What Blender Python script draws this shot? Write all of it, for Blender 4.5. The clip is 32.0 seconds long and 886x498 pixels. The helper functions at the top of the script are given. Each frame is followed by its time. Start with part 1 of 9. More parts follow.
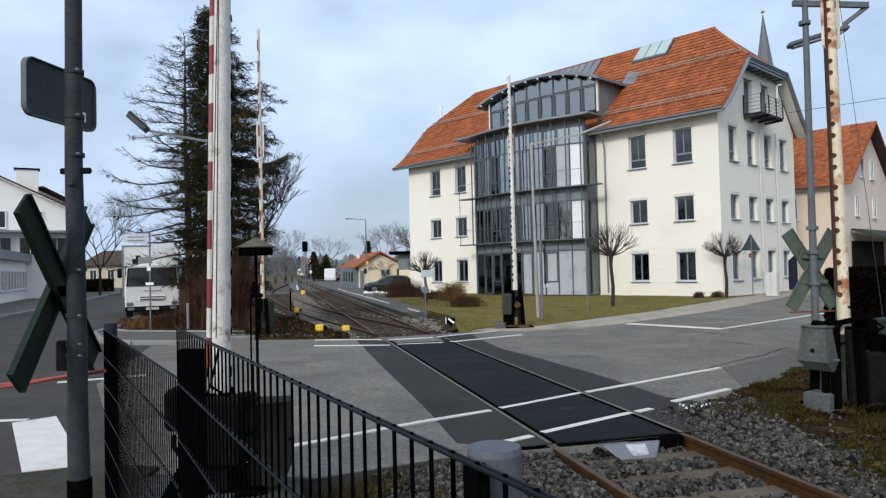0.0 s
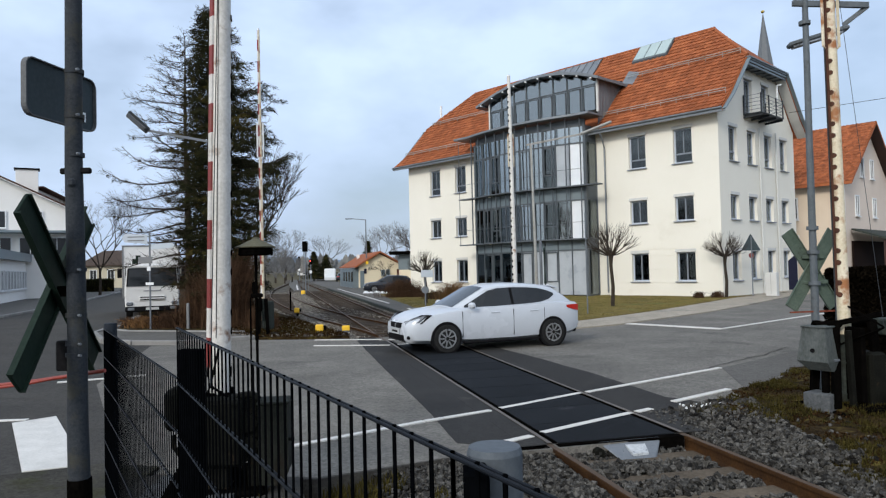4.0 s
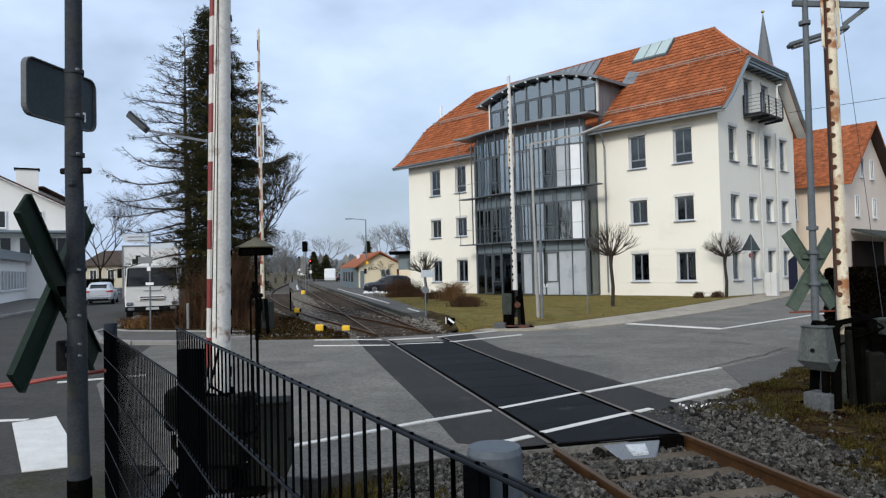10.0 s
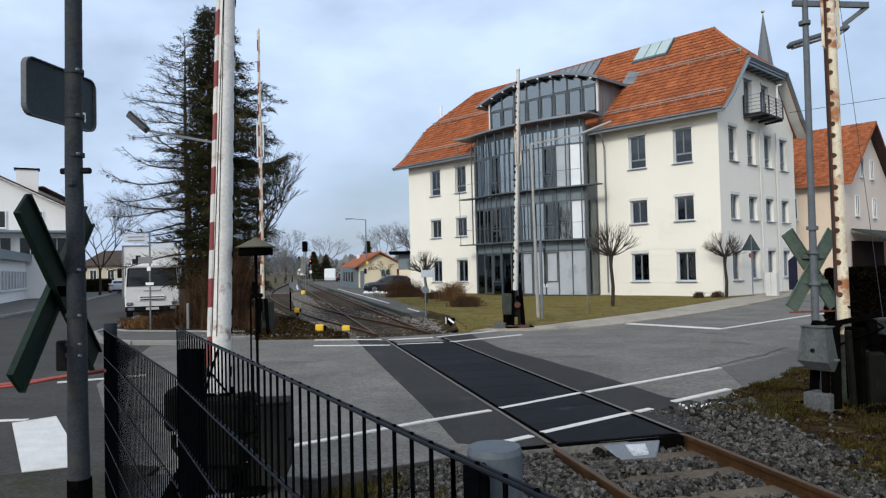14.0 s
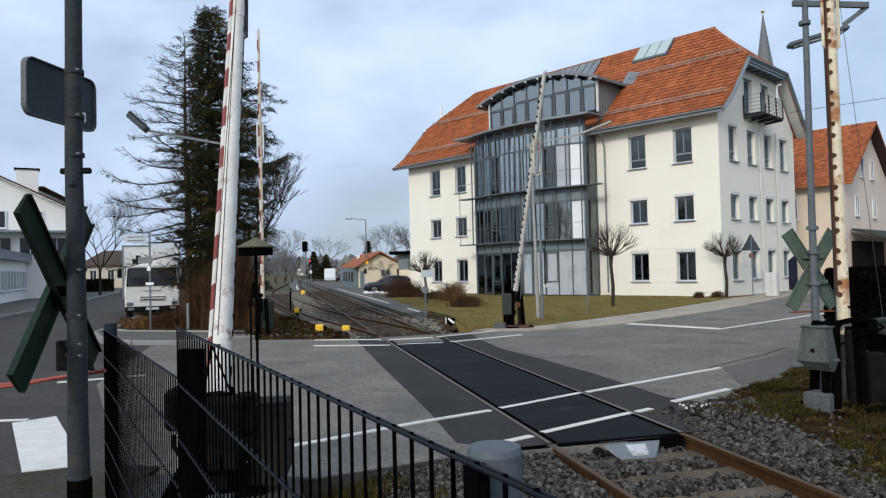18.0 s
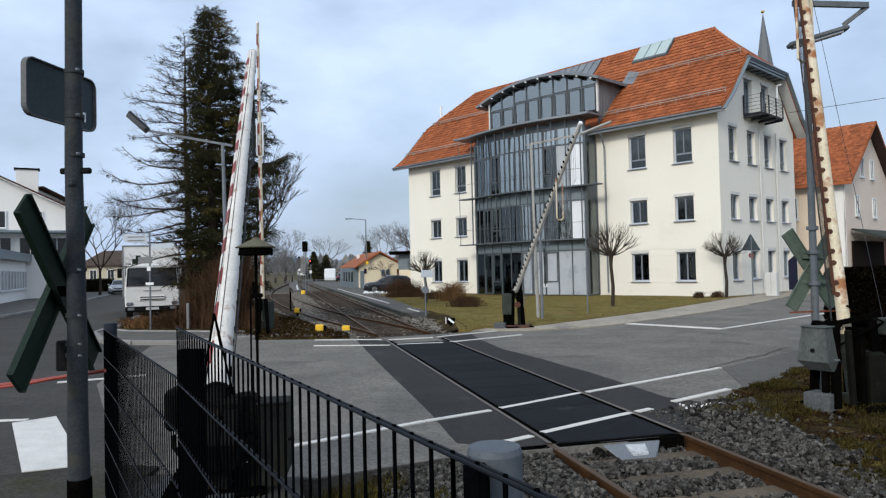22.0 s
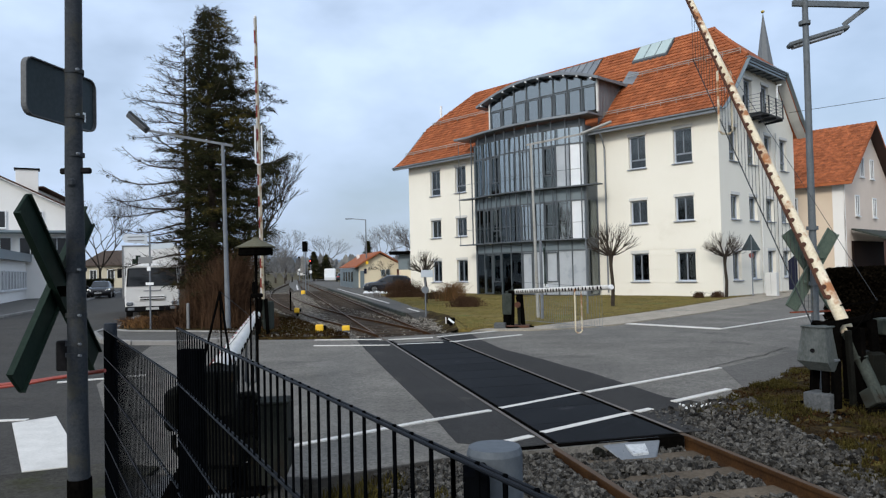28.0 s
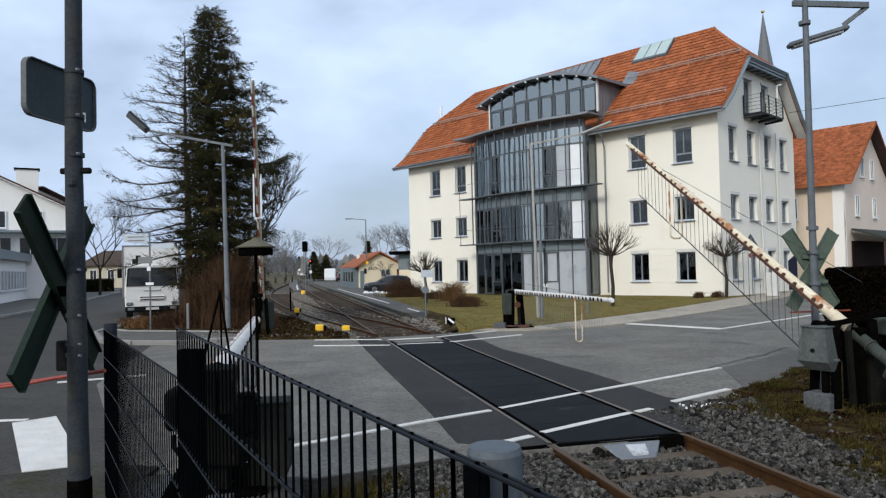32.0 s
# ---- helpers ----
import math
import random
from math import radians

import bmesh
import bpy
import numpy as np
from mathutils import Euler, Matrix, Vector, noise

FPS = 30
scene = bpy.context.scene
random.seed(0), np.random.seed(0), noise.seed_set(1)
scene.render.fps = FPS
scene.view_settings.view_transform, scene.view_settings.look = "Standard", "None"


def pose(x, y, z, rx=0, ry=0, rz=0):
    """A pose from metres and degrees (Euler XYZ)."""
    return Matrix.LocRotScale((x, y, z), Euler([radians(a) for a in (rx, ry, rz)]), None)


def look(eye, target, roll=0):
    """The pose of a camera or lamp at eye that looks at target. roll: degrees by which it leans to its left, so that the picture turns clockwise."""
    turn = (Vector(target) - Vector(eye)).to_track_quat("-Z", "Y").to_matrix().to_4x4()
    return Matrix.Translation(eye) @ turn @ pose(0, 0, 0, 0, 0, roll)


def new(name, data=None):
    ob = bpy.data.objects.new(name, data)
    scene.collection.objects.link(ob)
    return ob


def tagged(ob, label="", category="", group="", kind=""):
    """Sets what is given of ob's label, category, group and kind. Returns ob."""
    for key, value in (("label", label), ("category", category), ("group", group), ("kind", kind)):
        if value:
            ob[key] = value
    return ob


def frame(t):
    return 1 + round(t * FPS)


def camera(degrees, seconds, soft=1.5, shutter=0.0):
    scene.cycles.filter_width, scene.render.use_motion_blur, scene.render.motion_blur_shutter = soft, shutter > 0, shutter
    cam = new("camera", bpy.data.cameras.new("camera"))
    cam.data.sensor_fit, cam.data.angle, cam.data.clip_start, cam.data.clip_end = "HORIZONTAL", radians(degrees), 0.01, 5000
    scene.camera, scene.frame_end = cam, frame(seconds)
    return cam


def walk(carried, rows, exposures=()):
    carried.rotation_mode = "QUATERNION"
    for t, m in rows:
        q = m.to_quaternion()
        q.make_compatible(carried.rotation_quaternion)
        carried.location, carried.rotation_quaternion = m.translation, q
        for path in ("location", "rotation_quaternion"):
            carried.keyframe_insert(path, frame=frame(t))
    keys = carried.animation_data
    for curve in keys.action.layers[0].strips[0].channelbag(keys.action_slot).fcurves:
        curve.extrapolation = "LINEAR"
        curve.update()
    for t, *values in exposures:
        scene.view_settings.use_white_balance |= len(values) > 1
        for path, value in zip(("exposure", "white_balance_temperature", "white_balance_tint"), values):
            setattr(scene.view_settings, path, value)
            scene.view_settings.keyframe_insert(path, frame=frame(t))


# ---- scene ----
# ---- the camera: it stands still on a tripod beside the crossing ----
EYE = (0.0, 0.0, 1.82)
cam = camera(64.99, 32.0, soft=1.25)
VIEW = look(EYE, (0.0, 10.0, 1.82 + 10.0 * math.tan(radians(1.613))), -1.358)
walk(cam, [(0.0, VIEW), (32.0, VIEW)], exposures=[(0.0, 0.04), (3.5, 0.04), (6.0, -0.01), (32.0, -0.01)])

# ---- world and sun: thin high cloud, soft sun from behind ----
SUN_AZ, SUN_EL = 209.0, 27.0
scene.view_settings.exposure = 0.0
world = bpy.data.worlds.new("sky")
scene.world = world
world.use_nodes = True
wn, wl = world.node_tree.nodes, world.node_tree.links
wn.clear()
sky = wn.new("ShaderNodeTexSky")
sky.sky_type = "NISHITA"
sky.sun_disc = False
sky.sun_elevation, sky.sun_rotation = radians(SUN_EL), radians(SUN_AZ)
sky.air_density, sky.dust_density, sky.ozone_density = 1.0, 1.5, 1.0
coord = wn.new("ShaderNodeTexCoord")
squash = wn.new("ShaderNodeMapping")
squash.inputs["Scale"].default_value = (1.3, 1.3, 2.6)
cloud = wn.new("ShaderNodeTexNoise")
cloud.inputs["Scale"].default_value = 2.1
cloud.inputs["Detail"].default_value = 5
cloud.inputs["Roughness"].default_value = 0.52
cloud_ramp = wn.new("ShaderNodeValToRGB")
cloud_ramp.color_ramp.elements[0].position, cloud_ramp.color_ramp.elements[0].color = 0.34, (0.50, 0.50, 0.50, 1)
cloud_ramp.color_ramp.elements[1].position, cloud_ramp.color_ramp.elements[1].color = 0.60, (1.0, 1.0, 1.0, 1)
veil = wn.new("ShaderNodeMix")
veil.data_type = "RGBA"
veil.inputs[7].default_value = (7.50, 9.32, 12.25, 1)
back = wn.new("ShaderNodeBackground")
back.inputs["Strength"].default_value = 0.10
wout = wn.new("ShaderNodeOutputWorld")
wl.new(coord.outputs["Generated"], squash.inputs["Vector"])
wl.new(squash.outputs["Vector"], cloud.inputs["Vector"])
wl.new(cloud.outputs["Fac"], cloud_ramp.inputs["Fac"])
wl.new(cloud_ramp.outputs["Color"], veil.inputs[0])
wl.new(sky.outputs["Color"], veil.inputs[6])
# the thin cloud shines more round the hidden sun
toward = wn.new("ShaderNodeVectorMath")
toward.operation = "DOT_PRODUCT"
toward.inputs[1].default_value = (math.sin(radians(SUN_AZ)) * math.cos(radians(SUN_EL)), math.cos(radians(SUN_AZ)) * math.cos(radians(SUN_EL)), math.sin(radians(SUN_EL)))
aureole = wn.new("ShaderNodeMapRange")
aureole.interpolation_type = "SMOOTHSTEP"
aureole.inputs["From Min"].default_value, aureole.inputs["From Max"].default_value = 0.1, 1.0
aureole.inputs["To Min"].default_value, aureole.inputs["To Max"].default_value = 0.95, 1.5
shine = wn.new("ShaderNodeVectorMath")
shine.operation = "SCALE"
wl.new(coord.outputs["Generated"], toward.inputs[0])
wl.new(toward.outputs["Value"], aureole.inputs["Value"])
# near the sun the cloud is white rather than blue
glare = wn.new("ShaderNodeMix")
glare.data_type = "RGBA"
glare.inputs[7].default_value = (10.0, 10.0, 10.0, 1)
white = wn.new("ShaderNodeMapRange")
white.interpolation_type = "SMOOTHSTEP"
white.inputs["From Min"].default_value, white.inputs["From Max"].default_value = -0.1, 0.8
white.inputs["To Min"].default_value, white.inputs["To Max"].default_value = 0.0, 0.5
wl.new(toward.outputs["Value"], white.inputs["Value"])
wl.new(white.outputs["Result"], glare.inputs[0])
wl.new(veil.outputs[2], glare.inputs[6])
wl.new(glare.outputs[2], shine.inputs[0])
# and it greys towards the hazy horizon
parts_of = wn.new("ShaderNodeSeparateXYZ")
haze = wn.new("ShaderNodeMapRange")
haze.interpolation_type = "SMOOTHSTEP"
haze.inputs["From Min"].default_value, haze.inputs["From Max"].default_value = 0.0, 0.26
haze.inputs["To Min"].default_value, haze.inputs["To Max"].default_value = 0.74, 1.0
both = wn.new("ShaderNodeMath")
both.operation = "MULTIPLY"
wl.new(coord.outputs["Generated"], parts_of.inputs["Vector"])
wl.new(parts_of.outputs["Z"], haze.inputs["Value"])
wl.new(haze.outputs["Result"], both.inputs[0])
wl.new(aureole.outputs["Result"], both.inputs[1])
wl.new(both.outputs["Value"], shine.inputs["Scale"])
wl.new(shine.outputs["Vector"], back.inputs["Color"])
wl.new(back.outputs["Background"], wout.inputs["Surface"])

sun_data = bpy.data.lights.new("sun", "SUN")
sun_data.energy, sun_data.angle, sun_data.color = 1.95, radians(12), (1.0, 0.95, 0.86)
sun = new("sun", sun_data)
az, el = radians(SUN_AZ), radians(SUN_EL)
SUN_WAY = Vector((math.sin(az) * math.cos(el), math.cos(az) * math.cos(el), math.sin(el)))
sun.matrix_world = look(SUN_WAY * 80, (0, 0, 0))


# ---- materials ----
def material(name, dark, light, scale=3.0, rough=0.7, metal=0.0, bump=0.2, fine=40.0, stain=None, stain_scale=0.7, stain_from=0.55,
             vary=0.0, spec=0.5, stretch=None, speck=0.0, speck_size=0.03):
    """Two colours mixed by noise at two scales, an optional third colour as blotches, fine relief, and a little change from piece to piece."""
    m = bpy.data.materials.new(name)
    m.use_nodes = True
    n, l = m.node_tree.nodes, m.node_tree.links
    b = n["Principled BSDF"]
    b.inputs["Roughness"].default_value, b.inputs["Metallic"].default_value = rough, metal
    b.inputs["Specular IOR Level"].default_value = spec
    tc = n.new("ShaderNodeTexCoord")
    vec = tc.outputs["Object"]
    if stretch:
        mp = n.new("ShaderNodeMapping")
        mp.inputs["Scale"].default_value = stretch
        l.new(vec, mp.inputs["Vector"])
        vec = mp.outputs["Vector"]

    def noise_tex(s, detail=4, rgh=0.6):
        t = n.new("ShaderNodeTexNoise")
        t.inputs["Scale"].default_value, t.inputs["Detail"].default_value, t.inputs["Roughness"].default_value = s, detail, rgh
        l.new(vec, t.inputs["Vector"])
        return t.outputs["Fac"]

    def ramp(src, a, c):
        r = n.new("ShaderNodeMapRange")
        r.inputs["From Min"].default_value, r.inputs["From Max"].default_value = a, c
        l.new(src, r.inputs["Value"])
        return r.outputs["Result"]

    def mix(fac, a, c):
        x = n.new("ShaderNodeMix")
        x.data_type = "RGBA"
        l.new(fac, x.inputs[0])
        for sock, val in ((x.inputs[6], a), (x.inputs[7], c)):
            if isinstance(val, tuple):
                sock.default_value = (*val, 1)
            else:
                l.new(val, sock)
        return x.outputs[2]

    coarse, grain = noise_tex(scale), noise_tex(fine, 3, 0.7)
    add = n.new("ShaderNodeMath")
    add.operation = "MULTIPLY_ADD"
    add.inputs[1].default_value = 0.5
    half = n.new("ShaderNodeMath")
    half.operation = "MULTIPLY"
    half.inputs[1].default_value = 0.5
    l.new(grain, half.inputs[0])
    l.new(coarse, add.inputs[0])
    l.new(half.outputs[0], add.inputs[2])
    col = mix(ramp(add.outputs[0], 0.34, 0.66), dark, light)
    if stain:
        col = mix(ramp(noise_tex(stain_scale, 6, 0.65), stain_from, stain_from + 0.12), col, stain)
    if speck:
        # single grains, each lighter or darker than the rest
        for size, strength in ((speck_size, speck), (speck_size * 3.3, speck * 0.25)):
            cell = n.new("ShaderNodeTexVoronoi")
            cell.inputs["Scale"].default_value = 1.0 / size
            l.new(tc.outputs["Object"], cell.inputs["Vector"])
            one = n.new("ShaderNodeSeparateColor")
            l.new(cell.outputs["Color"], one.inputs["Color"])
            lit = n.new("ShaderNodeMapRange")
            lit.inputs["To Min"].default_value, lit.inputs["To Max"].default_value = 1 - strength, 1 + strength
            l.new(one.outputs["Red"], lit.inputs["Value"])
            grainy = n.new("ShaderNodeHueSaturation")
            l.new(lit.outputs["Result"], grainy.inputs["Value"])
            l.new(col, grainy.inputs["Color"])
            col = grainy.outputs["Color"]
    if vary:
        info = n.new("ShaderNodeObjectInfo")
        geo = n.new("ShaderNodeNewGeometry")
        s = n.new("ShaderNodeMath")
        s.operation = "ADD"
        l.new(info.outputs["Random"], s.inputs[0])
        l.new(geo.outputs["Random Per Island"], s.inputs[1])
        fr = n.new("ShaderNodeMath")
        fr.operation = "FRACT"
        l.new(s.outputs[0], fr.inputs[0])
        mr = n.new("ShaderNodeMapRange")
        mr.inputs["To Min"].default_value, mr.inputs["To Max"].default_value = 1 - vary, 1 + vary
        l.new(fr.outputs[0], mr.inputs["Value"])
        hsv = n.new("ShaderNodeHueSaturation")
        l.new(mr.outputs["Result"], hsv.inputs["Value"])
        l.new(col, hsv.inputs["Color"])
        col = hsv.outputs["Color"]
    l.new(col, b.inputs["Base Color"])
    rr = n.new("ShaderNodeMapRange")
    rr.inputs["To Min"].default_value, rr.inputs["To Max"].default_value = max(0.03, rough - 0.12), min(1.0, rough + 0.12)
    l.new(coarse, rr.inputs["Value"])
    l.new(rr.outputs["Result"], b.inputs["Roughness"])
    if bump:
        bp = n.new("ShaderNodeBump")
        bp.inputs["Strength"].default_value, bp.inputs["Distance"].default_value = bump, 0.01
        l.new(grain, bp.inputs["Height"])
        l.new(bp.outputs["Normal"], b.inputs["Normal"])
    return m


def glass_pane(name, tint=(0.75, 0.82, 0.86), rough=0.03, see=0.35, ior=1.9):
    """A window pane: glossy front, partly clear."""
    m = bpy.data.materials.new(name)
    m.use_nodes = True
    n, l = m.node_tree.nodes, m.node_tree.links
    n.clear()
    out = n.new("ShaderNodeOutputMaterial")
    glossy, clear, mx, fres = n.new("ShaderNodeBsdfGlossy"), n.new("ShaderNodeBsdfTransparent"), n.new("ShaderNodeMixShader"), n.new("ShaderNodeFresnel")
    fres.inputs["IOR"].default_value = ior
    glossy.inputs["Roughness"].default_value = rough
    glossy.inputs["Color"].default_value = (0.86, 0.96, 1.0, 1)
    clear.inputs["Color"].default_value = (*[c * see for c in tint], 1)
    tc, wav, bp = n.new("ShaderNodeTexCoord"), n.new("ShaderNodeTexNoise"), n.new("ShaderNodeBump")
    wav.inputs["Scale"].default_value = 0.8
    bp.inputs["Strength"].default_value, bp.inputs["Distance"].default_value = 0.05, 0.05
    l.new(tc.outputs["Object"], wav.inputs["Vector"])
    l.new(wav.outputs["Fac"], bp.inputs["Height"])
    l.new(bp.outputs["Normal"], glossy.inputs["Normal"])
    l.new(bp.outputs["Normal"], fres.inputs["Normal"])
    l.new(fres.outputs["Fac"], mx.inputs["Fac"])
    l.new(clear.outputs["BSDF"], mx.inputs[1])
    l.new(glossy.outputs["BSDF"], mx.inputs[2])
    l.new(mx.outputs["Shader"], out.inputs["Surface"])
    return m


def glowing(name, colour, strength):
    m = bpy.data.materials.new(name)
    m.use_nodes = True
    b = m.node_tree.nodes["Principled BSDF"]
    b.inputs["Base Color"].default_value = (*colour, 1)
    b.inputs["Emission Color"].default_value, b.inputs["Emission Strength"].default_value = (*colour, 1), strength
    return m


EARTH = material("earth_and_dry_grass", (0.04, 0.033, 0.02), (0.115, 0.096, 0.056), 0.6, 0.95, bump=0.8, fine=14, stain=(0.09, 0.09, 0.035), stain_scale=0.9, spec=0.08)
LAWN = material("winter_lawn", (0.075, 0.062, 0.018), (0.21, 0.155, 0.052), 1.1, 0.95, bump=0.9, fine=22, stain=(0.10, 0.115, 0.03), stain_scale=0.6, spec=0.08, speck=0.3, speck_size=0.05)
VERGE = material("mossy_verge", (0.008, 0.0052, 0.003), (0.046, 0.030, 0.012), 3.0, 0.95, bump=0.9, fine=30, stain=(0.085, 0.068, 0.018), stain_scale=2.0, stain_from=0.52, spec=0.05, speck=0.45, speck_size=0.05)
ASPHALT = material("asphalt_grey", (0.086, 0.081, 0.072), (0.196, 0.185, 0.165), 0.6, 0.88, spec=0.15, bump=0.6, fine=95, stain=(0.088, 0.083, 0.075), stain_scale=0.4, stain_from=0.56, speck=0.24, speck_size=0.03)
ASPHALT_OLD = material("asphalt_old_dark", (0.029, 0.0272, 0.0246), (0.069, 0.0652, 0.0586), 0.6, 0.88, spec=0.15, bump=0.6, fine=95, stain=(0.047, 0.046, 0.044), stain_scale=0.4, stain_from=0.56, speck=0.22, speck_size=0.03)
ASPHALT_MOSSY = material("asphalt_with_moss", (0.026, 0.025, 0.021), (0.062, 0.058, 0.049), 1.6, 0.9, spec=0.1, bump=0.6, fine=95, stain=(0.036, 0.036, 0.020), stain_scale=1.8, stain_from=0.50, speck=0.25, speck_size=0.03)
ASPHALT_PALE = material("asphalt_pale_worn", (0.082, 0.078, 0.071), (0.122, 0.116, 0.106), 0.8, 0.9, spec=0.15, bump=0.5, fine=95, stain=(0.086, 0.081, 0.073), speck=0.2, speck_size=0.03)
ASPHALT_DARK = material("asphalt_dark_patch", (0.018, 0.0175, 0.017), (0.044, 0.043, 0.0415), 0.9, 0.8, spec=0.1, bump=0.5, fine=95, stain=(0.058, 0.054, 0.049), stain_scale=0.8, stain_from=0.6, speck=0.16, speck_size=0.03)
RUBBER = material("crossing_panel_rubber", (0.0070, 0.0082, 0.0100), (0.0185, 0.0212, 0.0250), 1.4, 0.8, spec=0.05, bump=0.3, fine=60, stain=(0.042, 0.044, 0.05), stain_scale=1.6, stain_from=0.62, vary=0.12, speck=0.14, speck_size=0.03)
PAINT_ROAD = material("road_marking", (0.46, 0.445, 0.41), (0.66, 0.64, 0.60), 3, 0.7, bump=0.2, fine=60, stain=(0.34, 0.34, 0.34), stain_scale=5, stain_from=0.62)
PAVING = material("pavement_grey", (0.23, 0.198, 0.150), (0.35, 0.31, 0.25), 1.2, 0.9, bump=0.3, fine=60, stain=(0.15, 0.14, 0.12), speck=0.25, speck_size=0.03)
KERB = material("kerb_stone", (0.15, 0.146, 0.138), (0.25, 0.243, 0.23), 2.5, 0.85, bump=0.3, fine=50, vary=0.12)
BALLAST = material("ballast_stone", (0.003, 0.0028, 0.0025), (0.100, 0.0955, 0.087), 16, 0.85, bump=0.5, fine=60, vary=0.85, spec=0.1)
# near-black bed: shade of the gaps between stones put into its colour
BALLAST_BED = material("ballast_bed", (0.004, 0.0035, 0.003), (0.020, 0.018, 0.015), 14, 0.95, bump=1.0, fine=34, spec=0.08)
RUST = material("rusty_rail_side", (0.015, 0.0068, 0.003), (0.070, 0.033, 0.0115), 5, 0.85, bump=0.3, fine=60, spec=0.12)
RAIL_TOP = material("worn_rail_top", (0.042, 0.026, 0.015), (0.088, 0.058, 0.036), 3, 0.6, bump=0.1, spec=0.2)
SLEEPER = material("wooden_sleeper", (0.055, 0.043, 0.031), (0.135, 0.11, 0.083), 4, 0.9, bump=0.4, fine=30, vary=0.15, spec=0.08)
CREAM = material("cream_render", (0.695, 0.67, 0.59), (0.75, 0.725, 0.645), 0.35, 0.92, bump=0.12, fine=70, stain=(0.66, 0.63, 0.545), stain_scale=0.3, stain_from=0.58)
WHITE_WALL = material("white_render", (0.70, 0.69, 0.665), (0.79, 0.78, 0.755), 0.6, 0.9, bump=0.1, fine=60)
YELLOW_WALL = material("yellow_render", (0.62, 0.54, 0.38), (0.70, 0.62, 0.46), 0.6, 0.9, bump=0.1, fine=60)
PALE_PEACH = material("pale_peach_render", (0.60, 0.50, 0.42), (0.68, 0.58, 0.49), 0.6, 0.9, bump=0.1, fine=60)
PEACH_WALL = material("peach_render", (0.58, 0.47, 0.36), (0.66, 0.55, 0.43), 0.6, 0.9, bump=0.1, fine=60)
TILE = material("clay_roof_tile", (0.195, 0.056, 0.023), (0.36, 0.122, 0.050), 1.6, 0.75, bump=0.2, fine=40, vary=0.22, spec=0.12)
TILE_HOUSE = material("house_roof_tile", (0.17, 0.050, 0.022), (0.34, 0.112, 0.046), 2.6, 0.8, bump=0.2, fine=40, spec=0.1, speck=0.3, speck_size=0.2)
ZINC = material("zinc_sheet", (0.14, 0.155, 0.17), (0.22, 0.24, 0.26), 1.2, 0.5, metal=0.4, bump=0.08)
STEEL_GREY = material("grey_painted_steel", (0.060, 0.072, 0.082), (0.100, 0.115, 0.128), 2.0, 0.5, metal=0.2, bump=0.08)
PANEL_GREY = material("blue_grey_panel", (0.115, 0.15, 0.17), (0.16, 0.20, 0.22), 1.0, 0.45, metal=0.1, bump=0.05)
FRAME_BLUE = material("blue_grey_window_paint", (0.36, 0.40, 0.47), (0.45, 0.49, 0.56), 2.0, 0.5, bump=0.05)
LINTEL_GREY = material("shutter_box_grey", (0.48, 0.48, 0.46), (0.58, 0.58, 0.56), 2.0, 0.6, bump=0.05)
# near-black colour stands in for the shade of unlit rooms
ROOM_SHADE = material("room_shade", (0.015, 0.015, 0.016), (0.05, 0.05, 0.052), 0.8, 0.9, bump=0, spec=0.08)
BLIND = material("roller_blind", (0.50, 0.52, 0.53), (0.62, 0.64, 0.65), 1.0, 0.8, bump=0.1)
SILL_GREY = material("grey_blue_metal_sill", (0.15, 0.17, 0.20), (0.22, 0.245, 0.28), 2.0, 0.5, bump=0.05)
GLASS = glass_pane("window_glass", ior=1.6)
GLASS_BAY = glass_pane("tinted_bay_glass", (0.48, 0.66, 0.66), 0.02, 0.5, 3.5)
GLASS_DIM = glass_pane("dark_bay_glass", (0.46, 0.60, 0.62), 0.02, 0.5, 2.6)
GLASS_BLACK = glass_pane("clear_glass_before_dark_rooms", (0.50, 0.60, 0.62), 0.02, 0.5, 1.75)
GLASS_DORMER = glass_pane("blue_dormer_glass", (0.40, 0.52, 0.60), 0.02, 0.5, 2.8)
BALCONY_STEEL = material("dark_grey_balcony_steel", (0.020, 0.023, 0.027), (0.042, 0.047, 0.053), 3, 0.5, bump=0.05, spec=0.2)
GALV = material("galvanised_steel", (0.115, 0.13, 0.146), (0.185, 0.20, 0.22), 4, 0.55, metal=0.15, bump=0.1, fine=70, stain=(0.10, 0.105, 0.11), stain_scale=3, spec=0.12)
GALV_MAST = material("dull_blue_grey_mast_steel", (0.080, 0.094, 0.104), (0.140, 0.156, 0.170), 4, 0.6, metal=0.15, bump=0.1, fine=70, stain=(0.07, 0.072, 0.070), stain_scale=3, spec=0.12)
GALV_PALE = material("pale_weathered_steel", (0.25, 0.25, 0.235), (0.36, 0.36, 0.34), 4, 0.6, metal=0.1, bump=0.08, fine=60, stain=(0.20, 0.18, 0.14), stain_scale=2.5, spec=0.2)
# lighter copy of the fence paint: the wires' highlight put into colour
FENCE_WIRE = material("highlit_fence_wire", (0.002, 0.0027, 0.004), (0.007, 0.009, 0.013), 9, 0.5, bump=0.1, spec=0.12)
GALV_DARK = material("dull_dark_galvanised_steel", (0.016, 0.019, 0.023), (0.044, 0.050, 0.058), 4, 0.7, bump=0.12, fine=60, stain=(0.052, 0.050, 0.038), stain_scale=3.0, stain_from=0.52, spec=0.12)
GREEN_BACK = material("green_sign_back", (0.006, 0.014, 0.010), (0.016, 0.029, 0.020), 5, 0.6, bump=0.1, stain=(0.008, 0.014, 0.011), stain_scale=2.5, spec=0.12)
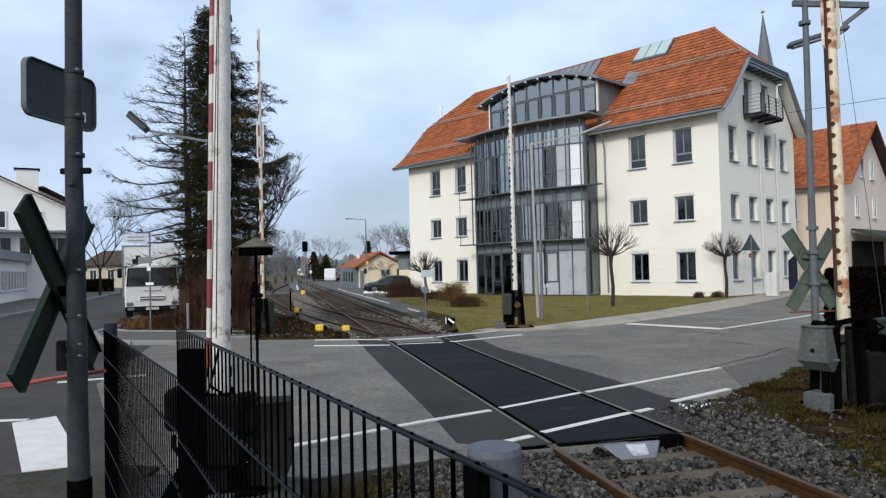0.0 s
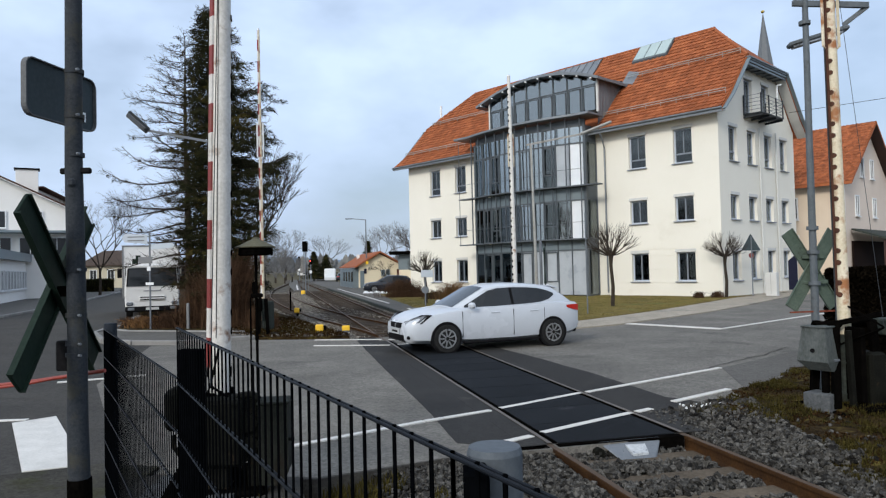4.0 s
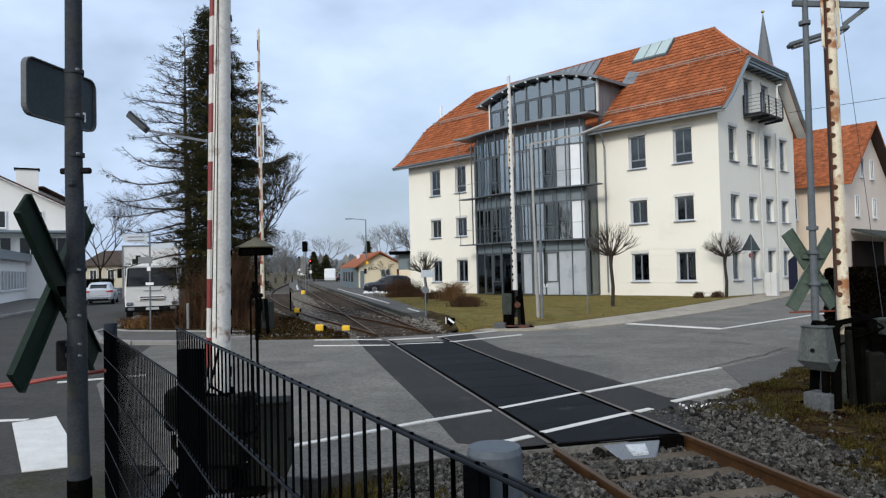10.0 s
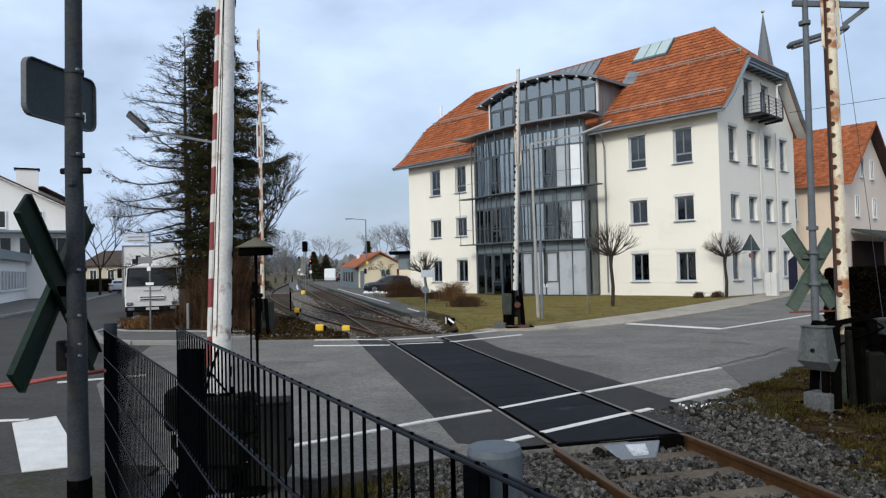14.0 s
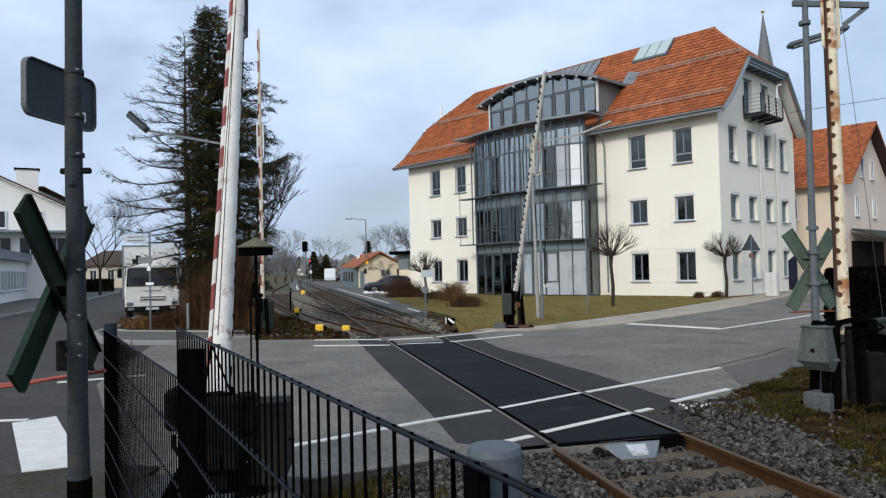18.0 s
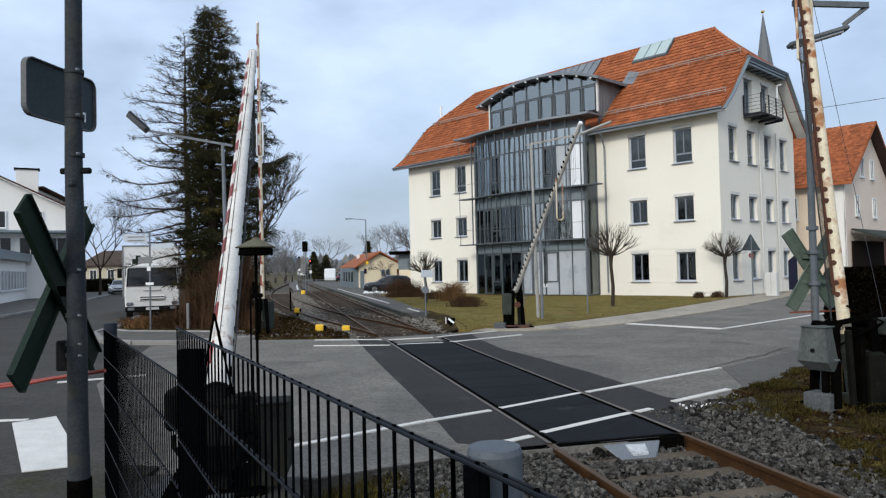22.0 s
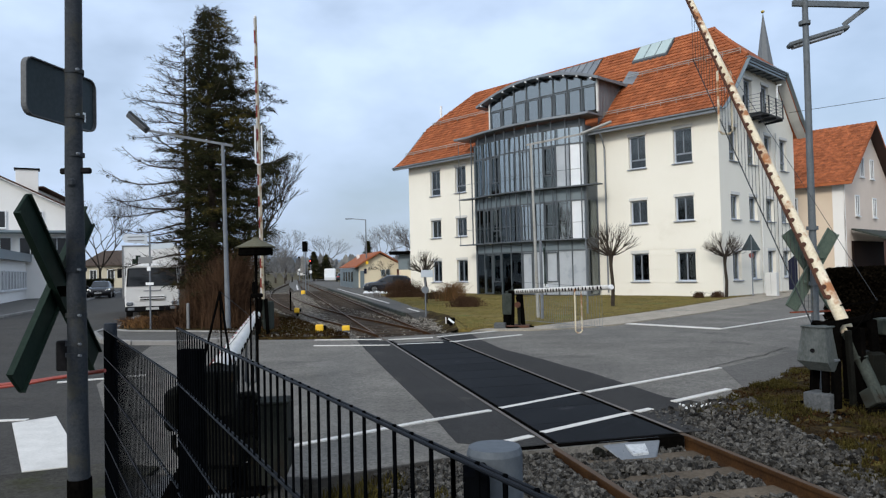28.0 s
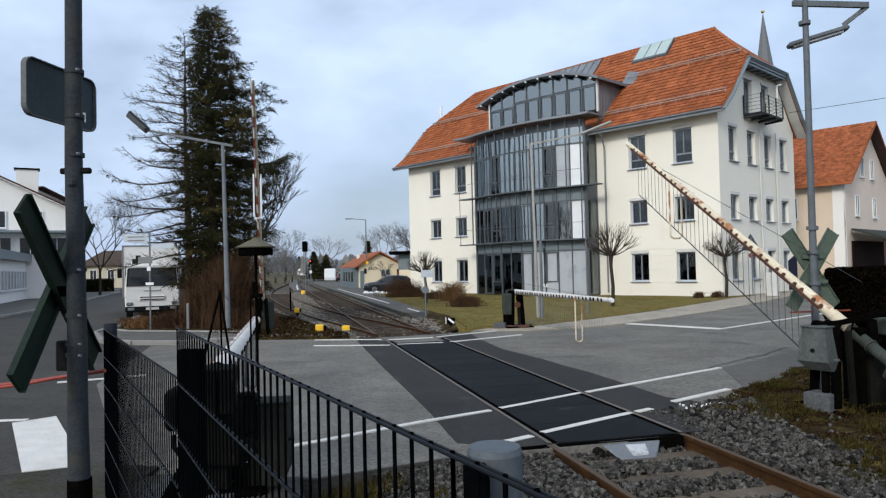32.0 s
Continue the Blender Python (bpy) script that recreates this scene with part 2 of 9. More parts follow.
GREEN_PALE = material("faded_green_paint", (0.060, 0.085, 0.066), (0.105, 0.135, 0.108), 4, 0.7, bump=0.15, stain=(0.045, 0.055, 0.045), stain_scale=3, spec=0.12)
MACHINE = material("grimy_grey_green_housing", (0.022, 0.027, 0.023), (0.056, 0.064, 0.056), 4, 0.75, bump=0.25, stain=(0.022, 0.018, 0.013), stain_scale=2.5, stretch=(1, 1, 0.4), spec=0.08)
RELAY_GREY = material("worn_grey_green_sheet_steel", (0.050, 0.058, 0.056), (0.105, 0.115, 0.112), 5, 0.65, bump=0.2, stain=(0.026, 0.024, 0.019), stain_scale=3.5, stain_from=0.56, stretch=(1, 1, 0.5), spec=0.15)
MACHINE_DARK = material("oily_dark_steel", (0.0010, 0.0010, 0.0010), (0.0045, 0.0040, 0.0035), 5, 0.7, bump=0.3, stain=(0.028, 0.014, 0.008), stain_scale=5, stain_from=0.66, spec=0.0)
FENCE_PAINT = material("anthracite_fence_paint", (0.0010, 0.0012, 0.0015), (0.0028, 0.0032, 0.0040), 6, 0.7, bump=0.1, spec=0.0)
RED_PIPE = material("red_plastic_tube", (0.17, 0.022, 0.012), (0.25, 0.034, 0.02), 5, 0.5, bump=0.05)
BOOM_WHITE = material("flaking_white_boom_paint", (0.46, 0.445, 0.41), (0.65, 0.635, 0.60), 5, 0.6, bump=0.25, stain=(0.20, 0.10, 0.05), stain_scale=4.5, stain_from=0.60)
BOOM_CREAM = material("stained_cream_boom_paint", (0.50, 0.42, 0.275), (0.72, 0.66, 0.525), 2.5, 0.65, bump=0.25, stain=(0.30, 0.12, 0.04), stain_scale=3.4, stain_from=0.50)
BOOM_RED = material("faded_red_boom_paint", (0.13, 0.013, 0.010), (0.24, 0.03, 0.022), 6, 0.6, bump=0.25, stain=(0.17, 0.05, 0.03), stain_scale=4)
RUST_SPOT = material("brown_rust", (0.035, 0.013, 0.007), (0.105, 0.038, 0.018), 9, 0.9, bump=0.5)
CONCRETE = material("weathered_concrete", (0.055, 0.060, 0.064), (0.115, 0.12, 0.122), 3, 0.9, bump=0.35, fine=50, stain=(0.045, 0.048, 0.044), stain_scale=2.4, spec=0.12, speck=0.15, speck_size=0.03)
BARK = material("dark_bark", (0.020, 0.016, 0.012), (0.062, 0.050, 0.040), 6, 0.95, bump=0.8, fine=26, spec=0.08)
TWIG = material("bare_twigs", (0.026, 0.020, 0.015), (0.065, 0.052, 0.042), 3, 0.95, bump=0.2, spec=0.08)
# olive blotches on dark needles paint in the highlights of lit sprays
NEEDLE = material("spruce_needles", (0.006, 0.0075, 0.003), (0.028, 0.029, 0.010), 1.3, 0.8, bump=0.2, vary=0.5, stain=(0.085, 0.066, 0.015), stain_scale=0.8, stain_from=0.54, spec=0.08)
HEDGE = material("brown_hedge_twigs", (0.025, 0.014, 0.009), (0.085, 0.048, 0.027), 2.0, 0.95, bump=0.3, vary=0.4, spec=0.08)
HEDGE_RED = material("ochre_shrub_twigs", (0.11, 0.058, 0.024), (0.24, 0.132, 0.055), 2.0, 0.95, bump=0.3, vary=0.35, spec=0.08)
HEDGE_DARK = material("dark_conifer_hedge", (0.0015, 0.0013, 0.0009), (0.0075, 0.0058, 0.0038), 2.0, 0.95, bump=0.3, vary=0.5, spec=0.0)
GRASS_BLADE = material("dry_grass_blades", (0.11, 0.100, 0.030), (0.26, 0.215, 0.085), 1.5, 0.9, bump=0, vary=0.4, spec=0.08)
CAR_WHITE = material("white_car_paint", (0.43, 0.46, 0.50), (0.49, 0.52, 0.56), 0.7, 0.25, bump=0)
CAR_DARK = material("dark_grey_car_paint", (0.012, 0.015, 0.021), (0.020, 0.024, 0.032), 0.7, 0.16, bump=0)
CAR_SILVER = material("silver_car_paint", (0.36, 0.37, 0.39), (0.45, 0.46, 0.48), 0.7, 0.3, metal=0.4, bump=0)
CAR_GLASS = material("car_window_glass", (0.012, 0.014, 0.016), (0.022, 0.025, 0.028), 0.8, 0.06, bump=0, spec=0.35)
TYRE = material("black_tyre", (0.012, 0.012, 0.012), (0.028, 0.028, 0.028), 6, 0.85, bump=0.2, spec=0.08)
BLACK_PLASTIC = material("black_plastic", (0.004, 0.004, 0.0045), (0.012, 0.012, 0.013), 4, 0.55, bump=0.1, spec=0.04)
CHROME = material("alloy_wheel", (0.36, 0.365, 0.375), (0.50, 0.505, 0.515), 3, 0.3, metal=0.8, bump=0)
TRUCK_WHITE = material("white_truck_paint", (0.56, 0.56, 0.55), (0.66, 0.66, 0.65), 0.8, 0.45, bump=0, stain=(0.55, 0.55, 0.54), stain_scale=1)
LAMP_CLEAR = material("clear_headlamp", (0.14, 0.15, 0.165), (0.26, 0.28, 0.30), 6, 0.15, metal=0.4, bump=0)
LAMP_RED = material("red_tail_lamp", (0.40, 0.02, 0.015), (0.5, 0.03, 0.02), 4, 0.25, bump=0)
PLATE = material("number_plate", (0.42, 0.43, 0.43), (0.50, 0.51, 0.51), 3, 0.5, bump=0)
YELLOW_PAINT = material("signal_yellow_paint", (0.72, 0.42, 0.015), (0.85, 0.53, 0.03), 4, 0.6, bump=0.1, stain=(0.45, 0.28, 0.03), stain_scale=6, stain_from=0.64)
SIGN_WHITE = material("white_sign_face", (0.62, 0.64, 0.65), (0.74, 0.76, 0.77), 3, 0.5, bump=0)
SIGN_PALE = material("faded_pale_blue_sign", (0.36, 0.41, 0.46), (0.46, 0.51, 0.56), 3, 0.5, bump=0)
SIGN_GREY = material("grey_sign_back", (0.034, 0.048, 0.054), (0.056, 0.072, 0.080), 3, 0.6, bump=0.05, spec=0.12)
SIGN_EDGE = material("grey_sign_edge", (0.13, 0.135, 0.14), (0.2, 0.205, 0.21), 3, 0.6, bump=0.05, spec=0.3)
SIGN_RIM = material("dull_sign_rim", (0.06, 0.064, 0.068), (0.12, 0.125, 0.13), 3, 0.5, bump=0.05, spec=0.3)
SIGN_BLACK = material("black_sign_face", (0.0015, 0.0015, 0.0016), (0.004, 0.004, 0.0042), 3, 0.6, bump=0, spec=0.0)
SIGN_RED = material("red_sign_paint", (0.16, 0.045, 0.04), (0.22, 0.06, 0.05), 3, 0.5, bump=0)
SIGN_BLUE = material("blue_sign_paint", (0.008, 0.009, 0.022), (0.014, 0.016, 0.034), 3, 0.5, bump=0, spec=0.08)
GOLD = material("gilded_ball", (0.60, 0.42, 0.08), (0.75, 0.55, 0.14), 3, 0.3, metal=0.8, bump=0)
SLATE = material("grey_spire_cladding", (0.085, 0.095, 0.105), (0.14, 0.152, 0.165), 1.5, 0.7, bump=0.2)
# boarding darkened to carry the shade of a deep carport
CARPORT_SHADE = material("boarding_in_carport_shade", (0.006, 0.004, 0.0035), (0.018, 0.010, 0.008), 2, 0.8, bump=0.2, spec=0.05)
WOOD_DARK = material("dark_stained_wood", (0.022, 0.009, 0.007), (0.050, 0.020, 0.014), 2, 0.7, bump=0.2)
# blue of the air's haze painted onto the hills
HILL = material("haze_tinted_hills", (0.15, 0.215, 0.31), (0.175, 0.245, 0.345), 0.004, 1.0, bump=0, fine=0.02)
# pale grey holds the distance haze over far woods and roofs
FAR_WOOD = material("far_wood_haze_tinted", (0.13, 0.13, 0.125), (0.21, 0.205, 0.195), 0.4, 1.0, bump=0.2, fine=6)
# pale pane colours: sky reflection painted in, together with frosted film
SHINE_GREY = material("grey_film_with_sky_shine", (0.28, 0.31, 0.34), (0.42, 0.45, 0.48), 0.9, 0.3, bump=0)
SHINE_WHITE = material("white_film_with_sky_shine", (0.60, 0.63, 0.66), (0.72, 0.75, 0.78), 1.2, 0.35, bump=0)
GLOW_RED = glowing("red_signal_light", (1.0, 0.05, 0.04), 5.0)
TILE_GREY = material("grey_brown_roof_tile", (0.036, 0.027, 0.022), (0.078, 0.058, 0.047), 1.4, 0.85, bump=0.2, fine=50, vary=0.2, spec=0.1)
TILE_BROWN = material("dark_brown_roof_tile", (0.042, 0.020, 0.014), (0.095, 0.044, 0.029), 1.4, 0.85, bump=0.2, fine=50, vary=0.2, spec=0.12)
TAR = material("old_tar", (0.050, 0.048, 0.044), (0.080, 0.076, 0.070), 3, 0.8, bump=0.2, spec=0.1)
RUSTY_BAR = material("rust_red_bar", (0.13, 0.035, 0.02), (0.24, 0.065, 0.035), 7, 0.8, bump=0.2, spec=0.12)
# twigs paled to grey: the haze of distance is put into the colour
HAZE_TWIG = material("far_twigs_haze_coloured", (0.10, 0.10, 0.10), (0.17, 0.165, 0.16), 0.5, 1.0, bump=0, spec=0.0)
OLIVE_IRON = material("olive_painted_iron", (0.075, 0.072, 0.048), (0.125, 0.118, 0.080), 6, 0.75, bump=0.2, stain=(0.05, 0.042, 0.03), stain_scale=4, spec=0.12)
LABEL_WORN = material("peeling_label", (0.30, 0.32, 0.34), (0.52, 0.54, 0.55), 9, 0.6, bump=0.2, fine=60, stain=(0.12, 0.13, 0.14), stain_scale=14, stain_from=0.52)
CREAM_DIM = material("old_cream_render", (0.36, 0.33, 0.25), (0.44, 0.40, 0.31), 0.6, 0.9, bump=0.1, fine=60)
SKYLIGHT = material("milky_skylight_glass", (0.28, 0.36, 0.35), (0.40, 0.48, 0.47), 0.6, 0.15, bump=0)
CABINET_GREEN = material("grimy_dark_green_sheet_steel", (0.009, 0.0105, 0.0085), (0.026, 0.028, 0.023), 5, 0.75, bump=0.2, stain=(0.018, 0.014, 0.010), stain_scale=4, stretch=(1, 1, 0.4), spec=0.08)
GRIME = material("greasy_green_black_steel", (0.003, 0.0032, 0.0026), (0.012, 0.0125, 0.0098), 6, 0.8, bump=0.3, fine=50, stain=(0.034, 0.022, 0.013), stain_scale=5, stain_from=0.6, spec=0.06)
RAIL_DECK = material("polished_rail_in_road", (0.070, 0.056, 0.044), (0.125, 0.105, 0.088), 3, 0.5, metal=0.2, bump=0.05)
POST_GALV = material("smooth_galvanised_tube", (0.060, 0.072, 0.086), (0.100, 0.115, 0.130), 5, 0.6, metal=0.1, bump=0.08, fine=60, stain=(0.06, 0.065, 0.07), stain_scale=4, spec=0.2)
CAR_BLACK = material("black_car_paint", (0.004, 0.004, 0.005), (0.008, 0.008, 0.0095), 0.7, 0.12, bump=0)
POST_DARK = material("dark_blue_grey_post", (0.014, 0.018, 0.025), (0.028, 0.034, 0.043), 4, 0.7, bump=0.1, spec=0.1)
GLOW_LAMP = glowing("lit_headlamp", (0.85, 0.84, 0.80), 0.5)
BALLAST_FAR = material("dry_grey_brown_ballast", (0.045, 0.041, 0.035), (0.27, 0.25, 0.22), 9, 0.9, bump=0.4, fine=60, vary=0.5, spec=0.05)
SLEEPER_DARK = material("tarred_sleeper", (0.020, 0.015, 0.011), (0.062, 0.048, 0.036), 4, 0.9, bump=0.4, fine=30, vary=0.3, spec=0.08)
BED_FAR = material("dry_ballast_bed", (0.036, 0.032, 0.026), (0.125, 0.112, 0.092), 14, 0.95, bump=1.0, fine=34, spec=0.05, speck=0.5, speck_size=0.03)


# ---- mesh helpers ----
class Shape:
    """Vertices and faces that become one mesh."""

    def __init__(self):
        self.v, self.f = [], []

    def add(self, verts, faces):
        k = len(self.v)
        self.v.extend(tuple(p) for p in verts)
        self.f.extend(tuple(i + k for i in q) for q in faces)
        return self

    def box(self, c, size, rot=None, bevel=0.0):
        x, y, z = (s / 2 for s in size)
        if bevel <= 0:
            pts = [(-x, -y, -z), (x, -y, -z), (x, y, -z), (-x, y, -z), (-x, -y, z), (x, -y, z), (x, y, z), (-x, y, z)]
            faces = [(3, 2, 1, 0), (4, 5, 6, 7), (0, 1, 5, 4), (1, 2, 6, 5), (2, 3, 7, 6), (3, 0, 4, 7)]
        else:
            b = min(bevel, x * 0.9, y * 0.9, z * 0.9)
            bm = bmesh.new()
            bmesh.ops.create_cube(bm, size=1.0, matrix=Matrix.Diagonal((2 * x, 2 * y, 2 * z, 1)))
            bmesh.ops.bevel(bm, geom=list(bm.edges), offset=b, segments=1, affect="EDGES", profile=0.5)
            bm.verts.index_update()
            pts = [tuple(q.co) for q in bm.verts]
            faces = [tuple(q.index for q in p.verts) for p in bm.faces]
            bm.free()
        m = rot if isinstance(rot, Matrix) else Matrix.Rotation(radians(rot or 0), 4, "Z")
        m = m.to_4x4()
        return self.add([Vector(c) + (m @ Vector(p)) for p in pts], faces)

    def rod(self, a, b, r0, r1=None, n=8, caps=True):
        a, b = Vector(a), Vector(b)
        r1 = r0 if r1 is None else r1
        q = (b - a).to_track_quat("Z", "Y")
        ring = [Vector((math.cos(2 * math.pi * i / n), math.sin(2 * math.pi * i / n), 0)) for i in range(n)]
        pts = [a + q @ (p * r0) for p in ring] + [b + q @ (p * r1) for p in ring]
        faces = [(i, (i + 1) % n, n + (i + 1) % n, n + i) for i in range(n)]
        if caps:
            faces += [tuple(range(n - 1, -1, -1)), tuple(range(n, 2 * n))]
        return self.add(pts, faces)

    def tube(self, path, radii, n=8):
        """A round tube along a path."""
        path = [Vector(p) for p in path]
        if not isinstance(radii, (list, tuple)):
            radii = [radii] * len(path)
        k = len(self.v)
        for i, p in enumerate(path):
            t = (path[min(i + 1, len(path) - 1)] - path[max(i - 1, 0)]).normalized()
            up = Vector((0, 0, 1)) if abs(t.z) < 0.9 else Vector((1, 0, 0))
            u = t.cross(up).normalized()
            w = u.cross(t)
            self.v.extend(tuple(p + radii[i] * (math.cos(2 * math.pi * j / n) * u + math.sin(2 * math.pi * j / n) * w)) for j in range(n))
        for i in range(len(path) - 1):
            for j in range(n):
                a, b = k + i * n + j, k + i * n + (j + 1) % n
                self.f.append((a, b, b + n, a + n))
        self.f.append(tuple(k + j for j in range(n - 1, -1, -1)))
        self.f.append(tuple(k + (len(path) - 1) * n + j for j in range(n)))
        return self

    def beam(self, a, b, w, h, up=(0, 0, 1), bevel=0.0):
        """A bar of w x h from a to b."""
        a, b = Vector(a), Vector(b)
        t = (b - a)
        ln = t.length
        t.normalize()
        s = t.cross(Vector(up))
        if s.length < 1e-4:
            s = t.cross(Vector((1, 0, 0)))
        s.normalize()
        m = Matrix((s, t, s.cross(t))).transposed()
        return self.box((a + b) / 2, (w, ln, h), m, bevel)

    def prism(self, pts, z0, z1):
        """A polygon (counter-clockwise from above) with thickness."""
        area = sum(pts[i - 1][0] * pts[i][1] - pts[i][0] * pts[i - 1][1] for i in range(len(pts)))
        if area < 0:
            pts = pts[::-1]
        n = len(pts)
        v = [(x, y, z0) for x, y in pts] + [(x, y, z1) for x, y in pts]
        return self.add(v, [tuple(range(n - 1, -1, -1)), tuple(range(n, 2 * n))] + [(i, (i + 1) % n, n + (i + 1) % n, n + i) for i in range(n)])

    def extrude(self, pts, way):
        """A flat 3D polygon pushed along a vector."""
        n = len(pts)
        way = Vector(way)
        v = [Vector(p) for p in pts]
        nor = sum(((v[i - 1]).cross(v[i]) for i in range(n)), Vector())
        if nor.dot(way) < 0:
            v = v[::-1]
        v = v + [p + way for p in v]
        return self.add(v, [tuple(range(n - 1, -1, -1)), tuple(range(n, 2 * n))] + [(i, (i + 1) % n, n + (i + 1) % n, n + i) for i in range(n)])

    def lathe(self, prof, n=16, c=(0, 0, 0)):
        k = len(self.v)
        for r, z in prof:
            self.v.extend((c[0] + r * math.cos(2 * math.pi * j / n), c[1] + r * math.sin(2 * math.pi * j / n), c[2] + z) for j in range(n))
        for i in range(len(prof) - 1):
            for j in range(n):
                a, b = k + i * n + j, k + i * n + (j + 1) % n
                self.f.append((a, b, b + n, a + n))
        self.f.append(tuple(k + j for j in range(n - 1, -1, -1)))
        self.f.append(tuple(k + (len(prof) - 1) * n + j for j in range(n)))
        return self

    def moved(self, m):
        self.v = [tuple(m @ Vector(p)) for p in self.v]
        return self

    def mesh(self, name, mat, smooth=False):
        me = bpy.data.meshes.new(name)
        me.from_pydata(self.v, [], self.f)
        if smooth:
            me.polygons.foreach_set("use_smooth", [True] * len(me.polygons))
            me.set_sharp_from_angle(angle=radians(34))
        me.materials.append(mat)
        me.update()
        return me


def part(name, shape, mat, parent=None, label="", smooth=False):
    """Links a shape as one mesh object, under a thing or part if one is given."""
    ob = new(name, shape.mesh(name, mat, smooth) if isinstance(shape, Shape) else shape)
    if parent:
        ob.parent = parent
    if label:
        ob["label"] = label
    return ob


def thing(name, m=None, label="", category="", group="", kind=""):
    """An Empty that carries a thing's parts."""
    ob = new(name)
    ob.empty_display_size = 0.2
    if m is not None:
        ob.matrix_world = m
    return tagged(ob, label, category, group, kind)


def solid(name, shape, mat, label="", category="", group="", kind="", m=None, smooth=False):
    """A top-level thing of one mesh."""
    ob = part(name, shape, mat, None, "", smooth)
    if m is not None:
        ob.matrix_world = m
    return tagged(ob, label, category, group, kind)


def lerp(a, b, t):
    return tuple(p + (q - p) * t for p, q in zip(a, b))


# ---- ground, roads, kerbs ----
TRACK0, TRACK_WAY = Vector((1.145, 10.0, 0)), Vector((-0.2300, 0.9732, 0))
TRACK_SIDE = Vector((TRACK_WAY.y, -TRACK_WAY.x, 0))


def on_track(s, side=0.0, z=0.0):
    """A point s metres along the main track from its middle on the crossing."""
    p = TRACK0 + TRACK_WAY * s + TRACK_SIDE * side
    return Vector((p.x, p.y, z))


def ground_sheet():
    xs = [-3000, -1200, -500, -200] + [-100 + 2.5 * i for i in range(73)] + [200, 500, 1200, 3000]
    ys = [-3000, -800, -200, -60] + [-10 + 2.5 * i for i in range(61)] + [200, 400, 900, 3000]
    s = Shape()
    for y in ys:
        for x in xs:
            near = abs(x) < 90 and -8 < y < 138
            s.v.append((x, y, -0.26 + (0.05 * noise.noise(Vector((x * 0.3, y * 0.3, 0))) if near else 0)))
    w = len(xs)
    s.f = [(j * w + i, j * w + i + 1, (j + 1) * w + i + 1, (j + 1) * w + i) for j in range(len(ys) - 1) for i in range(w - 1)]
    return solid("ground", s, EARTH, "brown winter earth with dry grass reaching the horizon", "ground", kind="structure")


ground_sheet()
road_left = [(-60, 6.6), (-4.2, 6.5), (-1.15, 6.15), (0.15, 6.8), (-2.55, 18.7), (-3.4, 18.75), (-5.2, 19.0), (-6.9, 18.0), (-8.25, 18.35),
             (-9.3, 18.9), (-10.9, 21.6), (-11.6, 24.5), (-13.2, 30.0), (-20.0, 46.0), (-33.0, 78.0), (-60.0, 140.0), (-66.0, 140.0), (-36.3, 78.0),
             (-24.0, 43.7), (-20.8, 32.7), (-24.0, 26.0), (-60, 22.0)]
road_right = [(0.9, 6.95), (2.5, 7.4), (2.58, 8.0), (3.25, 8.74), (3.84, 9.33), (4.76, 10.34), (5.78, 11.61), (9.5, 15.0), (60.0, 57.9), (54.0, 66.6), (17.8, 35.6), (14.06, 32.7), (10.15, 29.2),
              (5.1, 24.2), (2.62, 20.9), (0.78, 19.9), (-1.6, 18.9), (-2.55, 18.7), (0.15, 6.8)]
solid("road", Shape().prism(road_left, -0.2, 0.0), ASPHALT_OLD, "dark old asphalt street left of the tracks", "road", kind="structure")
solid("road", Shape().prism([(-3.0, 6.46), (-1.15, 6.2), (0.15, 6.82), (-2.55, 18.65), (-3.4, 18.7), (-5.2, 18.95), (-6.9, 17.97), (-7.6, 18.05), (-5.9, 11.8)], -0.02, 0.003), ASPHALT, "paler grey asphalt before the crossing", "road", kind="structure")
solid("road", Shape().prism(road_right, -0.2, -0.002), ASPHALT, "grey worn asphalt street beyond the tracks", "road", kind="structure")
near_walk = [(-60, -30), (0.0, -30), (0.35, 2.2), (-0.95, 4.9), (-1.3, 6.1), (-4.2, 6.45), (-60, 6.55)]
solid("pavement", Shape().prism(near_walk, -0.2, 0.03), ASPHALT_OLD, "dark worn asphalt footpath behind the fence", "pavement", kind="structure")


solid("pavement", Shape().prism([(-9.0, 6.05), (-4.12, 6.36), (-3.3, 6.70), (-2.7, 6.55), (-2.7, 5.6), (-9.0, 5.4)], -0.02, 0.036), ASPHALT_MOSSY, "mossy brown asphalt strip at the footpath's edge", "pavement", kind="structure")


def strip(a, b, w, z=0.010):
    """A road line from a to b."""
    a, b = Vector((*a, 0)), Vector((*b, 0))
    n = Vector((-(b - a).y, (b - a).x, 0)).normalized() * w / 2
    return Shape().prism([(p.x, p.y) for p in (a - n, b - n, b + n, a + n)], 0.001, z)


# pale and dark repairs in the asphalt
solid("asphalt_patch", Shape().prism([(-2.42, 18.65), (-2.27, 18.03), (-1.76, 15.72), (-1.18, 13.10), (-0.49, 10.10), (-0.18, 8.71), (0.01, 7.72), (0.10, 7.30), (0.55, 7.1), (1.0, 7.0), (0.2, 10.0), (-1.9, 18.8)], -0.01, 0.004), ASPHALT_DARK,
      "dark newer asphalt strip beside the rail", "asphalt", kind="structure")
solid("asphalt_patch", Shape().prism([(0.78, 18.6), (0.86, 17.88), (1.26, 15.54), (1.90, 13.68), (2.17, 12.69), (2.42, 11.95), (2.67, 10.90), (2.98, 9.53), (3.40, 9.02), (3.26, 8.76), (2.76, 8.2), (2.40, 7.6), (1.9, 10.1), (-0.2, 18.9), (0.7, 19.3)], -0.01, 0.004), ASPHALT_DARK,
      "dark newer asphalt strip beside the rail", "asphalt", kind="structure")
